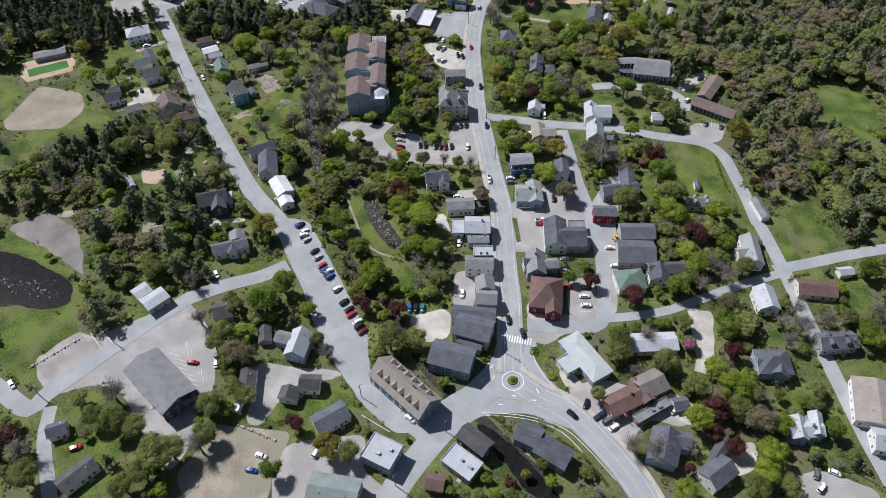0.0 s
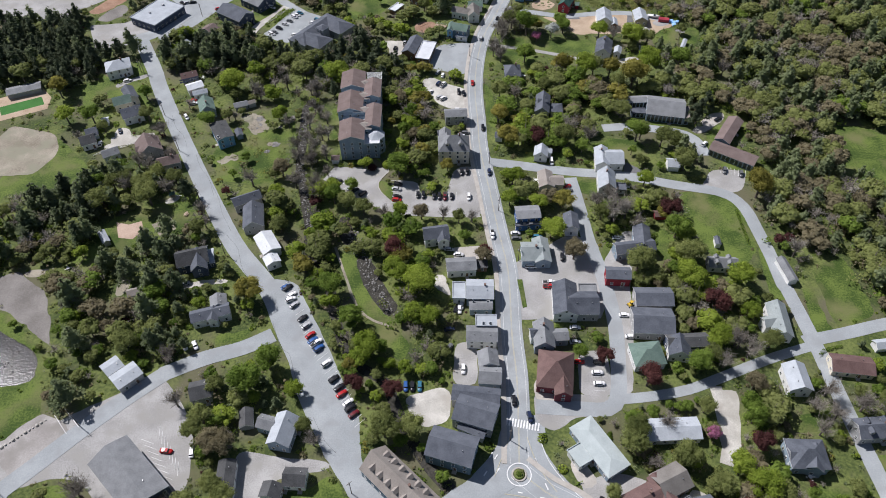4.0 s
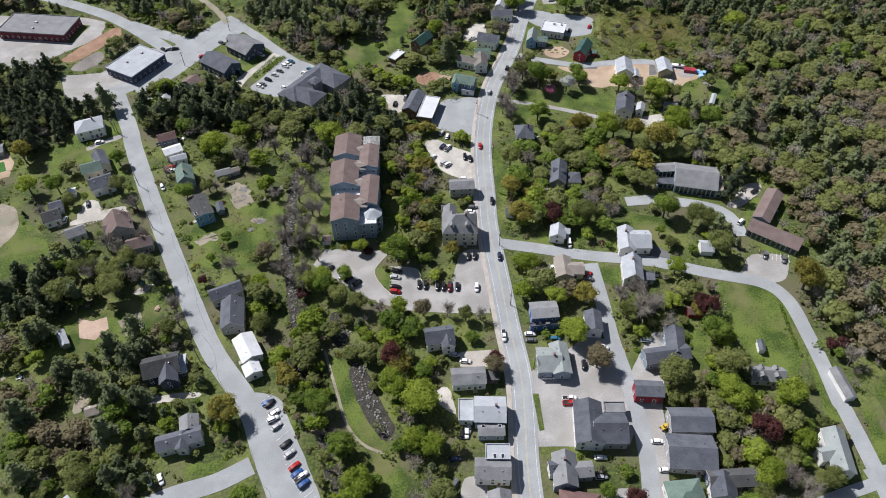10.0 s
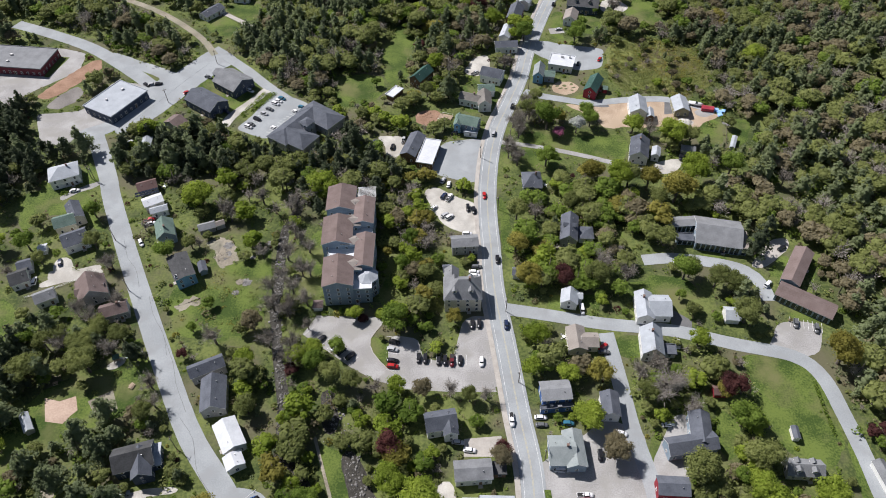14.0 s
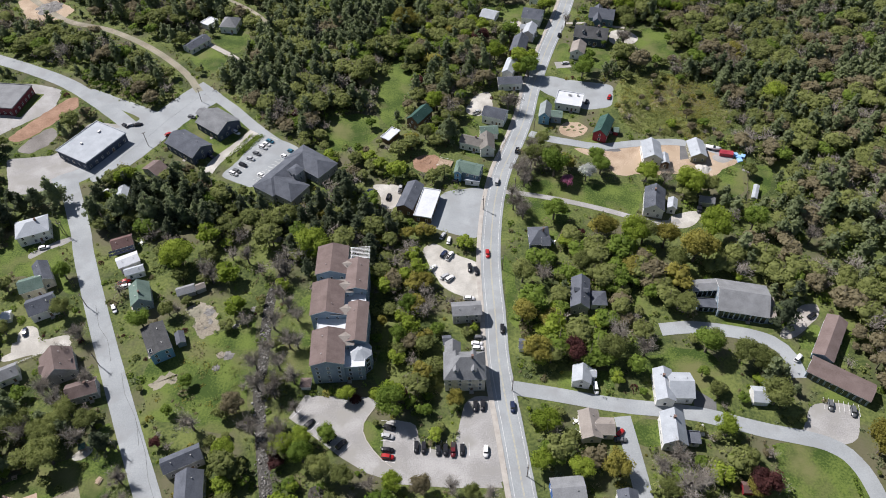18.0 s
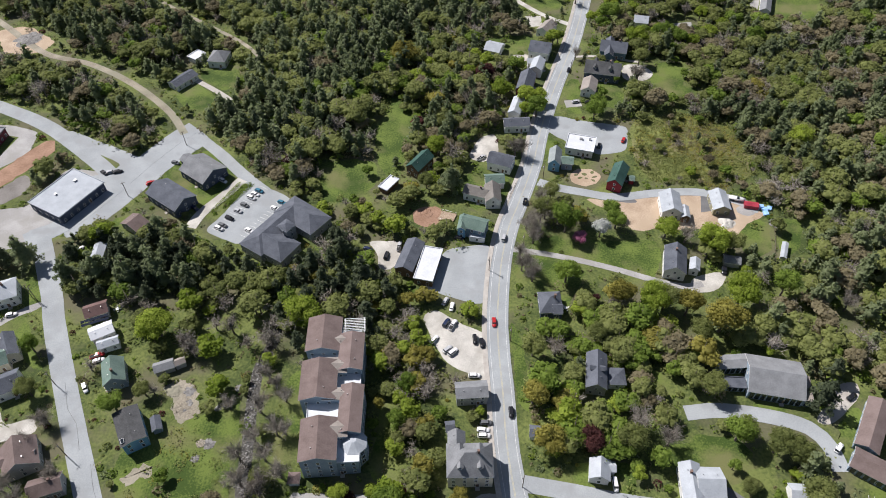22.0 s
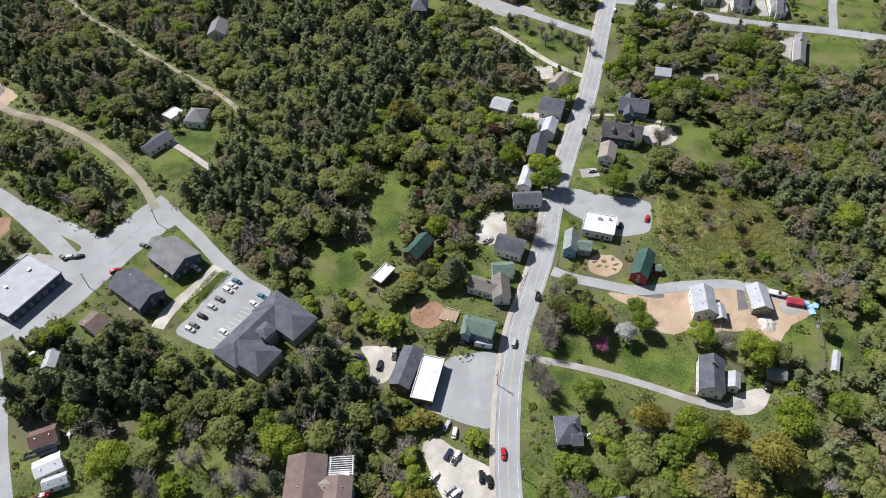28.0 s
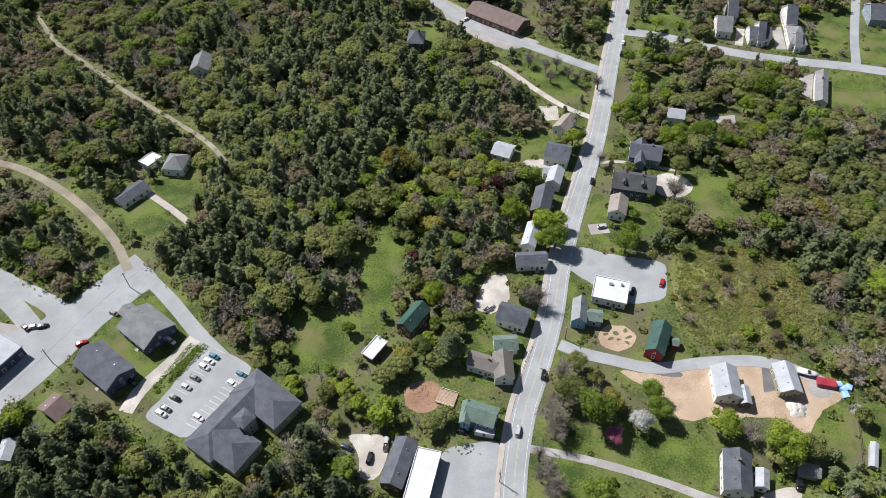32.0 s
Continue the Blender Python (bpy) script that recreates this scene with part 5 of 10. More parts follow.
patch('terrace', 'concrete', [(34.1, 182.0), (41.9, 177.5), (49.5, 173.0), (46.7, 168.8), (34.2, 170.4)], label='paved restaurant terrace', z=0.04)
patch('side_yard', 'lot_asphalt', [(5.0, 198.1), (13.5, 197.9), (13.2, 178.0), (3.4, 178.2)], label='asphalt yard beside shops', z=0.037)
patch('side_yard', 'gravel', [(-4.7, 232.3), (1.3, 234.3), (2.1, 226.1), (4.9, 220.1), (-3.7, 226.1)], label='pale gravel drive between shops', z=0.034)
patch('clearing', 'dirt', [(-139.2, 237.1), (-134.6, 238.1), (-132.2, 225.6), (-137.5, 221.7)], label='bare earth under pines', z=0.034)
patch('drive', 'gravel', [(-113.7, 228.4), (-102.9, 231.8), (-91.2, 232.3), (-90.7, 230.2), (-101.9, 228.3), (-112.1, 226.4)], label='gravel drive beside a dark house', z=0.034)
patch('drive', 'gravel', [(-171.4, 332.9), (-168.1, 337.9), (-163.7, 336.1), (-160.2, 329.3), (-148.2, 330.8), (-146.1, 326.5), (-161.7, 322.8), (-171.4, 319.1), (-173.6, 321.7), (-167.0, 325.5)], z=0.037, label='pale gravel yard behind a house')
patch('drive', 'gravel', [(-172.2, 329.5), (-159.1, 329.3), (-149.5, 333.0), (-148.1, 329.1), (-156.7, 322.9), (-169.1, 321.9)], label='gravel drive between cottages', z=0.034)
patch('drive', 'lot_asphalt', [(-183.8, 375.3), (-170.1, 384.8), (-166.2, 386.4), (-165.1, 383.0), (-177.0, 376.8), (-180.7, 370.5)], label='asphalt drive across a lawn', z=0.034)
patch('lawn', 'lawn', [(-226.1, 282.0), (-198.2, 329.6), (-175.5, 306.4), (-173.5, 289.8), (-210.2, 286.1), (-207.3, 256.2)], z=0.007, label='mown spring-green grass lawn', category='lawn')
patch('lawn', 'lawn', [(-254.9, 352.9), (-237.4, 341.3), (-232.5, 305.3), (-233.6, 300.5)], z=0.01, label='mown spring-green grass lawn', category='lawn')
patch('lawn', 'lawn', [(-203.2, 225.8), (-194.7, 223.9), (-174.7, 211.4), (-157.8, 194.8), (-146.8, 165.3), (-153.4, 152.2), (-160.6, 142.2), (-174.4, 155.1)], z=0.01, label='mown spring-green grass lawn', category='lawn')
patch('lawn', 'lawn', [(-146.3, 132.4), (-134.7, 141.8), (-117.5, 134.3), (-105.4, 120.4), (-107.4, 105.7), (-126.3, 98.0), (-136.4, 110.2), (-141.0, 123.2)], z=0.007, label='mown spring-green grass lawn', category='lawn')
patch('lawn', 'lawn', [(-65.9, 127.6), (-63.0, 135.8), (-44.3, 139.1), (-38.3, 143.9), (-30.9, 130.5), (-46.9, 123.9)], z=0.013, label='mown spring-green grass lawn', category='lawn')
patch('lawn', 'lawn', [(-202.9, 375.0), (-182.4, 386.9), (-180.7, 368.4), (-192.3, 351.3)], z=0.007, label='mown spring-green grass lawn', category='lawn')
patch('lawn', 'lawn', [(-91.3, 203.1), (-73.2, 206.1), (-76.7, 196.4), (-91.4, 196.7)], z=0.004, label='mown spring-green grass lawn', category='lawn')
patch('lawn', 'lawn', [(-47.2, 246.1), (-40.3, 247.5), (-35.0, 240.8), (-33.2, 228.8), (-27.5, 217.4), (-19.6, 209.7), (-15.5, 206.6), (-17.0, 198.5), (-23.8, 201.8), (-31.2, 211.3), (-39.3, 226.8)], z=0.004, label='mown spring-green grass lawn', category='lawn')
patch('lawn', 'lawn', [(118.5, 283.1), (131.5, 277.4), (135.1, 248.9), (123.3, 245.2), (114.9, 249.3)], z=0.007, label='mown spring-green grass lawn', category='lawn')
patch('lawn', 'lawn', [(163.6, 236.6), (175.5, 240.2), (176.3, 207.8), (148.2, 198.5), (150.9, 222.2)], z=0.004, label='mown spring-green grass lawn', category='lawn')
patch('lawn', 'lawn', [(204.8, 330.2), (220.4, 329.8), (235.7, 313.8), (217.4, 263.4), (209.3, 285.6), (195.3, 295.2)], z=0.004, label='mown spring-green grass lawn', category='lawn')
patch('lawn', 'lawn', [(146.2, 147.0), (169.9, 151.7), (166.3, 139.2), (147.7, 139.5)], z=0.004, label='mown spring-green grass lawn', category='lawn')
patch('lawn', 'lawn', [(125.1, 163.2), (139.5, 165.7), (136.7, 157.6), (123.0, 156.5)], z=0.004, label='mown spring-green grass lawn', category='lawn')
patch('lawn', 'lawn', [(121.4, 137.5), (138.3, 137.2), (137.0, 127.8), (120.9, 129.2)], z=0.004, label='mown spring-green grass lawn', category='lawn')
patch('lawn', 'lawn', [(167.6, 191.8), (178.3, 188.4), (179.8, 170.6), (166.5, 176.6)], z=0.004, label='mown spring-green grass lawn', category='lawn')
patch('lawn', 'lawn', [(-158.8, 258.8), (-147.0, 273.6), (-130.9, 278.6), (-122.1, 294.9), (-110.9, 278.3), (-117.6, 270.6), (-124.8, 258.4), (-145.5, 251.6)], z=0.007, label='mown spring-green grass lawn', category='lawn')
patch('lawn', 'lawn', [(-34.5, 293.6), (-22.9, 290.6), (-21.3, 279.6), (-27.0, 282.4)], z=0.01, label='mown spring-green grass lawn', category='lawn')
patch('lawn', 'lawn', [(-28.6, 311.2), (-24.5, 327.1), (-23.6, 305.1)], z=0.007, label='mown spring-green grass lawn', category='lawn')
patch('lawn', 'lawn', [(-63.7, 324.4), (-56.1, 344.7), (-52.5, 311.6), (-57.6, 304.1)], z=0.007, label='mown spring-green grass lawn', category='lawn')
patch('lawn', 'lawn', [(-116.1, 312.6), (-112.4, 322.0), (-97.8, 335.0), (-84.0, 328.1), (-75.8, 315.1), (-71.8, 294.1), (-79.3, 287.2), (-93.8, 291.6), (-108.2, 294.7)], z=0.004, label='mown spring-green grass lawn', category='lawn')
patch('lawn', 'lawn', [(40.7, 313.2), (62.2, 312.8), (62.7, 300.7), (42.0, 302.5)], z=0.004, label='mown spring-green grass lawn', category='lawn')
patch('lawn', 'lawn', [(65.9, 292.1), (77.3, 291.9), (75.2, 280.9), (66.3, 281.1)], z=0.004, label='mown spring-green grass lawn', category='lawn')
patch('lawn', 'lawn', [(75.1, 318.9), (100.0, 321.7), (105.7, 315.3), (95.7, 303.2), (73.5, 309.6)], z=0.007, label='mown spring-green grass lawn', category='lawn')
patch('lawn', 'lawn', [(113.4, 283.1), (132.5, 280.1), (139.8, 269.6), (139.4, 245.7), (131.4, 234.9), (117.8, 241.5), (111.2, 260.1)], z=0.01, label='mown spring-green grass lawn', category='lawn')
patch('lawn', 'lawn', [(136.4, 317.9), (131.9, 314.8), (149.9, 341.1), (142.8, 334.3)], z=0.007, label='mown spring-green grass lawn', category='lawn')
patch('lawn', 'lawn', [(139.4, 308.5), (154.9, 299.3), (148.8, 295.1), (136.6, 299.6)], z=0.007, label='mown spring-green grass lawn', category='lawn')
patch('lawn', 'lawn', [(151.8, 324.1), (158.9, 330.6), (153.3, 314.5)], z=0.01, label='mown spring-green grass lawn', category='lawn')
patch('lawn', 'lawn', [(97.6, 260.2), (105.6, 255.4), (98.6, 237.4), (93.8, 241.8)], z=0.004, label='mown spring-green grass lawn', category='lawn')
patch('lawn', 'lawn', [(140.2, 248.0), (143.7, 241.2), (147.1, 216.6), (136.0, 216.7)], z=0.013, label='mown spring-green grass lawn', category='lawn')
patch('lawn', 'lawn', [(71.1, 248.8), (76.7, 251.1), (74.4, 235.6), (69.1, 233.5)], z=0.007, label='mown spring-green grass lawn', category='lawn')
patch('lawn', 'lawn', [(-196.5, 388.6), (-182.6, 378.5), (-170.3, 378.3), (-153.4, 350.8), (-171.7, 362.8), (-186.0, 363.0)], z=0.01, label='mown spring-green grass lawn', category='lawn')
patch('lawn', 'lawn', [(-178.9, 402.1), (-170.0, 394.9), (-167.6, 384.7), (-173.9, 381.6)], z=0.013, label='mown spring-green grass lawn', category='lawn')
patch('lawn', 'lawn', [(34.9, 402.0), (47.7, 411.1), (60.7, 401.6), (45.5, 373.4), (36.1, 390.1)], z=0.004, label='mown spring-green grass lawn', category='lawn')
patch('lawn', 'lawn', [(25.9, 408.3), (51.3, 420.8), (92.5, 407.2), (86.9, 392.2), (60.7, 401.6)], z=0.007, label='mown spring-green grass lawn', category='lawn')
patch('lawn', 'lawn', [(71.8, 350.4), (81.6, 347.9), (81.6, 338.7), (71.5, 338.8)], z=0.004, label='mown spring-green grass lawn', category='lawn')
patch('lawn', 'lawn', [(85.9, 323.6), (100.1, 319.4), (106.4, 309.1), (78.6, 309.4)], z=0.004, label='mown spring-green grass lawn', category='lawn')
patch('lawn', 'lawn', [(111.3, 337.2), (130.5, 329.3), (122.3, 328.4), (108.0, 332.8)], z=0.01, label='mown spring-green grass lawn', category='lawn')
patch('lawn', 'lawn', [(137.5, 327.1), (147.8, 333.4), (146.3, 324.9), (135.4, 316.9)], z=0.01, label='mown spring-green grass lawn', category='lawn')
patch('lawn', 'lawn', [(24.6, 373.7), (29.2, 363.2), (30.4, 330.6), (24.8, 335.0)], z=0.004, label='mown spring-green grass lawn', category='lawn')
patch('lawn', 'lawn', [(-25.5, 340.1), (-18.9, 327.0), (-22.0, 310.6), (-25.7, 310.7)], z=0.004, label='mown spring-green grass lawn', category='lawn')
patch('lawn', 'lawn', [(-59.7, 349.8), (-55.0, 352.1), (-52.0, 311.0), (-59.9, 311.1), (-61.4, 336.2)], z=0.004, label='mown spring-green grass lawn', category='lawn')
patch('lawn', 'lawn', [(-90.7, 332.2), (-76.4, 340.8), (-73.5, 315.5), (-88.3, 313.7)], z=0.007, label='mown spring-green grass lawn', category='lawn')
patch('lawn', 'lawn', [(-153.5, 536.8), (-140.0, 540.4), (-121.3, 523.5), (-123.3, 511.4), (-139.8, 516.8)], z=0.004, label='mown spring-green grass lawn', category='lawn')
patch('lawn', 'lawn', [(-134.3, 554.0), (-117.9, 553.7), (-109.1, 537.9), (-120.5, 530.7), (-137.1, 544.2)], z=0.007, label='mown spring-green grass lawn', category='lawn')
patch('lawn', 'lawn', [(-62.6, 469.0), (-42.6, 472.9), (-33.2, 468.5), (-33.1, 452.4), (-43.9, 441.3), (-58.9, 442.7)], z=0.004, label='mown spring-green grass lawn', category='lawn')
patch('lawn', 'lawn', [(-37.0, 508.3), (-21.6, 518.3), (-16.2, 508.0), (-19.6, 468.4), (-26.9, 457.6), (-33.2, 468.5)], z=0.007, label='mown spring-green grass lawn', category='lawn')
patch('lawn', 'lawn', [(-30.6, 522.0), (-24.3, 521.9), (-18.8, 511.4), (-25.9, 503.2)], z=0.004, label='mown spring-green grass lawn', category='lawn')
patch('lawn', 'lawn', [(21.6, 580.8), (44.4, 580.3), (51.5, 567.1), (31.5, 559.1), (27.0, 576.2)], z=0.004, label='mown spring-green grass lawn', category='lawn')
patch('lawn', 'lawn', [(69.5, 538.6), (74.4, 536.6), (74.4, 520.2), (64.1, 518.7)], z=0.004, label='mown spring-green grass lawn', category='lawn')
patch('lawn', 'lawn', [(84.5, 534.6), (96.7, 530.7), (94.8, 509.6), (83.2, 513.1)], z=0.004, label='mown spring-green grass lawn', category='lawn')
patch('lawn', 'lawn', [(63.8, 516.9), (72.7, 509.9), (71.9, 504.9), (62.4, 506.7)], z=0.007, label='mown spring-green grass lawn', category='lawn')
patch('lawn', 'lawn', [(133.4, 430.7), (143.8, 426.0), (141.0, 408.7), (131.1, 402.8), (126.4, 411.0)], z=0.01, label='mown spring-green grass lawn', category='lawn')
patch('lawn', 'lawn', [(148.7, 428.2), (159.9, 425.8), (152.5, 408.6), (142.4, 402.6)], z=0.007, label='mown spring-green grass lawn', category='lawn')
patch('lawn', 'lawn', [(34.0, 418.4), (73.1, 415.8), (92.7, 415.6), (92.7, 401.2), (73.5, 399.4), (40.9, 409.9)], z=0.01, label='mown spring-green grass lawn', category='lawn')
patch('lawn', 'lawn', [(30.8, 405.9), (51.5, 403.6), (48.2, 393.9), (27.8, 394.1)], z=0.013, label='mown spring-green grass lawn', category='lawn')
patch('lawn', 'lawn', [(50.6, 490.9), (56.9, 484.7), (50.8, 473.0), (46.2, 473.1)], z=0.007, label='mown spring-green grass lawn', category='lawn')
patch('lawn', 'lawn', [(18.6, 467.8), (31.4, 459.4), (25.4, 436.8), (12.8, 434.5), (2.7, 451.9)], z=0.007, label='mown spring-green grass lawn', category='lawn')
patch('lawn', 'lawn', [(-27.8, 676.8), (-7.7, 689.0), (2.4, 663.9), (-13.9, 652.6)], z=0.007, label='mown spring-green grass lawn', category='lawn')
patch('lawn', 'lawn', [(50.9, 654.0), (71.7, 639.4), (77.4, 612.9), (58.8, 608.3), (43.3, 640.0)], z=0.004, label='mown spring-green grass lawn', category='lawn')
patch('lawn', 'lawn', [(213.5, 630.7), (239.0, 624.9), (226.6, 595.1), (203.4, 595.6)], z=0.004, label='mown spring-green grass lawn', category='lawn')
patch('lawn', 'lawn', [(106.1, 673.6), (139.6, 705.2), (147.4, 678.8), (126.6, 676.2)], z=0.004, label='mown spring-green grass lawn', category='lawn')
patch('lawn', 'lawn', [(227.4, 696.2), (245.4, 689.2), (229.1, 647.0), (211.2, 650.3)], z=0.004, label='mown spring-green grass lawn', category='lawn')
patch('lawn', 'lawn', [(248.0, 670.2), (270.9, 669.6), (255.8, 635.2), (236.4, 641.2)], z=0.007, label='mown spring-green grass lawn', category='lawn')
patch('lawn', 'lawn', [(-132.9, 477.1), (-113.1, 481.2), (-98.6, 458.5), (-108.5, 445.8), (-119.9, 433.8), (-141.6, 448.7), (-133.0, 469.9)], z=0.01, label='mown spring-green grass lawn', category='lawn')
patch('lawn', 'lawn', [(-154.4, 431.9), (-145.8, 436.5), (-138.6, 434.0), (-147.7, 425.0)], z=0.013, label='mown spring-green grass lawn', category='lawn')
patch('lawn', 'lawn', [(122.9, 553.3), (137.9, 549.1), (128.1, 522.9), (112.9, 523.1), (113.9, 537.9)], z=0.004, label='mown spring-green grass lawn', category='lawn')
patch('lawn', 'lawn', [(-164.4, 249.1), (-157.6, 261.2), (-149.8, 272.3), (-132.3, 279.4), (-121.4, 284.3), (-115.3, 273.1), (-115.7, 260.7), (-125.7, 254.6), (-135.7, 253.3), (-145.7, 243.7), (-159.1, 236.3)], z=0.013, label='mown green playground lawn', category='lawn')
patch('lawn', 'lawn', [(67.5, 534.1), (74.6, 537.4), (72.3, 518.5), (65.1, 516.9)], z=0.022, label='mown spring-green grass lawn', category='lawn')
patch('lawn', 'lawn', [(84.5, 534.6), (96.5, 529.9), (96.3, 516.4), (83.3, 513.8)], z=0.025, label='mown spring-green grass lawn', category='lawn')
patch('lawn', 'lawn', [(114.1, 526.0), (132.6, 530.1), (139.2, 522.0), (128.6, 515.8), (114.1, 517.8)], z=0.028, label='mown spring-green grass lawn', category='lawn')
patch('lawn', 'lawn', [(109.4, 622.4), (120.8, 632.8), (127.4, 627.3), (115.5, 614.6)], z=0.031, label='mown spring-green grass lawn', category='lawn')
patch('lawn', 'lawn', [(34.4, 580.5), (51.8, 583.8), (56.0, 570.4), (45.9, 566.4), (35.7, 570.8)], z=0.034, label='mown spring-green grass lawn', category='lawn')
patch('drive', 'gravel', [(100.8, 550.5), (110.3, 551.2), (117.2, 543.2), (113.8, 535.6), (102.5, 533.5), (98.2, 538.1)], z=0.04, label='white gravel drive beside a black house')
patch('yard', 'lot_asphalt', [(135.7, 593.2), (150.7, 594.8), (149.5, 588.2), (137.5, 586.6)], z=0.04, label='grey asphalt yard behind garden trees', category='yard', round_off=False)
patch('meadow', 'meadow', [(94.3, 493.3), (100.3, 501.2), (118.5, 505.8), (145.8, 492.5), (149.5, 457.8), (131.3, 449.0), (119.7, 453.0), (98.1, 453.3), (92.5, 466.8)], z=0.007, label='rough yellow-green meadow with dry stalks', category='meadow')
patch('meadow', 'meadow', [(-174.2, 459.6), (-161.8, 462.1), (-148.1, 448.8), (-160.5, 436.7)], z=0.01, label='rough yellow-green meadow with dry stalks', category='meadow')
patch('canal', 'pond_water', [(10.2, 126.4), (15.1, 124.7), (23.3, 116.2), (28.8, 111.4), (33.1, 104.5), (40.2, 95.1), (30.8, 95.3), (24.2, 103.6), (19.5, 111.6), (14.7, 117.4)], label='dark still canal between stone banks', category='water', z=0.034)
patch('bare_earth', 'dirt', [(-102.3, 342.0), (-99.7, 347.3), (-94.6, 344.7), (-90.2, 334.9), (-94.0, 330.9), (-97.7, 329.6)], label='bare pale earth and rubble in a rough yard', z=0.04)
patch('bare_earth', 'dirt', [(-112.1, 308.9), (-107.7, 312.5), (-101.7, 313.6), (-102.4, 309.9), (-108.7, 306.4)], label='bare pale earth and rubble in a rough yard', z=0.037)
patch('garden_bed', 'rough_grass', [(64.6, 459.0), (65.7, 460.1), (67.4, 459.9), (67.6, 458.4), (66.3, 457.9), (65.1, 458.1)], label='small planted bed between tan garden paths', category='garden bed', z=0.037)
patch('garden_bed', 'rough_grass', [(68.6, 460.6), (69.6, 461.5), (71.0, 461.3), (71.2, 460.0), (70.0, 459.6), (69.0, 459.7)], label='small planted bed between tan garden paths', category='garden bed', z=0.04)
patch('garden_bed', 'rough_grass', [(69.8, 457.1), (70.9, 458.2), (72.5, 458.0), (72.7, 456.5), (71.4, 455.9), (70.2, 456.1)], label='small planted bed between tan garden paths', category='garden bed', z=0.037)
patch('garden_bed', 'rough_grass', [(66.0, 455.5), (66.9, 456.5), (68.4, 456.3), (68.5, 455.0), (67.4, 454.6), (66.4, 454.7)], label='small planted bed between tan garden paths', category='garden bed', z=0.04)
patch('garden_bed', 'rough_grass', [(62.6, 456.1), (63.5, 457.0), (65.0, 456.9), (65.1, 455.6), (64.0, 455.1), (63.0, 455.3)], label='small planted bed between tan garden paths', category='garden bed', z=0.043)
patch('garden_bed', 'rough_grass', [(69.2, 453.9), (70.1, 454.8), (71.5, 454.7), (71.7, 453.4), (70.6, 453.0), (69.6, 453.1)], label='small planted bed between tan garden paths', category='garden bed', z=0.043)
patch('garden_bed', 'rough_grass', [(61.4, 458.5), (62.2, 459.3), (63.4, 459.1), (63.6, 458.1), (62.6, 457.7), (61.8, 457.8)], label='small planted bed between tan garden paths', category='garden bed', z=0.04)
patch('drive', 'dark_asphalt', [(62.2, 448.1), (75.1, 443.9), (88.9, 440.8), (87.9, 438.1), (74.1, 441.0), (61.3, 445.3)], label='fresh dark asphalt drive', z=0.037)
patch('yard', 'lot_asphalt', [(132.5, 436.9), (141.0, 435.2), (141.7, 431.0), (136.6, 428.6), (131.0, 431.2)], z=0.04, label='grey gravel beside a garage')
patch('ditch', 'rough_grass', [(157.2, 233.3), (159.4, 233.9), (157.7, 216.6), (158.4, 200.8), (155.9, 199.7), (155.1, 214.8)], z=0.03, free=True, label='dark grassy ditch across a meadow', category='ditch')
patch('drive', 'lot_asphalt', [(63.9, 517.6), (72.1, 518.5), (73.1, 512.6), (64.5, 511.4)], z=0.043, label='short grey drive beside a lawn', round_off=False)
patch('terrace', 'concrete', [(37.8, 561.9), (50.0, 562.9), (52.0, 555.9), (38.3, 554.9)], z=0.043, label='pale paved terrace beside a house')
patch('drive', 'gravel', [(50.4, 604.5), (60.2, 604.3), (60.0, 592.8), (53.0, 592.0)], z=0.046, label='pale gravel drive under trees', round_off=False)
patch('yard', 'lot_asphalt', [(194.9, 626.9), (204.3, 630.9), (194.4, 606.4), (191.4, 611.5)], z=0.043, label='grey yard beside a long shed', round_off=False)
patch('drive', 'gravel', [(175.1, 678.1), (179.7, 676.8), (173.2, 658.7), (169.0, 660.0)], z=0.046, label='pale gravel drive beside a house', round_off=False)
patch('drive', 'lot_asphalt', [(196.0, 677.6), (201.8, 678.7), (197.2, 654.6), (191.4, 654.8)], z=0.046, label='grey drive between houses', round_off=False)
patch('rubble', 'gravel', [(124.5, 426.7), (129.2, 427.5), (130.3, 424.4), (126.1, 421.3), (123.2, 423.5)], label='pile of pale gravel spread on bare earth', z=0.037)
patch('pond', 'pond_water', [(-209.1, 215.5), (-189.9, 211.7), (-171.3, 202.1), (-159.0, 194.9), (-156.1, 182.6), (-165.7, 179.8), (-178.7, 183.0), (-194.7, 181.8)], z=0.043, label='dark still pond water', category='water')
road('river', 4.4, [(-67.1, 390.1), (-68.1, 365.4), (-71.8, 352.4), (-71.9, 336.3), (-70.4, 317.5), (-70.0, 305.8), (-65.1, 282.9), (-60.4, 262.4), (-57.8, 241.5), (-51.2, 237.4), (-45.7, 219.1), (-42.1, 205.5), (-34.8, 189.4), (-22.4, 180.1), (-15.0, 163.0), (-5.9, 147.1), (2.6, 137.1), (12.7, 127.5), (22.2, 116.2), (33.0, 103.5), (37.4, 91.7)], mat='river_water', z=0.006, label='shallow rocky river with dark water', verge=-1.8)
patch('pond', 'river_water', [(-47.8, 268.4), (-41.5, 269.6), (-39.1, 254.9), (-41.7, 249.1), (-45.1, 252.6)], z=0.037, label='dark rocky pond', category='water')
patch('pond', 'river_water', [(-38.1, 242.7), (-33.5, 245.5), (-29.2, 239.8), (-25.8, 230.4), (-21.0, 221.8), (-17.9, 214.4), (-20.1, 210.3), (-25.3, 214.0), (-30.1, 221.5), (-34.4, 230.5)], z=0.037, label='dark rocky pond', category='water')
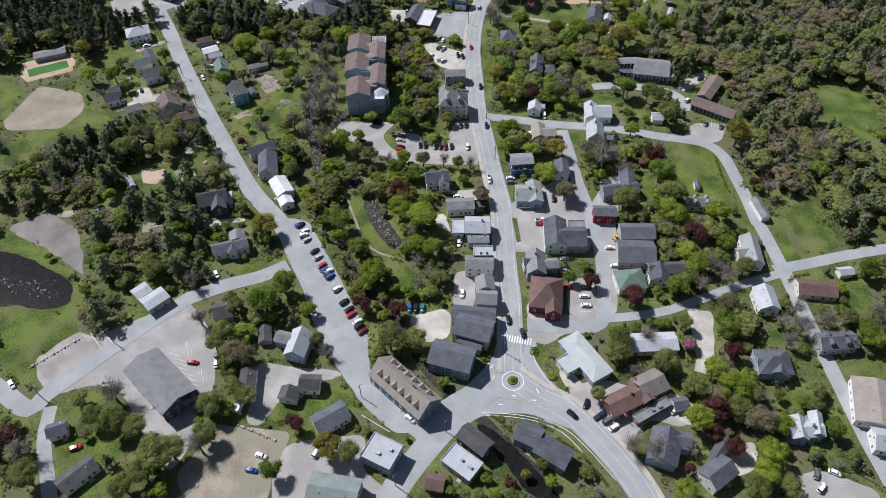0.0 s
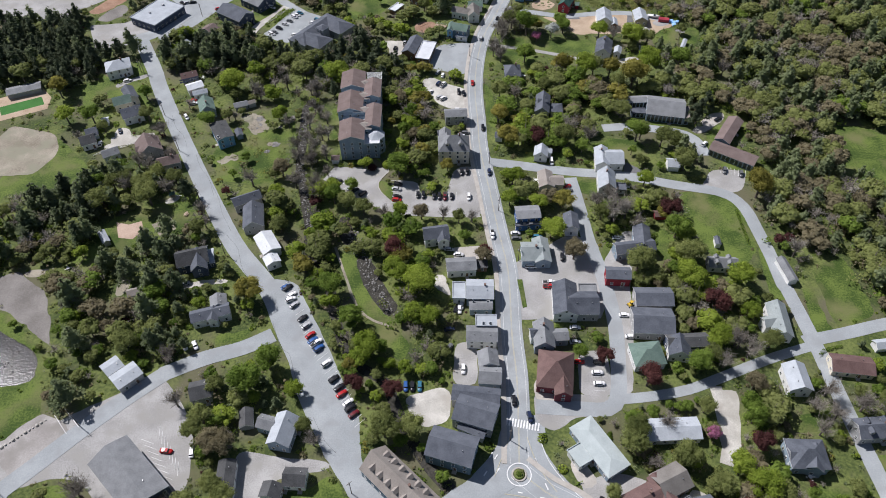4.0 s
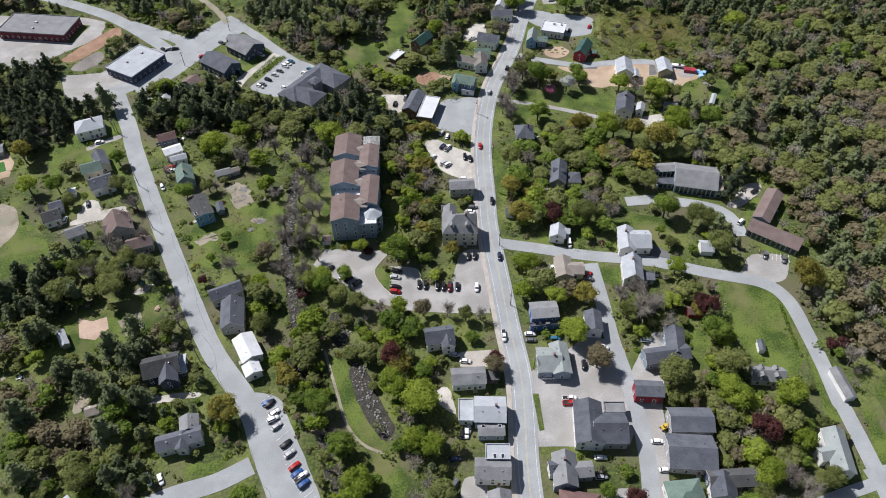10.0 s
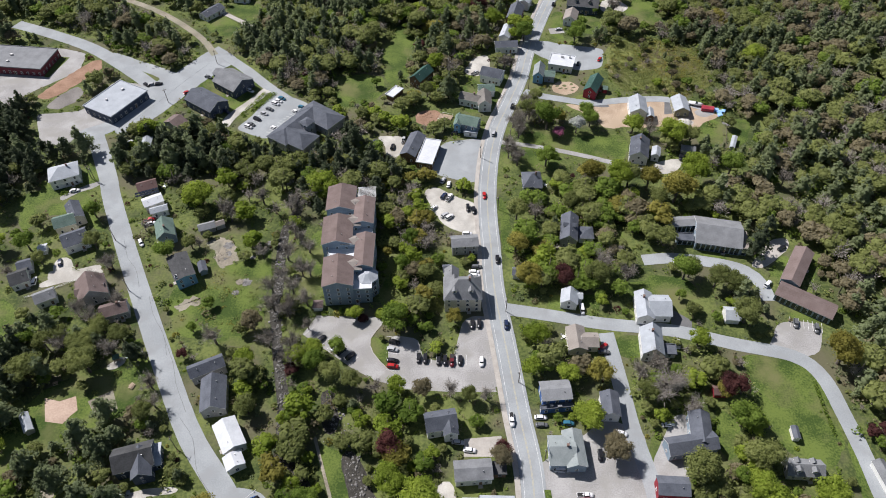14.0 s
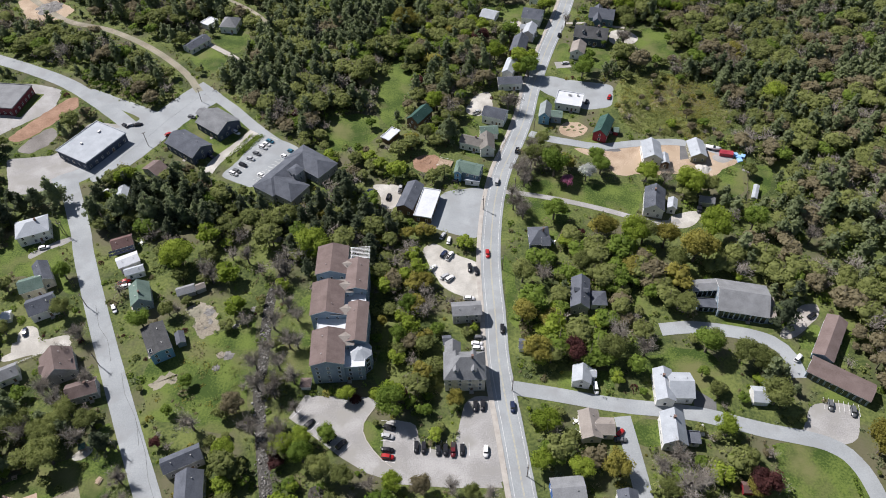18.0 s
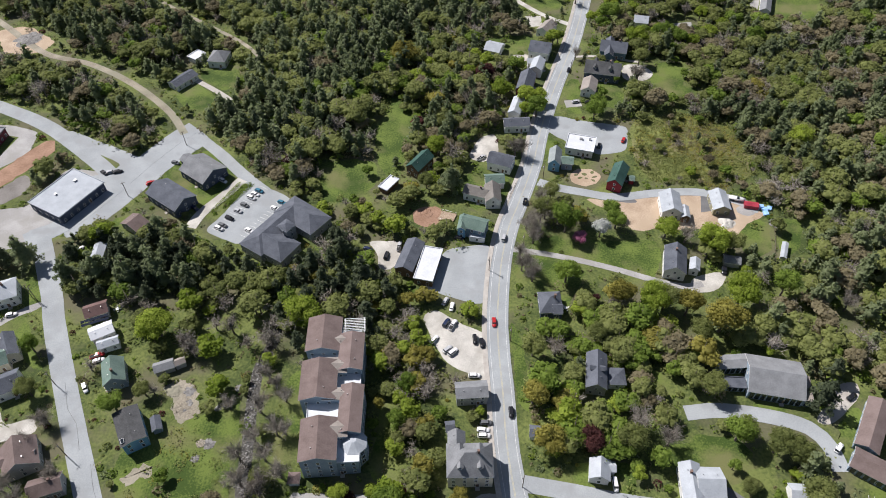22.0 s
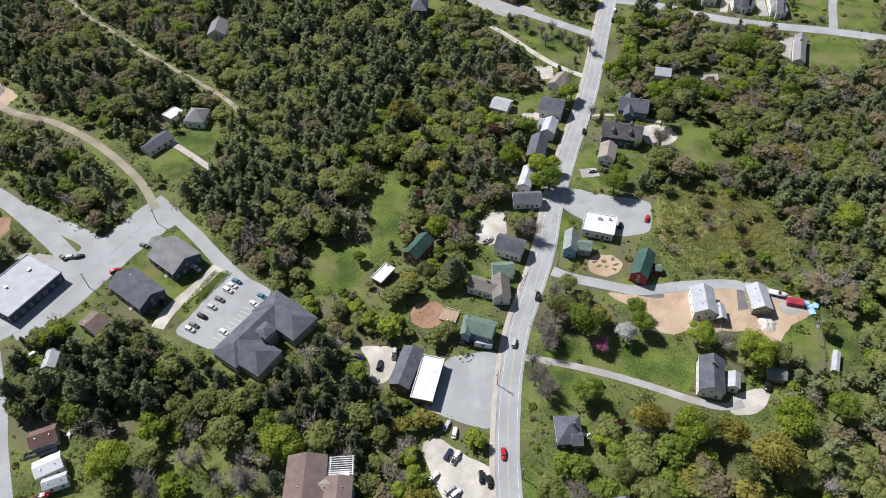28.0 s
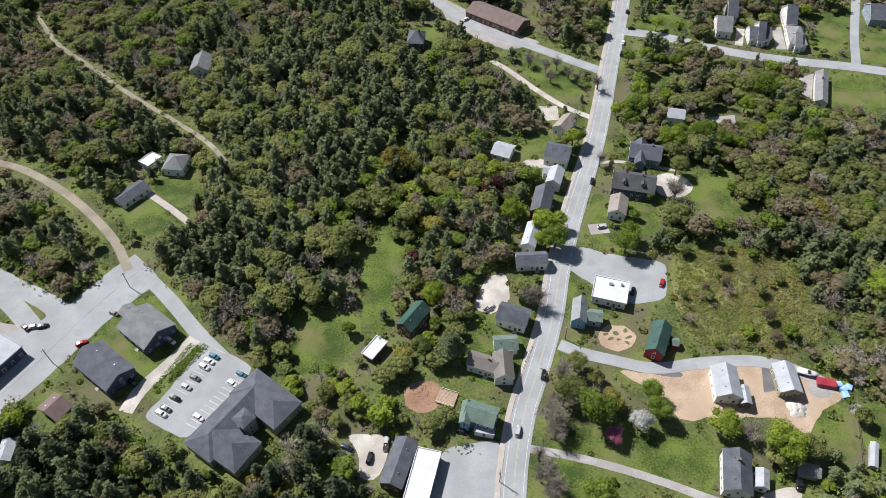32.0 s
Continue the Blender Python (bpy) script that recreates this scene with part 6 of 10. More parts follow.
patch('lawn', 'lawn', [(-46.1, 247.9), (-38.9, 245.0), (-35.1, 230.5), (-30.5, 221.0), (-25.3, 213.0), (-20.5, 209.4), (-23.3, 206.8), (-28.5, 209.7), (-33.5, 215.1), (-37.5, 222.8), (-40.5, 231.4)], z=0.016, label='bright green grass bank between a footpath and a pond', category='lawn')
patch('lawn', 'lawn', [(-31.0, 210.2), (-20.3, 206.3), (-13.5, 199.4), (-13.3, 191.0), (-17.6, 189.4), (-21.4, 193.3), (-26.2, 200.4)], z=0.019, label='bright green grass slope below a footpath', category='lawn')

# buildings round the junction
house('white metal-roofed garage with white-framed windows', [(-119.7, 182.3, 44.6, 10.3, 7.9, 4.0, 'gable', 15, 'wall_grey', 'roof_light'), (-126.3, 186.5, 45.8, 7.0, 6.8, 4.0, 'gable', 15, 'wall_grey', 'roof_light')], name='garage', category='garage', stack=False)
house('large navy hall with a grey shingle roof on an asphalt lot', [(-106.4, 141.6, -43.7, 27.1, 15.0, 6.5, 'gable', 20, 'wall_navy', 'roof_grey')], name='hall', category='hall', stack=False)
house('small grey house with a hipped roof', [(-139.8, 123.9, 20.8, 7.0, 6.2, 3.2, 'gable', 32, 'wall_white', 'roof_slate')])
house('low dark-roofed house with white trim', [(-127.0, 106.8, 47.2, 13.5, 7.2, 3.2, 'gable', 25, 'wall_white', 'roof_dark')])
house('pale blue house with several grey gables', [(-56.9, 158.2, 78.5, 12.3, 8.6, 5.0, 'gable', 38, 'wall_bluegrey', 'roof_light'), (-63.3, 161.7, -17.0, 6.7, 5.7, 4.2, 'gable', 32, 'wall_bluegrey', 'roof_grey')])
house('small dark garden shed standing in a yard', [(-71.5, 164.5, -79.6, 7.8, 5.3, 2.5, 'gable', 32, 'wall_grey', 'roof_dark')], name='shed', category='shed', windows=False)
house('long dark-roofed barn beside a gravel yard', [(-74.2, 141.4, -86.2, 13.0, 6.4, 3.8, 'gable', 25, 'wall_white', 'roof_dark')], name='barn', category='barn', stack=False)
house('small white gabled house on a lawn', [(-58.1, 136.8, 79.9, 5.6, 7.3, 3.6, 'gable', 32, 'wall_white', 'roof_dark')])
house('white house with a dark roof on a lawn', [(-50.6, 141.4, -3.7, 8.1, 7.1, 3.6, 'gable', 32, 'wall_white', 'roof_dark')])
house('grey-roofed house at the street corner', [(-41.6, 126.8, 32.1, 13.2, 8.2, 4.0, 'gable', 25, 'wall_white', 'roof_slate')])
house('flat-roofed grey shop with white-framed windows', [(-22.2, 112.3, -27.4, 11.7, 10.1, 6.0, 'flat', 32, 'wall_bluegrey', 'roof_light')], name='shop', category='shop')
house('building with a ribbed green metal roof', [(-37.6, 98.1, -10.1, 17.4, 11.6, 6.0, 'gable', 22, 'wall_grey', 'roof_ribbed')], name='warehouse', category='building', stack=False)
house('long brown-roofed inn with rows of dormers', [(-15.0, 137.8, -44.8, 27.1, 12.1, 5.5, 'gable', 42, 'wall_teal', 'roof_taupe')], name='inn', category='inn', dormers=6)
house('slate-roofed blue clapboard shop by the canal', [(2.9, 150.5, -17.8, 16.9, 11.8, 6.5, 'gable', 28, 'wall_teal', 'roof_slate')], name='shop', category='shop')
house('joined slate-roofed shops on the main street', [(11.6, 163.6, -18.8, 15.2, 10.9, 6.5, 'gable', 26, 'wall_grey', 'roof_slate'), (12.0, 171.2, -7.7, 17.8, 6.8, 5.6, 'gable', 20, 'wall_grey', 'roof_slate'), (10.0, 158.0, -25.5, 10.4, 3.6, 4.0, 'gable', 25, 'wall_grey', 'roof_slate')], name='shop', category='shop')
house('pale blue shop with grey shingle roofs', [(17.6, 179.5, -5.3, 8.7, 7.6, 5.0, 'gable', 32, 'wall_bluegrey', 'roof_grey'), (17.3, 187.2, -86.4, 7.3, 8.0, 4.6, 'gable', 32, 'wall_white', 'roof_grey')], name='shop', category='shop')
house('white two-storey shop with a grey roof and a porch', [(15.4, 198.1, -2.9, 12.4, 7.7, 5.5, 'gable', 20, 'wall_white', 'roof_grey'), (17.3, 203.7, -1.0, 8.5, 5.6, 6.5, 'flat', 32, 'wall_white', 'roof_light')], name='shop', category='shop')
house('pale grey shop with a low shingle roof', [(15.6, 220.4, -2.1, 11.5, 10.5, 5.5, 'gable', 22, 'wall_bluegrey', 'roof_light'), (7.0, 221.1, -1.5, 5.5, 8.8, 4.0, 'flat', 32, 'wall_white', 'roof_light'), (15.7, 213.3, 0.6, 9.7, 5.1, 4.2, 'gable', 18, 'wall_bluegrey', 'roof_grey')], name='shop', category='shop')
house('grey-roofed white house with a dark side porch', [(8.3, 234.9, 3.6, 13.0, 7.6, 4.6, 'gable', 22, 'wall_white', 'roof_grey'), (17.3, 236.2, 0.1, 4.9, 4.9, 3.0, 'flat', 32, 'wall_wood', 'roof_dark')], stack=False)
house('brown-roofed restaurant with a front gable', [(42.4, 182.0, -9.0, 13.7, 16.8, 4.5, 'hip', 34, 'wall_maroon', 'roof_red'), (44.5, 176.6, 85.5, 12.5, 6.8, 4.8, 'gable', 38, 'wall_maroon', 'roof_red')], name='restaurant', category='restaurant')
house('white house with grey cross gables', [(39.6, 197.6, 87.9, 12.1, 8.3, 5.0, 'gable', 40, 'wall_bluegrey', 'roof_grey'), (46.0, 198.1, 3.4, 6.7, 5.9, 4.2, 'gable', 28, 'wall_bluegrey', 'roof_grey'), (37.0, 198.7, 5.5, 5.8, 4.6, 5.0, 'gable', 36, 'wall_white', 'roof_slate')])
house('dark-roofed house with two wings', [(50.0, 214.9, 86.2, 16.7, 10.2, 5.4, 'gable', 30, 'wall_white', 'roof_slate'), (57.1, 212.9, -0.7, 12.2, 11.9, 5.0, 'gable', 30, 'wall_grey', 'roof_slate'), (60.5, 221.7, -0.8, 7.5, 4.3, 3.6, 'flat', 30, 'wall_grey', 'roof_grey')])
house('long grey building with a dark shingle roof', [(83.5, 203.8, -4.3, 16.4, 12.9, 4.8, 'gable', 25, 'wall_grey', 'roof_slate')], name='workshop', category='building')
house('long grey building with a dark shingle roof', [(86.3, 215.8, -1.5, 15.5, 9.7, 4.8, 'gable', 25, 'wall_grey', 'roof_slate')], name='workshop', category='building', stack=False)
house('white house with a pale green hipped roof', [(78.4, 188.7, 5.3, 12.4, 10.7, 4.2, 'hip', 30, 'wall_white', 'roof_green')])
house('dark house with a cross gable', [(94.9, 194.3, 2.5, 16.3, 6.6, 4.6, 'gable', 32, 'wall_navy', 'roof_dark'), (91.1, 191.4, 83.5, 8.8, 8.8, 4.6, 'gable', 36, 'wall_white', 'roof_slate')])
house('pale hip-roofed visitor centre with a flat front canopy', [(54.1, 151.1, -60.0, 21.8, 9.8, 4.0, 'hip', 13, 'wall_bluegrey', 'roof_pale'), (47.8, 148.5, -60.4, 7.5, 7.9, 3.7, 'flat', 32, 'trim_white', 'roof_pale')], name='visitor_centre', category='building')
house('red-brown roofed restaurant with a terrace', [(65.7, 131.9, 25.8, 14.8, 8.8, 4.0, 'gable', 24, 'wall_wood', 'roof_red'), (76.1, 138.0, 25.1, 11.4, 10.1, 4.6, 'gable', 28, 'wall_wood', 'roof_driftwood'), (72.5, 135.5, -64.0, 10.5, 5.2, 4.4, 'gable', 30, 'wall_wood', 'roof_red'), (75.2, 128.1, 28.9, 15.9, 3.7, 3.0, 'flat', 32, 'wall_wood', 'roof_grey')], name='restaurant', category='restaurant')
# white walls; the blue of their shaded faces is put into the wall colour
house('white house with a grey hipped roof, its shaded walls coloured blue-grey', [(124.7, 146.7, -3.0, 13.3, 11.1, 4.8, 'hip', 34, 'wall_bluegrey', 'roof_slate'), (126.4, 145.2, 71.7, 9.5, 6.7, 4.8, 'gable', 36, 'wall_bluegrey', 'roof_slate'), (120.6, 146.5, -6.5, 4.9, 5.4, 4.8, 'gable', 34, 'wall_white', 'roof_slate')])
house('grey house with a long dormer', [(152.4, 156.4, 4.0, 14.9, 8.3, 4.4, 'gable', 32, 'wall_grey', 'roof_slate')], dormers=2)
house('white house with a pale roof', [(131.6, 177.0, 88.5, 11.7, 8.7, 5.0, 'gable', 32, 'wall_white', 'roof_light')])
house('low house with a dark red roof', [(155.0, 183.3, -8.8, 15.8, 8.6, 3.2, 'gable', 24, 'wall_cream', 'roof_red')])
house('white house with a grey-green roof by the lane', [(133.6, 203.4, 84.5, 16.3, 8.0, 4.8, 'gable', 36, 'wall_white', 'roof_sage'), (130.3, 202.7, 8.5, 7.4, 5.3, 4.8, 'gable', 34, 'wall_white', 'roof_sage')])
house('long low building with a brown-grey roof', [(157.0, 129.1, 73.0, 19.3, 16.4, 4.0, 'gable', 14, 'wall_white', 'roof_taupe')], name='workshop', category='building', stack=False)
house('house with several pale blue metal gables', [(127.2, 118.8, 1.8, 12.5, 6.4, 4.4, 'gable', 30, 'wall_bluegrey', 'roof_light'), (125.0, 119.3, 81.9, 9.2, 5.5, 4.6, 'gable', 38, 'wall_bluegrey', 'roof_light'), (131.7, 120.7, 79.0, 9.5, 4.9, 4.6, 'gable', 38, 'wall_bluegrey', 'roof_light')])
house('large dark-roofed house with a lower wing', [(92.0, 103.4, 32.9, 11.3, 8.8, 5.0, 'gable', 30, 'wall_white', 'roof_slate'), (95.5, 112.0, 48.0, 9.6, 4.7, 4.4, 'gable', 30, 'wall_grey', 'roof_dark')])
house('grey house with stepped gables', [(76.1, 112.9, 68.1, 12.9, 10.6, 5.0, 'gable', 32, 'wall_bluegrey', 'roof_slate'), (79.9, 115.7, -10.6, 11.9, 6.7, 4.6, 'gable', 32, 'wall_bluegrey', 'roof_slate')])
house('small house with a pale metal roof', [(81.4, 157.4, 1.7, 19.0, 8.8, 3.6, 'gable', 20, 'wall_white', 'roof_light')])
house('black-roofed shop over the canal', [(10.3, 116.5, -41.4, 12.2, 7.2, 5.0, 'gable', 32, 'wall_navy', 'roof_dark')], name='shop', category='shop')
house('flat pale-roofed shop with white-framed windows', [(5.4, 108.6, -38.9, 12.5, 8.4, 4.4, 'flat', 32, 'wall_grey', 'roof_light')], name='shop', category='shop')
house('slate-roofed row of shops above the canal', [(29.5, 118.3, -28.2, 9.0, 8.6, 5.0, 'gable', 32, 'wall_teal', 'roof_slate'), (37.3, 111.6, -35.1, 12.7, 8.6, 5.0, 'gable', 32, 'wall_teal', 'roof_slate')], name='shop', category='shop')
house('small red-brown roofed shed standing in a yard', [(-3.8, 102.0, -12.1, 6.6, 6.2, 3.0, 'gable', 32, 'wall_wood', 'roof_red')], name='shed', category='shed', windows=False)
house('grey gabled house with porch at the lane', [(154.8, 114.3, -11.7, 10.5, 9.1, 4.0, 'gable', 32, 'wall_white', 'roof_light')])
house('grey garden shed standing in a yard', [(86.1, 130.9, 10.8, 6.0, 5.2, 2.6, 'gable', 32, 'wall_white', 'roof_slate')], name='shed', category='shed', windows=False)
house('small white shed by the lane', [(170.9, 192.7, 6.4, 6.4, 4.7, 2.6, 'gable', 32, 'wall_white', 'roof_light')], name='shed', category='shed', windows=False)

# buildings along the side street
house('long grey changing shed beside the court', [(-230.8, 369.3, 21.5, 18.1, 7.5, 3.0, 'gable', 15, 'wall_grey', 'roof_grey')], name='shed', category='shed', windows=False)
house('slate-roofed house among pines with cross gables', [(-93.7, 210.8, 17.1, 15.8, 6.3, 4.6, 'gable', 30, 'wall_white', 'roof_slate'), (-91.7, 216.9, 104.8, 6.3, 6.9, 4.4, 'gable', 28, 'wall_white', 'roof_grey'), (-92.3, 209.9, 93.8, 6.8, 4.4, 4.6, 'gable', 36, 'wall_white', 'roof_slate')])
house('dark blue-black house with a lighter front gable', [(-107.5, 240.7, 15.9, 13.7, 9.8, 5.2, 'gable', 36, 'wall_navy', 'roof_dark'), (-104.3, 238.4, 104.5, 11.0, 7.1, 5.0, 'gable', 42, 'wall_navy', 'roof_slate'), (-100.3, 242.4, 14.7, 2.9, 8.7, 3.6, 'gable', 18, 'wall_navy', 'roof_light')])
house('dark shingled cottage with white-framed windows', [(-90.1, 175.6, 14.6, 7.8, 8.4, 4.0, 'gable', 32, 'wall_grey', 'roof_dark')])
house('long white metal-roofed barn beside the street', [(-76.6, 248.9, -60.3, 12.5, 8.5, 4.6, 'gable', 22, 'wall_white', 'roof_white'), (-73.3, 239.5, -62.1, 5.7, 6.7, 4.0, 'gable', 22, 'wall_white', 'roof_white')], name='barn', category='barn', stack=False)
house('slate-roofed house beside the street', [(-90.5, 276.8, 25.7, 13.5, 6.4, 5.0, 'gable', 36, 'wall_grey', 'roof_slate')])
house('grey house with a front gable', [(-85.4, 265.0, -80.5, 14.3, 9.5, 5.0, 'gable', 36, 'wall_grey', 'roof_slate')])
house('bright blue house with a dark roof and skylight', [(-111.6, 325.7, -61.8, 14.7, 8.9, 6.2, 'gable', 12, 'wall_blue', 'roof_dark')], stack=False)
house('small blue-grey shed standing in a yard', [(-104.0, 328.3, -67.1, 6.0, 3.7, 2.6, 'gable', 32, 'wall_bluegrey', 'roof_slate')], name='shed', category='shed', windows=False)
house('pale green-roofed gabled house with white-framed windows', [(-124.5, 348.6, -69.6, 11.0, 8.3, 5.0, 'gable', 38, 'wall_bluegrey', 'roof_green')])
house('house with a white metal roof and solar panels', [(-135.4, 368.0, 29.4, 9.2, 6.7, 4.2, 'gable', 22, 'wall_white', 'roof_white'), (-131.3, 362.6, 21.8, 8.1, 4.4, 3.6, 'gable', 32, 'wall_white', 'roof_light')])
house('brown-roofed house under tall pines', [(-141.1, 378.8, 22.9, 9.2, 7.2, 3.6, 'gable', 32, 'wall_grey', 'roof_red')])
house('weathered grey shed standing in a yard', [(-107.3, 352.2, 20.7, 7.6, 4.8, 2.8, 'gable', 32, 'wall_grey', 'roof_grey')], name='shed', category='shed', windows=False)
house('weathered grey shed standing in a yard', [(-101.9, 354.0, 27.1, 4.5, 3.4, 2.8, 'gable', 32, 'wall_grey', 'roof_taupe')], name='shed', category='shed', windows=False)
house('white two-storey house with a pale hipped roof', [(-183.0, 387.0, 22.4, 14.0, 11.2, 5.6, 'hip', 28, 'wall_white', 'roof_light')])
house('green-grey roofed house with a slate back wing', [(-171.5, 355.0, 23.0, 9.6, 8.3, 4.6, 'gable', 32, 'wall_cream', 'roof_green'), (-169.1, 361.1, 121.8, 12.2, 6.6, 4.6, 'gable', 34, 'wall_cream', 'roof_slate')])
house('grey-roofed white house with white-framed windows', [(-163.4, 344.4, 27.4, 10.7, 9.6, 4.6, 'gable', 32, 'wall_white', 'roof_slate')])
house('grey-brown house with many gables', [(-146.5, 315.5, -63.3, 11.8, 12.0, 4.8, 'gable', 38, 'wall_grey', 'roof_brown'), (-146.8, 314.8, 16.6, 11.7, 4.9, 4.8, 'gable', 32, 'wall_grey', 'roof_brown')])
house('small house with a brown roof', [(-134.1, 305.0, 19.7, 11.0, 7.2, 4.4, 'gable', 32, 'wall_grey', 'roof_brown')])
house('dark cottage behind trees with white-framed windows', [(-179.8, 322.8, 26.1, 7.6, 8.5, 3.8, 'gable', 32, 'wall_white', 'roof_dark')])
house('pale cottage with a grey roof', [(-165.2, 312.6, 28.4, 8.4, 6.7, 3.8, 'gable', 32, 'wall_white', 'roof_grey')])
house('pale metal garden shed standing in a yard', [(-151.3, 255.6, -55.7, 8.6, 3.4, 2.6, 'gable', 32, 'wall_grey', 'roof_light')], name='shed', category='shed', windows=False)
house('cottage with a taupe roof under pines', [(-127.1, 223.5, 19.3, 8.1, 4.5, 3.4, 'gable', 32, 'wall_white', 'roof_taupe')])
house('red-roofed garage standing in a yard', [(-180.5, 330.1, 23.6, 6.0, 7.6, 2.8, 'gable', 32, 'wall_white', 'roof_slate')], name='garage', category='garage', windows=False)

# buildings right of the main street
house('large meeting hall with grey roof and tall windows', [(119.1, 342.8, -12.4, 19.8, 16.7, 4.6, 'gable', 24, 'wall_bluegrey', 'roof_grey'), (105.6, 349.8, 3.2, 11.5, 6.1, 4.4, 'gable', 20, 'wall_bluegrey', 'roof_grey'), (129.1, 337.9, -10.6, 3.3, 10.7, 4.2, 'flat', 32, 'wall_bluegrey', 'roof_taupe'), (104.7, 341.6, -4.9, 7.7, 4.8, 3.0, 'flat', 32, 'wall_bluegrey', 'roof_slate')], name='church_hall', category='hall', stack=False, glazed=True)
house('long L-shaped brown-roofed hall with white-framed windows', [(147.6, 323.6, 55.7, 22.2, 8.1, 3.8, 'gable', 24, 'wall_bluegrey', 'roof_brown'), (144.9, 305.6, -35.5, 22.8, 8.7, 3.8, 'gable', 24, 'wall_bluegrey', 'roof_brown')], name='hall', category='hall', stack=False, glazed=True)
house('white house with a pale grey roof', [(79.2, 303.4, 85.3, 13.4, 7.1, 4.6, 'gable', 32, 'wall_white', 'roof_light'), (85.1, 303.2, -2.2, 9.1, 10.9, 4.4, 'gable', 28, 'wall_white', 'roof_light')])
house('pale slate gabled house with white-framed windows', [(78.6, 285.6, 84.5, 12.5, 8.5, 5.2, 'gable', 42, 'wall_white', 'roof_light'), (85.3, 283.3, -6.6, 5.0, 4.9, 3.0, 'flat', 32, 'wall_white', 'roof_slate')])
house('small white house with a pale blue roof', [(50.0, 308.4, 79.5, 7.4, 7.2, 4.0, 'gable', 36, 'wall_white', 'roof_light'), (53.3, 309.5, -3.8, 4.6, 3.8, 3.6, 'gable', 30, 'wall_white', 'roof_light')])
house('low house with a tan roof and a white deck', [(50.2, 288.3, 90.8, 11.1, 7.4, 3.8, 'gable', 28, 'wall_cream', 'roof_taupe'), (55.2, 287.5, -2.5, 6.8, 6.9, 3.8, 'gable', 26, 'wall_cream', 'roof_taupe')])
house('royal blue two-storey house with a grey roof', [(39.2, 264.2, 4.4, 11.2, 8.3, 6.0, 'gable', 14, 'wall_royal', 'roof_grey'), (39.3, 259.2, 5.9, 12.1, 1.9, 3.4, 'flat', 32, 'wall_royal', 'roof_slate')], stack=False)
house('narrow grey house with a white porch', [(58.3, 259.1, 87.3, 9.8, 6.9, 4.8, 'gable', 32, 'wall_white', 'roof_slate')])
house('pale green-grey house with hipped roof', [(39.0, 241.6, -0.8, 9.4, 11.2, 4.6, 'gable', 26, 'wall_bluegrey', 'roof_sage'), (43.3, 242.2, -88.0, 13.8, 7.2, 4.6, 'gable', 28, 'wall_bluegrey', 'roof_sage')])
house('red clapboard house with a slate roof', [(74.0, 228.4, -3.9, 10.6, 6.9, 5.0, 'gable', 28, 'wall_red', 'roof_slate')])
house('slate-roofed L-shaped house with white-framed windows', [(83.8, 243.6, 8.0, 17.9, 7.0, 4.6, 'gable', 32, 'wall_bluegrey', 'roof_slate'), (88.3, 249.3, 83.6, 12.6, 7.6, 4.6, 'gable', 32, 'wall_bluegrey', 'roof_slate')])
house('white cape house with two dormers', [(119.8, 234.9, -4.4, 12.4, 6.6, 3.4, 'gable', 38, 'wall_white', 'roof_grey')], dormers=2)
house('tiny grey garden shed on a lawn', [(121.9, 248.4, 85.1, 5.0, 2.7, 2.4, 'gable', 32, 'wall_white', 'roof_slate')], name='shed', category='shed', windows=False)
house('long white shed with a grey roof', [(146.6, 231.1, -83.0, 13.2, 4.5, 2.8, 'gable', 32, 'wall_white', 'roof_grey')], name='shed', category='shed', windows=False)
house('red-roofed garden shed standing in a yard', [(100.4, 265.4, -1.7, 6.2, 4.2, 2.5, 'gable', 32, 'wall_red', 'roof_red')], name='shed', category='shed', windows=False)
house('pale shed under trees standing in a yard', [(113.7, 299.8, -5.2, 6.0, 6.8, 3.0, 'gable', 32, 'wall_white', 'roof_light')], name='shed', category='shed', windows=False)
house('dark blue-roofed white house with white-framed windows', [(-2.5, 253.1, 9.3, 11.5, 8.1, 5.2, 'gable', 36, 'wall_white', 'roof_slate'), (0.6, 251.4, -82.2, 8.4, 5.5, 5.2, 'gable', 38, 'wall_white', 'roof_slate')])
house('slate-roofed house with a conservatory', [(54.5, 346.1, 81.0, 15.4, 7.8, 5.0, 'gable', 38, 'wall_grey', 'roof_slate'), (61.8, 344.6, -2.4, 6.7, 7.4, 3.4, 'hip', 20, 'wall_white', 'roof_slate')], dormers=1)
house('dark slate-roofed cottage with a side porch', [(41.1, 378.9, 0.9, 9.3, 10.8, 4.0, 'hip', 34, 'wall_navy', 'roof_slate'), (43.6, 375.9, -0.7, 4.0, 6.2, 4.0, 'gable', 34, 'wall_navy', 'roof_slate')])
house('garden shed standing in a yard', [(0.3, 325.5, 4.7, 3.5, 4.6, 2.6, 'gable', 32, 'wall_white', 'roof_slate')], name='shed', category='shed', windows=False)
house('grey-roofed grey house by the street', [(8.2, 338.5, 3.5, 11.9, 7.1, 5.6, 'gable', 26, 'wall_grey', 'roof_grey')])
house('large cream mansion with a steep grey roof and dormers', [(6.6, 310.3, 0.1, 15.6, 12.2, 8.2, 'hip', 42, 'wall_cream', 'roof_grey'), (2.3, 315.8, 88.9, 10.0, 6.1, 8.0, 'gable', 42, 'wall_cream', 'roof_grey')], name='mansion', category='house', dormers=2)

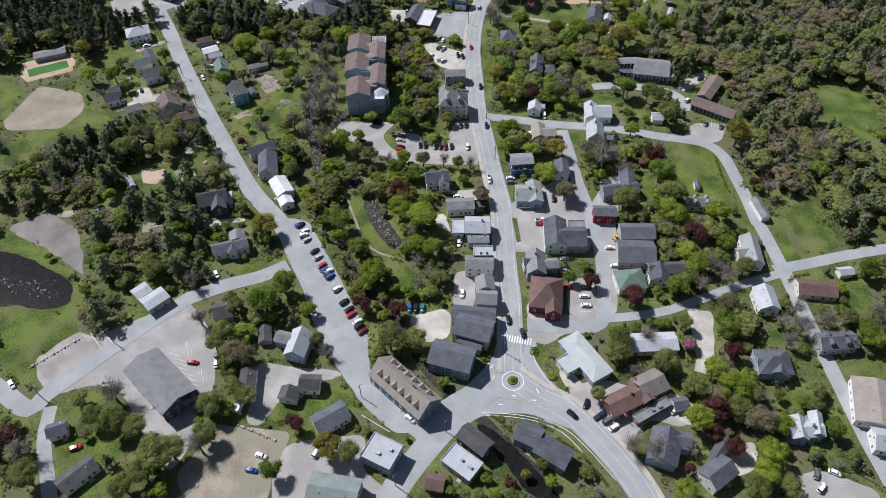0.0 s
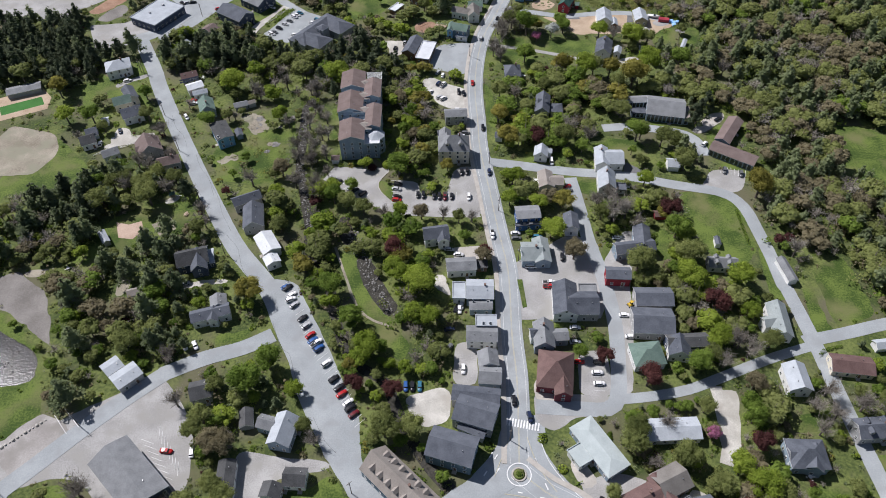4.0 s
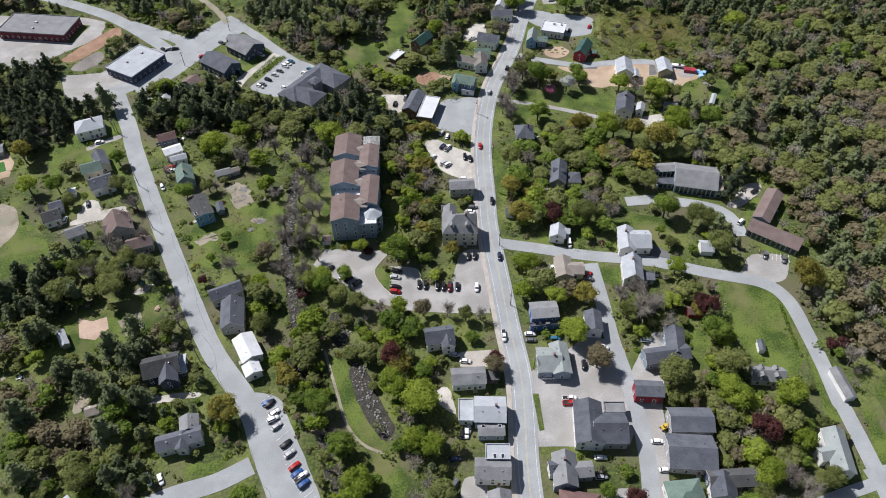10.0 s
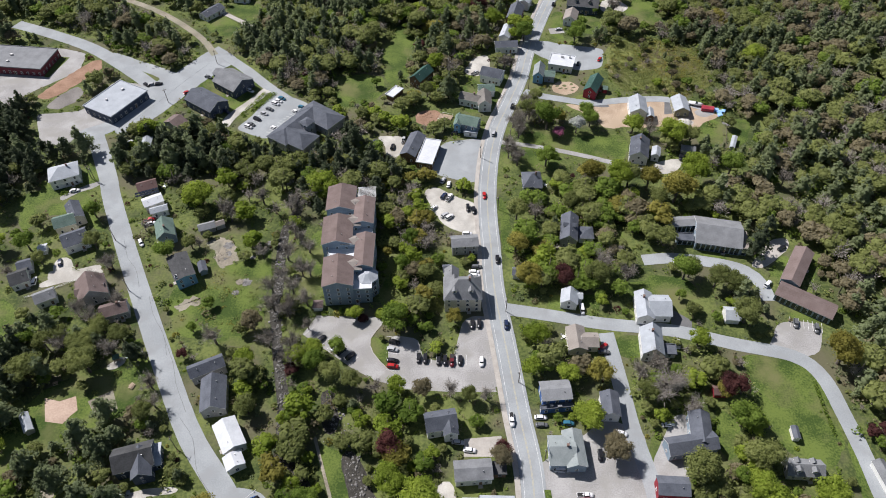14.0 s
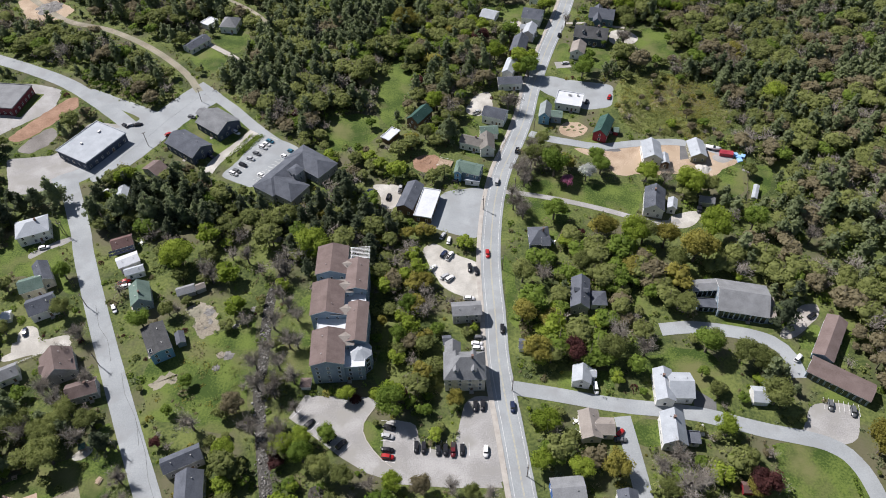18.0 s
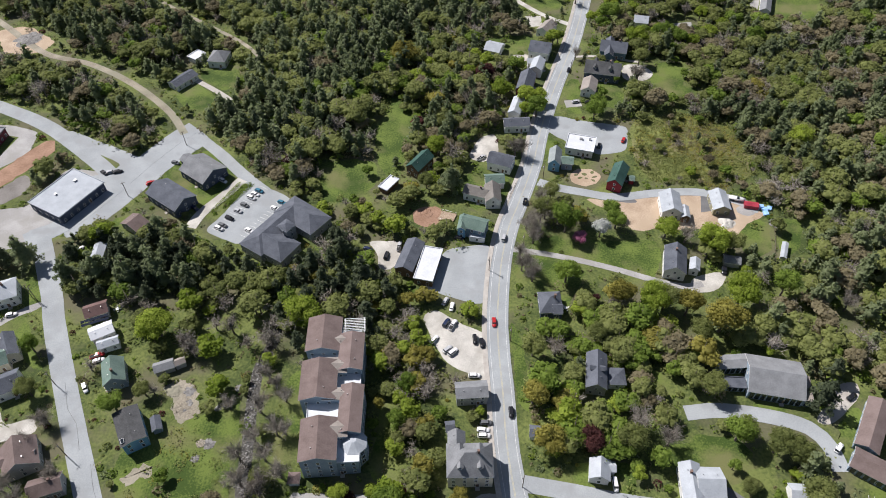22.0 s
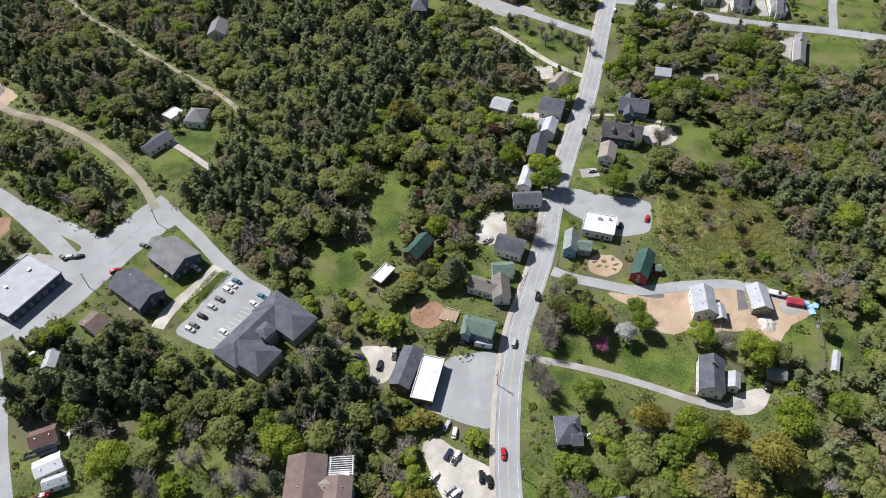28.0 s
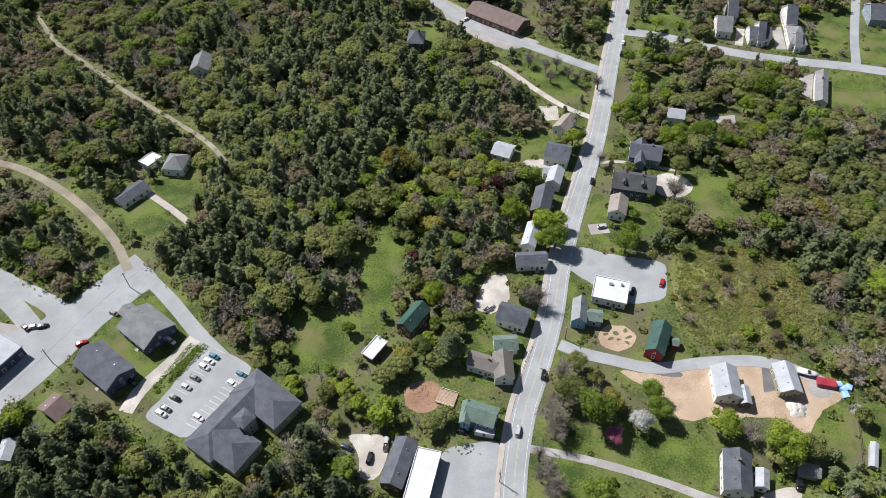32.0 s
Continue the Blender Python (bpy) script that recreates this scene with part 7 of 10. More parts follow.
# apartment building
house('four-storey blue-grey apartment building with brown gabled roofs', [(-40.5, 335.7, 3.0, 18.6, 53.2, 9.4, 'flat', 32, 'wall_bluegrey', 'roof_white'), (-46.1, 358.8, -89.3, 15.3, 13.0, 12.6, 'gable', 20, 'wall_bluegrey', 'roof_brown'), (-46.0, 339.1, -88.1, 16.3, 13.2, 12.6, 'gable', 20, 'wall_bluegrey', 'roof_brown'), (-43.7, 316.2, -87.3, 15.7, 12.8, 12.6, 'gable', 20, 'wall_bluegrey', 'roof_brown'), (-35.4, 351.0, -89.7, 16.1, 9.1, 12.6, 'gable', 20, 'wall_bluegrey', 'roof_brown'), (-33.8, 327.7, 89.7, 18.7, 8.3, 12.6, 'gable', 20, 'wall_bluegrey', 'roof_brown'), (-42.5, 356.3, -0.3, 10.6, 6.3, 12.3, 'gable', 20, 'wall_bluegrey', 'roof_taupe'), (-40.9, 345.3, 1.6, 9.2, 6.8, 12.3, 'gable', 20, 'wall_bluegrey', 'roof_taupe'), (-39.8, 333.6, 1.3, 9.0, 5.1, 12.3, 'gable', 20, 'wall_bluegrey', 'roof_taupe'), (-38.7, 320.5, 1.7, 9.2, 7.1, 12.3, 'gable', 20, 'wall_bluegrey', 'roof_taupe')], name='apartment_building', category='apartments', stack=False)

# buildings at the upper end
house('large flat white-roofed store with dark walls', [(-175.9, 446.1, 60.7, 26.6, 20.9, 5.0, 'flat', 32, 'wall_navy', 'roof_light')], name='store', category='store')
house('maroon flat-roofed depot with white-framed windows', [(-247.0, 487.4, -7.4, 43.6, 21.2, 5.0, 'flat', 32, 'wall_maroon', 'roof_grey')], name='depot', category='building')
house('dark condominium with a pale grey gabled roof', [(-115.9, 461.5, -37.8, 17.5, 15.2, 5.0, 'gable', 26, 'wall_navy', 'roof_grey'), (-123.0, 467.3, -39.4, 10.2, 6.3, 5.0, 'gable', 26, 'wall_navy', 'roof_grey')], stack=False, group='condominiums')
house('dark condominium with a slate gabled roof', [(-126.8, 443.7, -36.6, 20.7, 13.0, 5.0, 'gable', 26, 'wall_navy', 'roof_slate'), (-132.8, 448.4, -38.1, 9.5, 5.7, 5.0, 'gable', 26, 'wall_navy', 'roof_slate')], stack=False, group='condominiums')
house('low brown-roofed house with white-framed windows', [(-139.6, 427.6, 58.0, 7.7, 10.6, 3.2, 'gable', 24, 'wall_grey', 'roof_brown')])
house('big cross-shaped building with dark hipped roofs', [(-74.3, 422.9, 55.5, 35.1, 13.2, 5.0, 'hip', 26, 'wall_grey', 'roof_slate'), (-69.6, 419.6, 50.7, 5.9, 6.2, 8.2, 'hip', 24, 'wall_grey', 'roof_slate'), (-64.3, 429.2, -37.8, 23.4, 13.6, 5.0, 'hip', 26, 'wall_grey', 'roof_slate'), (-75.6, 412.6, -33.0, 22.3, 13.3, 5.0, 'hip', 26, 'wall_grey', 'roof_slate'), (-75.5, 421.0, 50.5, 11.2, 11.2, 5.0, 'gable', 22, 'wall_grey', 'roof_slate'), (-70.0, 419.1, 35.3, 5.1, 4.8, 8.0, 'flat', 32, 'wall_grey', 'roof_slate')], name='care_home', category='building', stack=False)
house('dark timber barn with a green metal roof', [(-12.2, 464.4, 55.5, 13.6, 7.6, 5.0, 'gable', 38, 'wall_wood', 'roof_forest')], name='barn', category='barn', stack=False)
house('white-roofed open shed standing in a yard', [(-26.8, 451.5, 55.2, 9.8, 5.4, 3.0, 'flat', 32, 'wall_wood', 'roof_white')], name='shed', category='shed', windows=False)
house('brown-walled shop with a grey gabled roof', [(-15.7, 404.6, 72.8, 17.5, 8.2, 4.6, 'gable', 28, 'wall_wood', 'roof_slate')], name='shop', category='shop', stack=False)
house('flat white-roofed shop with white-framed windows', [(-7.8, 400.3, -13.9, 8.4, 18.7, 4.0, 'flat', 32, 'wall_wood', 'roof_white')], name='shop', category='shop')
house('blue house with green-grey roof and front gable', [(12.4, 421.6, -20.4, 11.4, 8.3, 6.0, 'gable', 30, 'wall_teal', 'roof_green'), (7.2, 422.1, 79.4, 8.9, 4.0, 6.0, 'gable', 36, 'wall_blue', 'roof_green'), (13.5, 416.9, -11.7, 7.3, 3.2, 3.0, 'flat', 32, 'wall_white', 'roof_light')])
house('brown-grey house with two gabled wings', [(14.1, 443.8, -20.6, 11.5, 6.9, 4.4, 'gable', 32, 'wall_white', 'roof_driftwood'), (21.5, 441.7, 90.3, 11.5, 7.5, 4.8, 'gable', 38, 'wall_white', 'roof_driftwood')])
house('green-roofed cottage with white-framed windows', [(23.0, 452.6, 3.0, 9.3, 7.0, 3.8, 'gable', 32, 'wall_white', 'roof_green')])
house('grey-roofed white house close to the road', [(26.9, 465.1, -21.2, 12.3, 9.0, 5.0, 'gable', 32, 'wall_white', 'roof_slate')])
house('grey-roofed house by the road', [(36.5, 494.4, 3.0, 13.4, 7.3, 4.4, 'gable', 32, 'wall_white', 'roof_slate')])
house('white house with pale roof', [(37.6, 507.6, 72.9, 14.3, 6.4, 4.8, 'gable', 32, 'wall_white', 'roof_light')])
house('dark house with maroon walls', [(44.3, 528.0, 75.1, 16.4, 8.8, 5.4, 'gable', 38, 'wall_maroon', 'roof_slate')])
house('white house with grey roofs', [(52.0, 544.7, 71.8, 11.3, 7.2, 5.0, 'gable', 32, 'wall_white', 'roof_light'), (50.6, 549.6, -3.2, 7.9, 5.2, 4.0, 'gable', 32, 'wall_white', 'roof_light')])
house('slate-roofed house by the road', [(55.4, 562.0, -17.9, 12.1, 11.9, 5.0, 'gable', 32, 'wall_white', 'roof_slate')])
house('low white house with a pale grey roof', [(29.3, 565.9, -24.1, 9.8, 10.5, 3.2, 'gable', 24, 'wall_white', 'roof_light')])
house('brown-grey gabled house with white-framed windows', [(61.4, 584.4, 56.0, 12.1, 8.1, 4.4, 'gable', 32, 'wall_white', 'roof_taupe')])
house('long brown-roofed store with white-framed windows', [(33.6, 688.9, -38.2, 37.4, 15.8, 4.0, 'gable', 22, 'wall_wood', 'roof_brown')], name='store', category='store', stack=False)
house('dark house with a front gable', [(97.2, 561.5, -13.9, 15.3, 11.9, 4.8, 'gable', 32, 'wall_teal', 'roof_slate'), (94.7, 560.5, 77.2, 17.8, 5.2, 5.0, 'gable', 42, 'wall_teal', 'roof_slate')])
house('black house with a dark roof and cross gables', [(87.6, 540.2, -14.2, 19.7, 13.0, 5.0, 'gable', 32, 'wall_navy', 'roof_dark')], dormers=2)
house('small tan house beside a drive', [(78.1, 525.5, 74.0, 11.7, 8.3, 4.2, 'gable', 32, 'wall_white', 'roof_taupe')])
house('flat white-roofed petrol station shop', [(66.9, 477.4, -16.6, 14.0, 11.6, 4.2, 'flat', 32, 'wall_white', 'roof_white')], name='petrol_station', category='shop')
house('pale blue house with teal-grey roofs', [(52.9, 466.5, 78.7, 11.2, 6.2, 4.8, 'gable', 44, 'wall_blue', 'roof_sage'), (58.7, 464.8, -9.5, 6.1, 6.0, 4.0, 'gable', 30, 'wall_bluegrey', 'roof_green')])
house('red barn with a dark green roof', [(81.0, 453.1, 65.4, 14.7, 7.5, 4.8, 'gable', 38, 'wall_red', 'roof_forest')], name='barn', category='barn', stack=False)
house('small green-roofed shed standing in a yard', [(87.7, 453.0, -9.8, 2.9, 4.0, 2.5, 'gable', 32, 'wall_red', 'roof_green')], name='shed', category='shed', windows=False)
house('newly built house with pale metal roof', [(101.4, 433.9, 84.6, 13.1, 9.4, 4.8, 'gable', 32, 'wall_white', 'roof_light'), (106.9, 429.1, 84.0, 7.4, 4.3, 3.6, 'gable', 32, 'wall_wood', 'roof_light')], stack=False)
house('khaki garage with a pale grey roof', [(124.2, 435.8, 87.5, 12.3, 8.2, 3.8, 'gable', 30, 'wall_khaki', 'roof_light')], name='garage', category='garage', stack=False)
house('slate-roofed white house on a lawn', [(95.7, 399.8, 76.2, 14.8, 9.4, 5.0, 'gable', 34, 'wall_white', 'roof_slate'), (103.7, 398.0, 73.5, 6.9, 4.4, 3.8, 'gable', 32, 'wall_white', 'roof_light')])
house('long grey shed beside a drive', [(120.4, 401.2, -12.2, 7.1, 4.9, 2.8, 'gable', 32, 'wall_grey', 'roof_grey')], name='shed', category='shed', windows=False)
house('long grey-roofed house end-on to the street', [(200.7, 612.8, 69.2, 28.7, 6.6, 3.8, 'gable', 32, 'wall_white', 'roof_grey')])
house('grey gabled house by the street', [(165.1, 674.8, -9.4, 9.2, 16.2, 4.6, 'gable', 34, 'wall_white', 'roof_grey'), (174.2, 691.2, -7.5, 6.1, 17.4, 4.6, 'gable', 36, 'wall_grey', 'roof_slate')])
house('dark-roofed house with a white porch', [(183.0, 665.1, -7.0, 12.3, 12.4, 4.4, 'gable', 34, 'wall_white', 'roof_slate'), (183.8, 665.8, -10.1, 4.3, 18.0, 4.4, 'gable', 38, 'wall_white', 'roof_slate')])
house('slate-roofed gabled house with white-framed windows', [(206.4, 682.8, -9.9, 6.4, 19.5, 5.0, 'gable', 36, 'wall_white', 'roof_slate')])
house('pale grey hipped house with white-framed windows', [(203.9, 662.2, -11.7, 9.9, 19.3, 4.6, 'hip', 30, 'wall_white', 'roof_grey'), (202.1, 657.4, -5.4, 4.3, 13.5, 4.4, 'gable', 36, 'wall_white', 'roof_grey')])
house('white house half hidden by green trees', [(118.6, 590.8, -13.6, 8.7, 8.6, 4.6, 'gable', 32, 'wall_white', 'roof_light')])
house('blue-grey house with a slate roof', [(262.7, 685.4, -9.9, 17.2, 17.4, 4.6, 'gable', 32, 'wall_bluegrey', 'roof_slate')])
house('grey house in a wood clearing', [(-134.3, 641.3, -89.2, 15.0, 11.0, 4.8, 'gable', 32, 'wall_white', 'roof_grey')])
house('dark blue house with a slate hip roof', [(-15.0, 664.0, -5.2, 9.9, 13.7, 5.4, 'hip', 32, 'wall_navy', 'roof_slate')])
house('white flat-roofed outbuilding standing in a yard', [(-142.1, 562.0, 56.6, 8.6, 7.1, 3.2, 'flat', 32, 'wall_white', 'roof_white')], name='garage', category='garage', windows=False)
house('grey hip-roofed house in the woods', [(-128.2, 558.5, -7.1, 10.6, 11.5, 4.4, 'hip', 32, 'wall_white', 'roof_grey')])
house('long low slate-roofed house on a lawn', [(-144.5, 538.8, 52.9, 15.3, 8.3, 3.2, 'gable', 22, 'wall_white', 'roof_slate')])

house('small pale-roofed cottage by the street', [(-150.6, 411.1, 94.1, 8.3, 5.5, 3.0, 'gable', 28, 'wall_white', 'roof_light')])
house('white-roofed garden shed among trees', [(-176.9, 340.3, 15.1, 3.8, 4.7, 2.6, 'gable', 20, 'wall_white', 'roof_white')], name='shed', category='shed', windows=False)
house('long pale greenhouse standing on grass', [(144.5, 406.7, 65.9, 9.7, 2.7, 2.2, 'gable', 22, 'wall_grey', 'roof_light')], name='greenhouse', category='shed', windows=False)
house('small dark shed beside the main street', [(30.0, 323.1, -7.3, 4.3, 4.7, 3.0, 'gable', 30, 'wall_white', 'roof_slate')], name='shed', category='shed', windows=False)
house('small entrance hut with a brown roof beside a forecourt', [(-52.3, 307.4, 0.0, 4.2, 4.2, 2.6, 'hip', 30, 'wall_white', 'roof_brown')], name='entrance_hut', category='hut', windows=False)

# vehicles
car(-56.9, 210.4, 43, 'black', 'sedan', z=0.04)
car(-55.0, 206.7, 43, 'silver', 'sedan', z=0.04)
car(-52.8, 202.0, 43, 'red', 'sedan', z=0.04)
car(-51.5, 199.4, 42, 'blue', 'sedan', z=0.04)
car(-50.0, 198.1, 42, 'white', 'pickup', z=0.04)
car(-48.7, 195.6, 42, 'blue', 'suv', z=0.04)
car(-45.0, 188.6, 41, 'white', 'suv', z=0.04)
car(-41.5, 181.6, 41, 'black', 'suv', z=0.04)
car(-39.1, 177.8, 40, 'black', 'sedan', z=0.04)
car(-38.0, 175.1, 40, 'red', 'sedan', z=0.04)
car(-35.2, 171.4, 40, 'white', 'sedan', z=0.04)
car(-34.3, 169.1, 39, 'black', 'suv', z=0.04)
car(-32.8, 166.6, 39, 'maroon', 'sedan', z=0.04)
car(-61.2, 217.3, 44, 'silver', 'sedan', z=0.04)
car(-65.2, 226.6, 45, 'black', 'sedan', z=0.04)
car(-62.9, 222.6, 44, 'white', 'sedan', z=0.04)
car(-53.6, 176.3, -63, 'white', 'suv', z=0.078)
car(-12.9, 127.3, -42, 'white', 'sedan', where='on the street', group='cars on the street', z=0.078)
car(-45.8, 114.7, 63, 'white', 'suv', z=0.034)
car(-65.2, 113.8, -18, 'white', 'sedan', z=0.037)
car(-67.7, 108.4, -12, 'blue', 'sedan', z=0.037)
car(-98.1, 153.0, -7, 'red', 'sedan', z=0.034)
car(-89.0, 152.6, 97, 'white', 'sedan', z=0)
car(-165.3, 144.3, -48, 'white', 'sedan', z=0.118)
car(-132.1, 117.8, 19, 'red', 'sedan', z=0.007)
car(-102.1, 197.8, -63, 'white', 'van', z=0)
car(-98.0, 197.8, -60, 'white', 'sedan', z=0)
car(46.4, 128.1, -46, 'black', 'suv', where='on the street', group='cars on the street', z=0.074)
car(52.2, 132.4, 67, 'black', 'sedan', z=0.034)
car(56.5, 127.5, 33, 'navy', 'pickup', z=0.034)
car(58.8, 125.4, 33, 'grey', 'suv', z=0.034)
car(60.8, 122.7, 32, 'white', 'sedan', z=0.034)
car(84.3, 129.1, 32, 'white', 'sedan', z=0.037)
car(133.6, 104.4, -27, 'white', 'sedan', z=0)
car(119.9, 98.6, -54, 'white', 'sedan', z=0.037)
car(127.1, 99.1, 42, 'white', 'suv', z=0.037)
car(127.2, 104.1, 65, 'grey', 'sedan', z=0.037)
car(-14.1, 177.9, -89, 'blue', 'sedan', z=0)
car(-11.6, 177.9, -89, 'black', 'sedan', z=0)
car(-8.8, 177.8, -90, 'teal', 'sedan', z=0)
car(7.8, 185.2, -92, 'white', 'sedan', z=0.037)
car(7.1, 213.9, -91, 'white', 'sedan', z=0)
car(7.9, 215.9, -92, 'silver', 'sedan', z=0)
car(60.3, 187.3, -9, 'black', 'suv', z=0.037)
car(58.9, 182.8, -1, 'white', 'sedan', z=0.037)
car(58.9, 178.0, -1, 'white', 'sedan', z=0.037)
car(52.5, 187.7, -1, 'red', 'sedan', z=0.037)
car(31.4, 164.3, -81, 'navy', 'suv', where='on the street', group='cars on the street', z=0.14)
car(26.2, 171.1, -85, 'black', 'suv', where='on the street', group='cars on the street', z=0.14)
car(74.7, 199.2, -1, 'white', 'sedan', z=0.04)
car(74.1, 209.8, -1, 'white', 'sedan', z=0.04)
car(53.3, 203.9, -1, 'white', 'sedan', z=0)
car(-20.6, 289.7, -14, 'black', 'suv', z=0.037)
car(-21.1, 286.4, -14, 'silver', 'sedan', z=0.037)
car(-20.9, 281.2, -8, 'black', 'sedan', z=0.037)
car(-20.8, 278.6, -8, 'red', 'suv', z=0.037)
car(-10.9, 282.1, -89, 'black', 'sedan', z=0.037)
car(-8.3, 281.8, -89, 'black', 'suv', z=0.037)
car(-3.2, 281.0, -90, 'black', 'sedan', z=0.037)
car(-0.7, 280.9, -90, 'black', 'suv', z=0.037)
car(1.9, 280.9, -91, 'maroon', 'pickup', z=0)
car(5.1, 280.8, -91, 'black', 'sedan', z=0.037)
car(13.2, 280.2, -92, 'white', 'suv', z=0.037)
car(10.3, 297.7, -92, 'black', 'sedan', z=0.037)
car(13.0, 298.0, -92, 'black', 'suv', z=0.037)
car(-49.5, 291.7, 47, 'black', 'sedan', z=0.034)
car(-43.5, 287.7, 47, 'silver', 'sedan', z=0.034)
car(-41.1, 285.7, 47, 'black', 'sedan', z=0.034)
car(-37.3, 283.5, 47, 'black', 'suv', z=0.034)
car(55.0, 304.7, -89, 'white', 'van', z=0.004)
car(60.6, 286.3, 42, 'red', 'sedan', z=0.088)
car(60.6, 283.8, -1, 'grey', 'sedan', z=0.088)
car(33.5, 256.3, -1, 'white', 'sedan', z=0)
car(33.6, 253.3, -1, 'grey', 'sedan', z=0)
car(43.0, 253.8, -1, 'teal', 'suv', z=0)
car(38.5, 236.3, -1, 'white', 'van', z=0.034)
car(52.7, 241.5, -93, 'black', 'suv', z=0.034)
car(61.3, 249.7, -20, 'white', 'sedan', z=0.034)
car(45.4, 227.4, -1, 'white', 'pickup', z=0.034)
car(45.3, 225.2, -1, 'red', 'pickup', z=0.034)
car(78.6, 252.9, 6, 'white', 'sedan', z=0)
car(7.5, 244.0, -7, 'white', 'sedan', z=0.034)
car(3.5, 247.0, -7, 'silver', 'sedan', z=0)
car(138.7, 296.3, -104, 'grey', 'suv', z=0.034)
car(146.0, 293.7, -105, 'grey', 'suv', z=0.034)
car(89.9, 287.2, -98, 'white', 'sedan', z=0)
car(23.8, 297.2, -89, 'navy', 'suv', where='on the main street', group='cars on the street', z=0.14)
car(23.0, 255.5, -89, 'white', 'pickup', where='on the main street', group='cars on the street', z=0.14)
car(-65.9, 226.9, 29, 'blue', 'sedan', z=0.04)
car(-63.0, 220.1, 29, 'white', 'suv', z=0.04)
car(-109.4, 229.4, 25, 'silver', 'sedan', z=0.034)
car(18.4, 371.8, -89, 'red', 'sedan', where='on the main street', group='cars on the street', z=0.14)
car(-5.4, 364.0, 49, 'white', 'sedan', z=0.034)
car(-0.3, 359.4, 41, 'silver', 'sedan', z=0.034)
car(1.8, 358.1, 41, 'white', 'suv', z=0.034)
car(2.0, 370.8, 60, 'white', 'pickup', z=0.034)
car(-0.6, 371.9, 60, 'navy', 'suv', z=0.034)
car(6.4, 378.0, 79, 'black', 'suv', z=0)
car(1.8, 380.0, 80, 'white', 'sedan', z=0)
car(-0.9, 382.8, 65, 'silver', 'sedan', z=0)
car(10.5, 363.7, -87, 'black', 'suv', z=0.034)
car(13.2, 361.9, -83, 'black', 'suv', z=0.034)
car(9.7, 347.4, -1, 'white', 'suv', z=0)
car(13.1, 327.9, -1, 'grey', 'suv', z=0)
car(12.0, 325.2, -7, 'white', 'sedan', z=0)
car(12.2, 322.9, -1, 'white', 'suv', z=0)
car(42.0, 329.6, -25, 'white', 'sedan', z=0)
car(22.3, 331.8, -89, 'black', 'suv', where='on the street', group='cars on the street', z=0.14)
car(146.2, 336.5, 32, 'black', 'sedan', z=0.034)
car(134.0, 316.6, 44, 'white', 'suv', z=0.096)
car(116.8, 397.0, -101, 'black', 'suv', z=0)
car(-135.3, 344.3, -59, 'white', 'suv', where='on the street', group='cars on the street', z=0)
car(-135.3, 358.6, 21, 'red', 'pickup', z=0)
car(-134.1, 356.4, 20, 'white', 'sedan', z=0)
car(-176.7, 378.9, 14, 'white', 'sedan', z=0.034)
car(-35.0, 408.1, -78, 'black', 'suv', z=0)
car(-88.0, 450.0, -28, 'teal', 'sedan', z=0.086)
car(-89.5, 447.8, -28, 'white', 'sedan', z=0.034)
car(-90.8, 445.3, -28, 'white', 'suv', z=0.034)
car(-93.2, 440.6, -28, 'grey', 'sedan', z=0.034)
car(-95.6, 436.8, -27, 'silver', 'sedan', z=0.034)
car(-98.5, 432.1, -27, 'black', 'suv', z=0.034)
car(-100.8, 427.8, -27, 'grey', 'sedan', z=0.034)
car(-102.0, 425.8, -26, 'white', 'suv', z=0.034)
car(-88.2, 424.3, -34, 'white', 'sedan', z=0.034)
car(-76.1, 441.9, -28, 'teal', 'sedan', z=0.034)
car(-78.8, 438.0, -35, 'white', 'sedan', z=0.034)
car(-132.6, 471.0, -24, 'grey', 'sedan', z=0.037)
car(-141.0, 456.7, 29, 'red', 'sedan', z=0.037)
car(-106.4, 457.3, -35, 'white', 'suv', z=0.01)
car(-115.8, 438.8, -34, 'navy', 'suv', z=0.01)
car(-165.7, 464.3, -37, 'black', 'sedan', z=0.082)
car(-162.5, 464.8, 14, 'silver', 'sedan', z=0.082)
car(-159.2, 465.0, 14, 'black', 'sedan', z=0.082)
car(17.7, 471.4, 41, 'silver', 'pickup', z=0.034)
car(5.8, 417.5, -19, 'black', 'suv', z=0)
car(36.5, 440.2, 75, 'black', 'suv', where='on the main street', group='cars on the street', z=0.14)
car(25.3, 417.5, 75, 'silver', 'suv', where='on the main street', group='cars on the street', z=0.14)
car(76.8, 479.3, 71, 'black', 'sedan', z=0.034)
car(69.9, 545.5, 74, 'black', 'sedan', where='on the main street', group='cars on the street', z=0.14)
car(76.9, 515.2, -1, 'black', 'sedan', z=0)
car(113.6, 697.7, 74, 'black', 'sedan', where='on the main street', group='cars on the street', z=0.14)
car(112.8, 678.3, -12, 'black', 'sedan', where='on the main street', group='cars on the street', z=0.102)
car(105.1, 663.2, 74, 'white', 'sedan', where='on the main street', group='cars on the street', z=0.14)
car(102.1, 651.5, 74, 'black', 'suv', where='on the main street', group='cars on the street', z=0.14)
car(-26.1, 408.1, 78, 'black', 'suv', z=0.034)
car(-34.1, 412.0, -25, 'navy', 'sedan', z=0)
car(-20.7, 413.3, 82, 'silver', 'pickup', z=0.034)
car(116.3, 397.1, -104, 'black', 'suv', z=0)
car(14.6, 691.0, 42, 'white', 'sedan', z=0.106)
car(89.6, 483.5, 66, 'red', 'sedan', z=0.034)
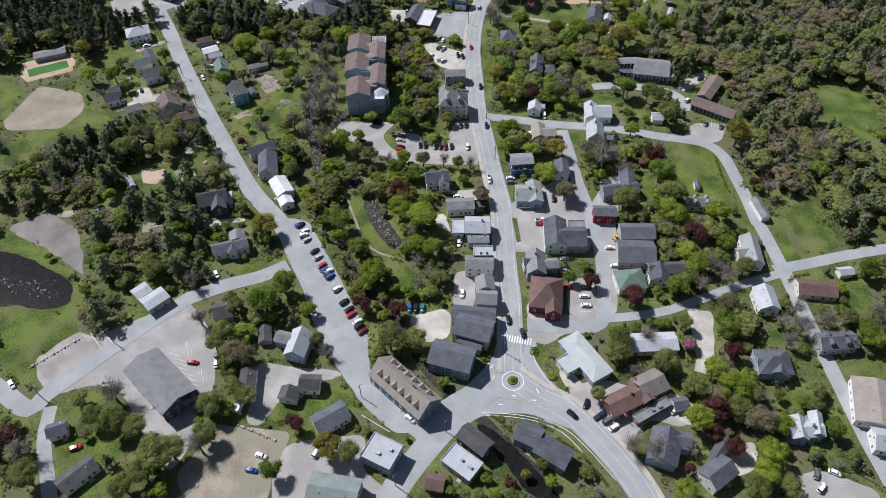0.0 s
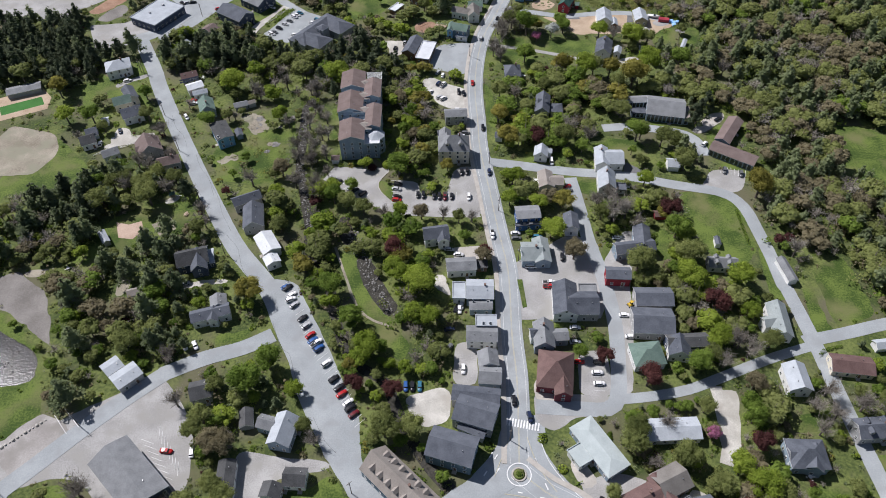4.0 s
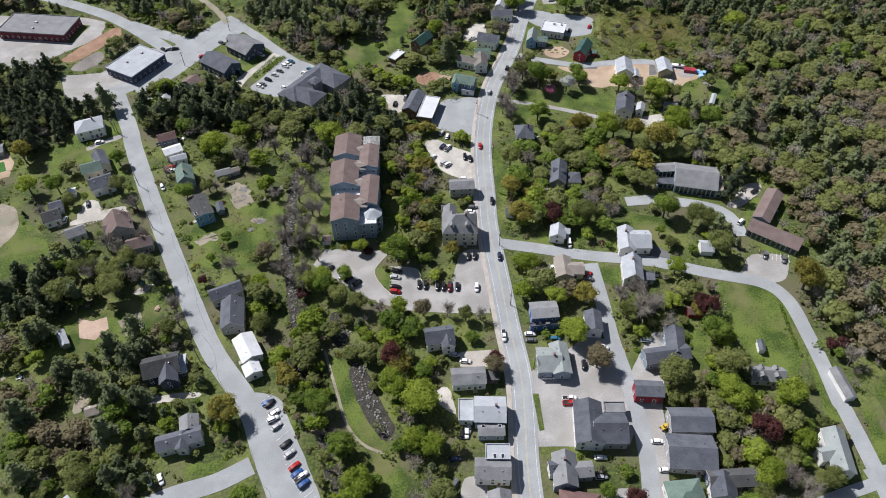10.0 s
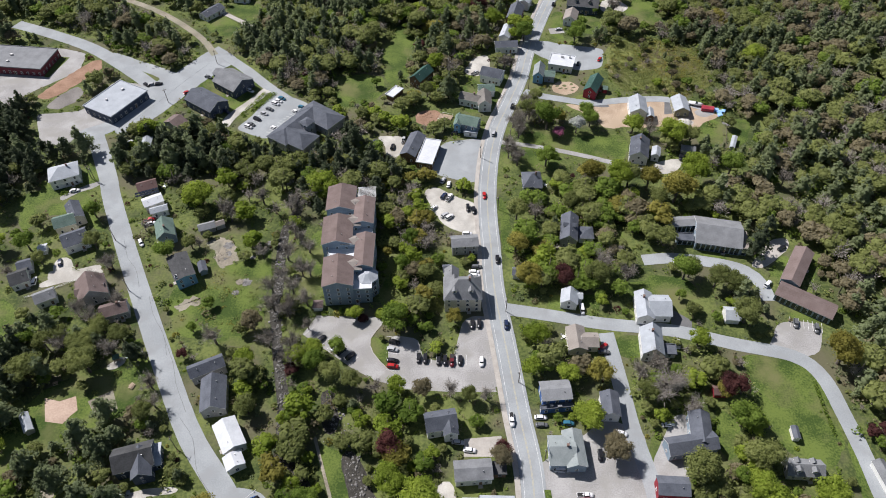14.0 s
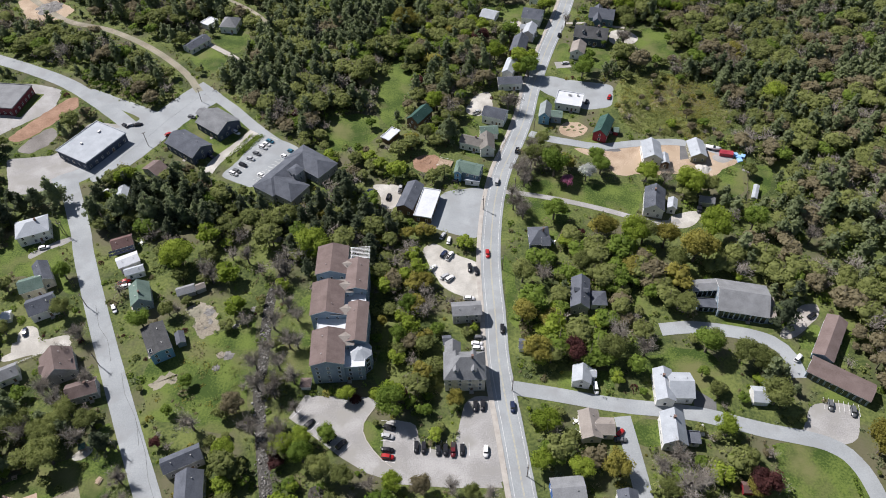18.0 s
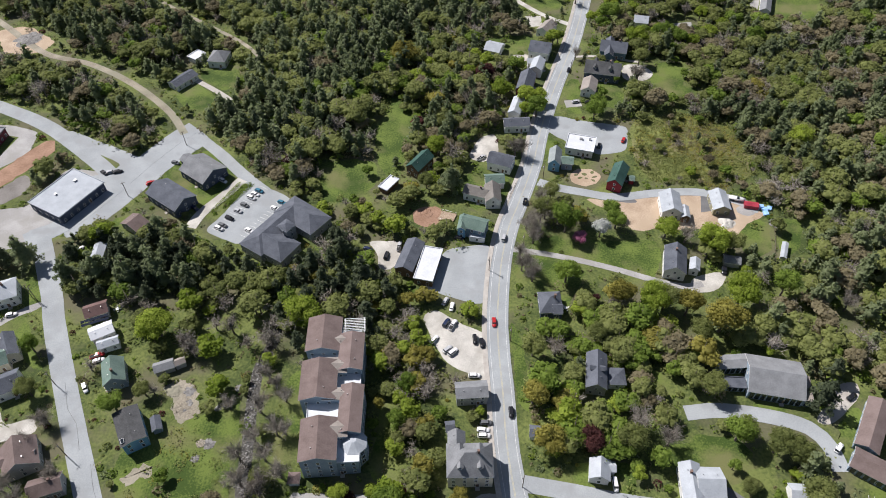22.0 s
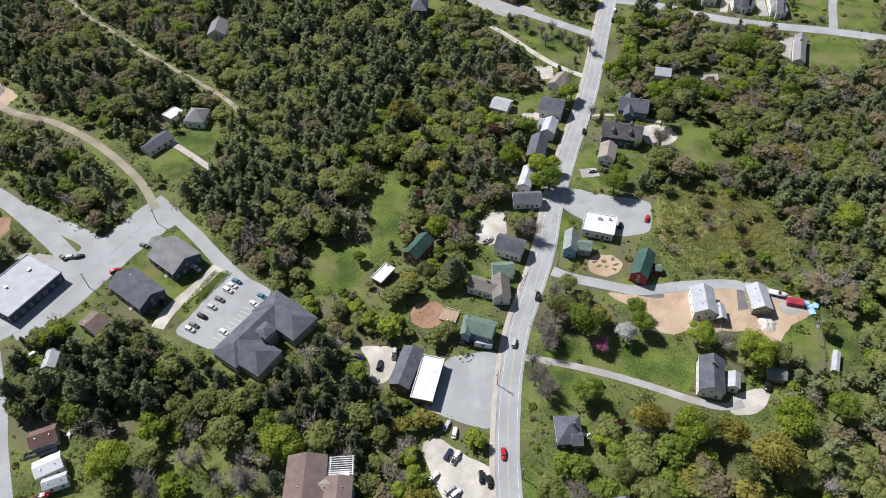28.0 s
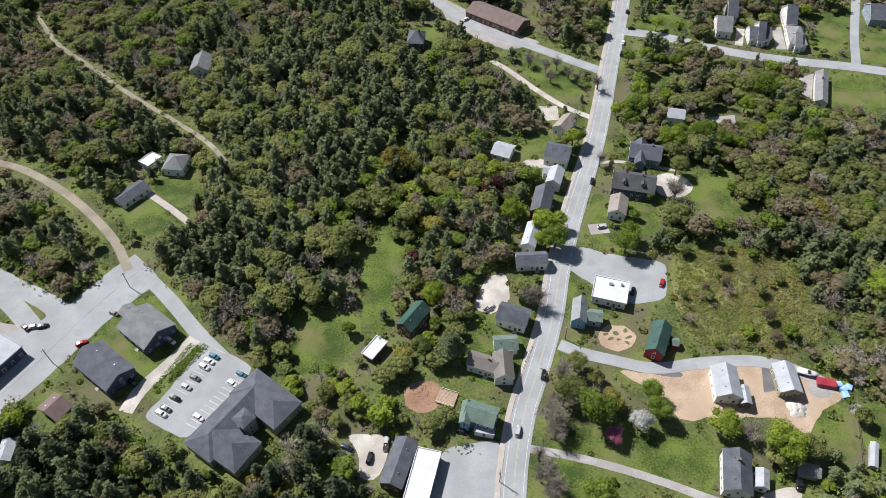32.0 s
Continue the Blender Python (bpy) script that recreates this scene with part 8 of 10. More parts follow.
RIVER_A = [(-71.8, 352.4), (-71.9, 336.3), (-70.4, 317.5), (-70.0, 305.8), (-65.1, 282.9), (-60.4, 262.4)]
take_line(RIVER_A, 1.8)
undergrowth(11000)

# single trees that stand out
tree(-128.9, 249.0, 6.3, 'pine', 0.80)
tree(-120.7, 243.3, 6.3, 'pine', 0.80)
tree(-132.6, 231.7, 6.6, 'pine', 0.80)
tree(-120.5, 225.1, 7.2, 'pine', 0.80)
tree(-143.2, 238.4, 6.0, 'pine', 0.80)
tree(-111.0, 225.7, 6.0, 'pine', 0.80)
tree(-166.7, 278.3, 6.6, 'pine', 0.80)
tree(-158.3, 256.5, 6.0, 'pine', 0.80)
tree(-179.7, 274.9, 6.6, 'pine', 0.80)
tree(-186.5, 262.3, 6.6, 'pine', 0.80)
tree(-161.1, 254.5, 6.0, 'pine', 0.80)
tree(-152.4, 219.5, 6.9, 'pine', 0.80)
tree(-122.7, 257.7, 6.0, 'pine', 0.80)
tree(-119.5, 212.4, 6.6, 'pine', 0.80)
tree(-139.0, 172.7, 6.6, 'pine', 0.80)
tree(-143.5, 197.3, 6.0, 'pine', 0.80)
tree(-146.1, 396.8, 7.5, 'pine', 0.80)
tree(-131.5, 393.7, 7.5, 'pine', 0.80)
tree(-157.1, 394.7, 6.9, 'pine', 0.80)
tree(-121.1, 396.7, 7.2, 'pine', 0.80)
tree(-130.9, 406.2, 6.9, 'pine', 0.80)
tree(-180.0, 406.7, 7.2, 'pine', 0.80)
tree(-148.5, 115.0, 6.8, 'bare', 0.80)
tree(-142.6, 104.7, 6.8, 'olive', 0.80)
tree(68.5, 156.7, 6.0, 'olive', 0.80)
tree(83.5, 145.9, 6.3, 'olive', 0.80)
tree(96.6, 184.0, 6.3, 'green', 0.80)
tree(100.4, 141.9, 6.3, 'bright', 0.80)
tree(110.9, 151.4, 5.1, 'red', 0.80)
tree(105.8, 126.2, 6.0, 'olive', 0.80)
tree(112.0, 133.9, 5.4, 'olive', 0.80)
tree(108.1, 102.8, 6.0, 'bright', 0.80)
tree(102.5, 97.0, 6.0, 'olive', 0.80)
tree(114.0, 97.2, 5.4, 'olive', 0.80)
tree(141.3, 162.0, 6.0, 'bare', 0.80)
tree(134.0, 156.0, 5.4, 'bare', 0.80)
tree(137.7, 134.5, 3.9, 'olive', 0.80)
tree(133.5, 128.7, 3.9, 'olive', 0.80)
tree(166.5, 160.7, 5.4, 'green', 0.80)
tree(173.9, 170.3, 5.4, 'bare', 0.80)
tree(178.5, 190.4, 6.0, 'green', 0.80)
tree(123.0, 133.0, 3.0, 'green', 0.80)
tree(130.9, 129.7, 3.6, 'green', 0.80)
tree(67.0, 160.8, 3.6, 'green', 0.80)
tree(73.3, 145.4, 3.9, 'bare', 0.80)
tree(64.7, 114.2, 6.0, 'bare', 0.80)
tree(56.6, 134.5, 3.9, 'olive', 0.80)
tree(-95.0, 134.5, 4.5, 'bare', 0.80)
tree(-126.7, 127.5, 5.4, 'olive', 0.80)
tree(-110.8, 122.4, 6.0, 'olive', 0.80)
tree(-95.3, 113.2, 6.6, 'olive', 0.80)
tree(-84.9, 120.0, 5.7, 'olive', 0.80)
tree(-103.1, 105.5, 6.0, 'olive', 0.80)
tree(-108.9, 101.3, 5.4, 'olive', 0.80)
tree(-77.1, 152.7, 6.0, 'bud', 0.80)
tree(-78.0, 138.5, 5.1, 'olive', 0.80)
tree(-87.1, 163.9, 5.4, 'olive', 0.80)
tree(-98.1, 170.8, 5.7, 'bare', 0.80)
tree(-89.9, 158.9, 5.1, 'olive', 0.80)
tree(-106.5, 190.3, 5.4, 'bare', 0.80)
tree(-122.9, 195.3, 6.0, 'olive', 0.80)
tree(-113.1, 197.0, 5.7, 'pine', 0.80)
tree(-50.2, 160.5, 3.9, 'olive', 0.80)
tree(95.0, 165.5, 4.5, 'olive', 0.80)
tree(85.3, 112.6, 4.5, 'bare', 0.80)
tree(94.6, 117.8, 4.5, 'red', 0.80)
tree(137.4, 118.2, 4.5, 'green', 0.80)
tree(100.0, 112.4, 4.5, 'red', 0.80)
tree(-66.6, 186.6, 6.9, 'green', 0.80)
tree(-73.1, 178.0, 8.2, 'green', 0.80)
tree(-112.7, 367.8, 7.5, 'bright', 0.80)
tree(-55.2, 175.3, 4.5, 'bright', 0.80)
tree(-85.4, 177.3, 4.5, 'olive', 0.80)
tree(-9.6, 225.0, 8.2, 'bright', 0.80)
tree(-29.5, 192.0, 6.9, 'bright', 0.80)
tree(-36.5, 207.1, 6.3, 'green', 0.80)
tree(-12.1, 208.6, 5.4, 'bright', 0.80)
tree(-4.7, 207.1, 5.7, 'bright', 0.80)
tree(-46.5, 223.1, 6.0, 'green', 0.80)
tree(-18.4, 174.4, 4.8, 'red', 0.80)
tree(-33.5, 177.5, 4.8, 'red', 0.80)
tree(-21.1, 157.6, 6.8, 'olive', 0.80)
tree(-11.3, 158.1, 6.0, 'olive', 0.80)
tree(-85.6, 131.0, 6.0, 'olive', 0.80)
tree(-85.9, 115.1, 6.8, 'bare', 0.80)
tree(-100.0, 111.3, 8.2, 'olive', 0.80)
tree(-122.4, 136.4, 7.5, 'bare', 0.80)
tree(-118.4, 125.4, 6.8, 'olive', 0.80)
tree(-129.1, 121.6, 2.4, 'bud', 0.80)
tree(-74.1, 134.8, 5.2, 'olive', 0.80)
tree(-81.7, 154.1, 6.0, 'bud', 0.80)
tree(-46.2, 154.6, 4.5, 'bare', 0.80)
tree(-41.0, 114.8, 6.0, 'gold', 0.80)
tree(-34.0, 112.0, 5.2, 'olive', 0.80)
tree(-54.3, 124.6, 4.5, 'red', 0.80)
tree(-59.5, 106.2, 5.2, 'green', 0.80)
tree(76.6, 177.0, 6.3, 'red', 0.80)
tree(108.1, 196.8, 5.7, 'bright', 0.80)
tree(104.0, 226.7, 6.3, 'green', 0.80)
tree(84.8, 234.0, 6.8, 'olive', 0.80)
tree(110.3, 211.9, 6.9, 'red', 0.80)
tree(111.2, 161.2, 6.0, 'green', 0.80)
tree(105.6, 135.1, 7.2, 'bright', 0.80)
tree(89.0, 122.0, 6.8, 'bright', 0.80)
tree(97.4, 126.6, 6.3, 'red', 0.80)
tree(110.8, 121.6, 6.8, 'bud', 0.80)
tree(119.0, 120.3, 5.1, 'bright', 0.80)
tree(95.2, 155.7, 3.3, 'pink', 0.80)
tree(91.8, 136.2, 6.0, 'olive', 0.80)
tree(111.7, 108.8, 6.8, 'bright', 0.80)
tree(79.2, 96.2, 5.2, 'bright', 0.80)
tree(80.2, 159.7, 5.2, 'bare', 0.80)
tree(49.6, 255.1, 6.0, 'bright', 0.80)
tree(58.0, 244.9, 4.5, 'bud', 0.80)
tree(19.2, 242.6, 3.9, 'red', 0.80)
tree(53.0, 190.2, 3.9, 'green', 0.80)
tree(62.1, 187.9, 4.5, 'red', 0.80)
tree(66.4, 151.5, 6.0, 'olive', 0.80)
tree(71.8, 111.5, 6.8, 'bare', 0.80)
tree(156.4, 156.3, 4.5, 'bare', 0.80)
tree(166.6, 155.5, 5.2, 'bright', 0.80)
tree(141.4, 171.8, 6.0, 'bare', 0.80)
tree(152.2, 165.3, 6.8, 'bare', 0.80)
tree(104.3, 252.6, 7.5, 'green', 0.80)
tree(104.2, 265.3, 6.3, 'red', 0.80)
tree(101.4, 264.3, 4.5, 'gold', 0.80)
tree(105.7, 237.1, 7.5, 'olive', 0.80)
tree(102.8, 224.7, 7.8, 'bright', 0.80)
tree(124.3, 224.6, 7.5, 'bright', 0.80)
tree(83.5, 233.2, 7.5, 'olive', 0.80)
tree(78.1, 263.7, 9.0, 'bare', 0.80)
tree(148.3, 277.8, 9.0, 'gold', 0.80)
tree(118.3, 297.4, 7.5, 'olive', 0.80)
tree(97.3, 287.1, 5.2, 'bright', 0.80)
tree(50.2, 253.0, 6.3, 'bright', 0.80)
tree(57.4, 240.8, 6.0, 'bud', 0.80)
tree(34.3, 288.8, 6.0, 'bright', 0.80)
tree(32.0, 274.7, 5.2, 'bright', 0.80)
tree(44.6, 272.0, 5.2, 'bright', 0.80)
tree(56.2, 272.5, 6.0, 'gold', 0.80)
tree(18.1, 239.9, 4.8, 'bud', 0.80)
tree(-9.1, 223.8, 8.2, 'bright', 0.80)
tree(-19.8, 230.8, 6.8, 'bright', 0.80)
tree(-46.7, 223.3, 6.3, 'green', 0.80)
tree(-20.3, 295.3, 7.5, 'green', 0.80)
tree(3.4, 299.3, 4.2, 'gold', 0.80)
tree(-37.0, 301.7, 3.9, 'bright', 0.80)
tree(-42.3, 285.7, 4.5, 'green', 0.80)
tree(-20.4, 243.9, 6.0, 'red', 0.80)
tree(-77.5, 278.8, 5.4, 'bright', 0.80)
tree(-114.4, 367.7, 6.6, 'bright', 0.80)
tree(-79.9, 221.5, 6.8, 'gold', 0.80)
tree(-136.3, 277.9, 7.5, 'olive', 0.80)
tree(-157.1, 275.7, 7.5, 'olive', 0.80)
tree(-114.0, 366.6, 8.2, 'bright', 0.80)
tree(-56.6, 373.5, 8.2, 'bright', 0.80)
tree(-15.1, 342.5, 4.8, 'green', 0.80)
tree(-18.6, 327.6, 4.5, 'green', 0.80)
tree(-24.9, 334.9, 3.0, 'gold', 0.80)
tree(99.6, 320.3, 7.5, 'green', 0.80)
tree(111.3, 315.6, 6.8, 'olive', 0.80)
tree(117.9, 312.9, 6.3, 'olive', 0.80)
tree(106.0, 366.5, 10.5, 'gold', 0.80)
tree(69.6, 381.5, 7.5, 'gold', 0.80)
tree(86.2, 377.2, 7.5, 'olive', 0.80)
tree(49.2, 392.4, 6.8, 'green', 0.80)
tree(60.1, 382.0, 2.4, 'red', 0.80)
tree(30.2, 335.1, 6.8, 'gold', 0.80)
tree(34.2, 318.5, 6.8, 'gold', 0.80)
tree(49.2, 318.7, 6.0, 'red', 0.80)
tree(62.0, 318.2, 6.8, 'olive', 0.80)
tree(31.4, 406.9, 4.5, 'bare', 0.80)
tree(37.7, 414.5, 6.3, 'bare', 0.80)
tree(43.6, 439.4, 6.0, 'bare', 0.80)
tree(31.5, 399.0, 5.4, 'bare', 0.80)
tree(35.4, 393.1, 5.7, 'bare', 0.80)
tree(48.2, 442.3, 5.2, 'olive', 0.80)
tree(75.0, 422.9, 6.0, 'green', 0.80)
tree(73.7, 430.2, 5.2, 'green', 0.80)
tree(180.1, 414.6, 6.8, 'bare', 0.80)
tree(95.8, 339.1, 6.0, 'olive', 0.80)
tree(51.5, 428.6, 5.2, 'bare', 0.80)
tree(58.2, 413.7, 3.9, 'pink', 0.80)
tree(67.3, 417.9, 5.4, 'white', 0.80)
tree(52.6, 421.2, 9.0, 'green', 0.80)
tree(44.3, 429.5, 6.8, 'olive', 0.80)
tree(95.7, 416.8, 6.8, 'bright', 0.80)
tree(113.5, 408.4, 8.2, 'bright', 0.80)
tree(122.6, 407.6, 6.0, 'olive', 0.80)
tree(103.8, 414.0, 6.0, 'bare', 0.80)
tree(35.6, 422.9, 6.8, 'bare', 0.80)
tree(34.2, 472.8, 6.8, 'bare', 0.80)
tree(47.6, 503.9, 7.5, 'green', 0.80)
tree(29.8, 520.8, 6.3, 'bright', 0.80)
tree(63.7, 571.3, 6.0, 'bright', 0.80)
tree(93.8, 532.7, 3.0, 'green', 0.80)
tree(77.1, 501.0, 6.8, 'green', 0.80)
tree(42.6, 513.1, 6.8, 'bright', 0.80)
tree(2.6, 448.4, 6.8, 'pine', 0.80)
tree(21.8, 535.5, 6.3, 'red', 0.80)
tree(99.2, 594.4, 8.2, 'green', 0.80)
tree(-22.3, 552.2, 9.0, 'gold', 0.80)
tree(58.5, 625.2, 5.2, 'bare', 0.80)
tree(49.3, 641.7, 5.2, 'bare', 0.80)
tree(83.2, 618.2, 6.0, 'bare', 0.80)
tree(105.8, 533.4, 6.8, 'bare', 0.80)
tree(109.7, 549.7, 6.0, 'olive', 0.80)
tree(-9.0, 450.6, 5.2, 'olive', 0.80)
tree(-3.7, 474.1, 6.0, 'bright', 0.80)
tree(172.8, 475.8, 7.5, 'bright', 0.80)
tree(168.3, 606.3, 9.0, 'green', 0.80)
tree(153.9, 573.9, 6.0, 'bright', 0.80)
tree(178.4, 567.0, 7.5, 'green', 0.80)
tree(125.4, 572.3, 7.5, 'green', 0.80)
tree(110.8, 568.3, 7.5, 'bright', 0.80)

# lines painted on the junction, hedges, boulders, bay lines
marking('painted_line', [(13.4, 129.6), (23.2, 128.9), (33.4, 126.9), (43.1, 122.5), (50.2, 114.7), (58.1, 103.1)], 0.10, 'white_paint')
marking('painted_line', [(14.8, 128.4), (23.1, 127.8), (32.8, 125.8), (41.9, 121.2), (48.0, 113.7)], 0.10, 'white_paint')
marking('painted_line', [(20.3, 136.0), (27.8, 134.7), (35.0, 132.7), (41.1, 131.2)], 0.12, 'yellow_paint')
marking('painted_line', [(24.4, 158.2), (20.8, 150.4), (17.3, 142.2)], 0.12, 'yellow_paint')
marking('painted_line', [(29.7, 156.8), (31.6, 149.0), (34.8, 141.4), (38.1, 136.5)], 0.12, 'yellow_paint')
marking('painted_line', [(33.8, 158.1), (36.5, 147.6), (42.0, 138.8), (47.6, 132.7)], 0.10, 'white_paint')
marking('painted_line', [(-30.9, 129.4), (-25.5, 125.8), (-20.2, 122.4)], 0.09, 'white_paint')
marking('painted_line', [(-143.1, 168.0), (-136.1, 160.3)], 0.09, 'white_paint')
marking('painted_line', [(-140.5, 170.8), (-132.4, 162.9)], 0.09, 'white_paint')
hedge([(121.1, 129.9), (125.3, 126.8), (131.0, 125.6), (135.7, 127.1)])
hedge([(146.2, 189.1), (148.3, 191.5), (156.2, 193.5)])
hedge([(47.9, 112.6), (51.0, 107.3), (54.9, 101.2)])
hedge([(39.7, 119.2), (42.4, 117.0), (46.0, 113.7)])
hedge([(136.6, 269.6), (136.3, 259.7), (136.2, 248.0)])
hedge([(16.9, 128.6), (20.8, 125.1), (23.7, 121.7)])
hedge([(26.0, 337.2), (36.9, 336.0), (52.4, 332.5)])
hedge([(-98.0, 455.9), (-103.9, 444.5), (-108.0, 436.0)])
boulder(-161.6, 151.8, 0.40)
boulder(-160.6, 152.7, 0.70)
boulder(-159.6, 153.6, 0.55)
boulder(-158.5, 154.5, 0.40)
boulder(-157.5, 155.4, 0.70)
boulder(-156.5, 156.4, 0.55)
boulder(-155.4, 157.3, 0.40)
boulder(-154.4, 158.2, 0.70)
boulder(-153.3, 159.2, 0.55)
boulder(-152.3, 160.1, 0.40)
boulder(-151.2, 161.1, 0.70)
boulder(-150.1, 162.0, 0.55)
boulder(-149.1, 163.0, 0.40)
boulder(-148.0, 163.9, 0.70)
boulder(-146.9, 164.9, 0.55)
boulder(-145.8, 165.9, 0.40)
boulder(-75.6, 126.0, 0.45)
boulder(-74.5, 125.5, 0.55)
boulder(-73.5, 125.1, 0.65)
boulder(-72.5, 124.6, 0.45)
boulder(-71.5, 124.2, 0.55)
boulder(-70.4, 123.8, 0.65)
boulder(-69.4, 123.3, 0.45)
boulder(-68.4, 122.9, 0.55)
boulder(-67.4, 122.4, 0.65)
boulder(-66.4, 122.0, 0.45)
boulder(-65.4, 121.6, 0.55)
boulder(-64.4, 121.1, 0.65)
boulder(-63.4, 120.7, 0.45)
boulder(-62.4, 120.2, 0.55)
boulder(-61.4, 119.8, 0.65)
bay_lines(-66.7, 229.2, -56.1, 208.4, -45, 9, 5.0)
bay_lines(-55.3, 206.4, -30.4, 163.2, -47, 22, 5.0)
bay_lines(-86.3, 452.6, -103.0, 425.1, -118, 15, 5.0)
bay_lines(-75.4, 442.9, -89.9, 420.9, -118, 13, 5.0)
bay_lines(-11.9, 283.3, 7.5, 281.4, -179, 11, 5.0)
bay_lines(-21.4, 292.5, -20.8, 277.0, -98, 7, 5.0)
bay_lines(-54.8, 295.9, -36.0, 281.4, -42, 9, 5.0)
bay_lines(137.0, 297.6, 148.5, 294.2, -194, 8, 5.0)
bay_lines(60.3, 190.1, 58.1, 175.1, -91, 6, 5.0)
bay_lines(56.5, 129.5, 62.3, 121.1, -57, 6, 5.0)
hedge([(-102.2, 441.3), (-93.1, 455.8)], 1.8, 1.0)
hedge([(-101.1, 440.3), (-92.0, 454.8)], 1.8, 1.0)
hedge([(-103.3, 442.2), (-95.2, 455.3)], 1.8, 1.0)
garden_shrubs(1500)
tree(71.9, 271.7, 6.0, 'bare', 0.90)
tree(78.8, 275.0, 6.5, 'bare', 0.90)
tree(84.2, 265.3, 6.0, 'bare', 0.90)
tree(87.1, 258.3, 5.0, 'bare', 0.90)
tree(72.7, 263.8, 5.0, 'olive', 0.90)
tree(42.1, 427.3, 6.0, 'bare', 0.90)
tree(38.0, 418.2, 6.5, 'bare', 0.90)
tree(33.3, 400.2, 6.0, 'bare', 0.90)
tree(35.5, 394.8, 5.5, 'bare', 0.90)
tree(37.5, 472.8, 6.0, 'bare', 0.90)
tree(-71.8, 314.6, 6.0, 'bare', 0.90)
tree(-64.1, 305.4, 6.0, 'bare', 0.90)
tree(-69.3, 288.3, 6.0, 'bare', 0.90)
tree(-59.8, 280.1, 6.0, 'bare', 0.90)
tree(-70.0, 305.7, 6.0, 'bare', 0.90)
tree(-59.1, 286.6, 6.0, 'bare', 0.90)
tree(-100.7, 360.0, 6.0, 'bare', 0.90)

# trees with room of their own at the upper end
lone_tree(-146.0, 330.6, 4.6, 'bare')
lone_tree(-154.1, 341.6, 5.0, 'olive')
lone_tree(-141.2, 299.6, 6.0, 'bare')
lone_tree(-149.2, 304.4, 5.0, 'bare')
lone_tree(-120.1, 334.4, 6.0, 'green')
lone_tree(-108.4, 341.3, 3.4, 'bare')
lone_tree(-97.4, 357.7, 5.5, 'bare')
lone_tree(-84.3, 368.3, 5.5, 'bare')
lone_tree(-90.5, 290.1, 6.5, 'bare')
lone_tree(-76.9, 297.0, 5.5, 'bud')
lone_tree(-77.3, 280.2, 4.8, 'bright')
lone_tree(-101.1, 296.3, 2.8, 'green')
lone_tree(-101.9, 283.8, 2.8, 'red')
lone_tree(-51.3, 284.2, 5.0, 'bright')
lone_tree(-57.8, 282.4, 5.0, 'bare')
lone_tree(-57.6, 324.4, 4.8, 'bare')
lone_tree(-63.5, 343.2, 4.5, 'bare')
lone_tree(-55.1, 296.7, 4.0, 'bare')
lone_tree(-148.4, 286.9, 6.0, 'bare')
lone_tree(-129.7, 284.7, 5.5, 'bare')
lone_tree(-140.1, 283.9, 5.5, 'olive')
lone_tree(116.6, 378.8, 9.0, 'bright')
lone_tree(94.7, 374.4, 7.0, 'gold')
lone_tree(81.5, 377.0, 8.0, 'bright')
lone_tree(40.7, 356.0, 6.0, 'bare')
lone_tree(135.8, 383.7, 7.0, 'green')
lone_tree(32.2, 356.2, 6.5, 'olive')
lone_tree(66.1, 325.5, 7.0, 'bare')
lone_tree(75.6, 318.8, 6.0, 'bare')
lone_tree(57.3, 362.8, 5.0, 'olive')
lone_tree(158.6, 375.6, 6.0, 'bare')
lone_tree(66.0, 377.3, 5.0, 'bare')
lone_tree(97.1, 362.0, 6.0, 'olive')
lone_tree(-26.7, 267.9, 4.5, 'bare')
lone_tree(-18.7, 266.5, 5.0, 'bright')
lone_tree(-9.1, 266.4, 4.6, 'bud')
lone_tree(0.9, 265.8, 4.6, 'bare')
lone_tree(-35.7, 269.6, 5.0, 'olive')
lone_tree(-43.3, 272.9, 5.5, 'olive')
lone_tree(-50.0, 277.5, 5.5, 'green')
lone_tree(-57.4, 280.9, 5.0, 'bright')
lone_tree(14.0, 264.0, 4.5, 'bare')
lone_tree(8.0, 263.5, 4.0, 'olive')
lone_tree(103.4, 609.8, 5.5, 'bright')
lone_tree(103.6, 641.4, 4.5, 'green')
lone_tree(113.6, 644.0, 4.8, 'bright')
lone_tree(120.6, 639.4, 4.5, 'green')
lone_tree(128.0, 637.0, 5.0, 'green')
lone_tree(135.4, 635.2, 4.5, 'bright')
lone_tree(142.8, 633.4, 4.5, 'green')
lone_tree(89.0, 595.5, 4.0, 'bright')
lone_tree(170.4, 631.7, 4.5, 'bare')
lone_tree(176.9, 632.6, 4.5, 'bare')
lone_tree(163.9, 630.8, 4.8, 'bare')
lone_tree(165.0, 608.5, 5.2, 'green')
lone_tree(155.6, 596.6, 5.0, 'bright')
lone_tree(125.3, 574.3, 6.0, 'bright')
lone_tree(117.4, 576.7, 5.0, 'green')
lone_tree(136.2, 567.6, 6.0, 'green')
lone_tree(142.7, 566.2, 5.0, 'bright')
lone_tree(104.8, 532.4, 6.5, 'bare')
lone_tree(165.1, 584.7, 4.5, 'bright')
lone_tree(160.8, 589.4, 4.0, 'olive')
lone_tree(66.8, 573.3, 4.5, 'green')
lone_tree(49.8, 515.4, 5.0, 'bright')
lone_tree(79.8, 508.1, 5.5, 'green')
lone_tree(14.4, 537.7, 5.0, 'bright')
lone_tree(30.7, 528.1, 4.5, 'green')
lone_tree(17.7, 555.3, 4.5, 'bright')
lone_tree(42.4, 503.7, 5.0, 'bright')
lone_tree(25.1, 541.3, 4.0, 'red')
lone_tree(65.1, 586.7, 4.0, 'bare')
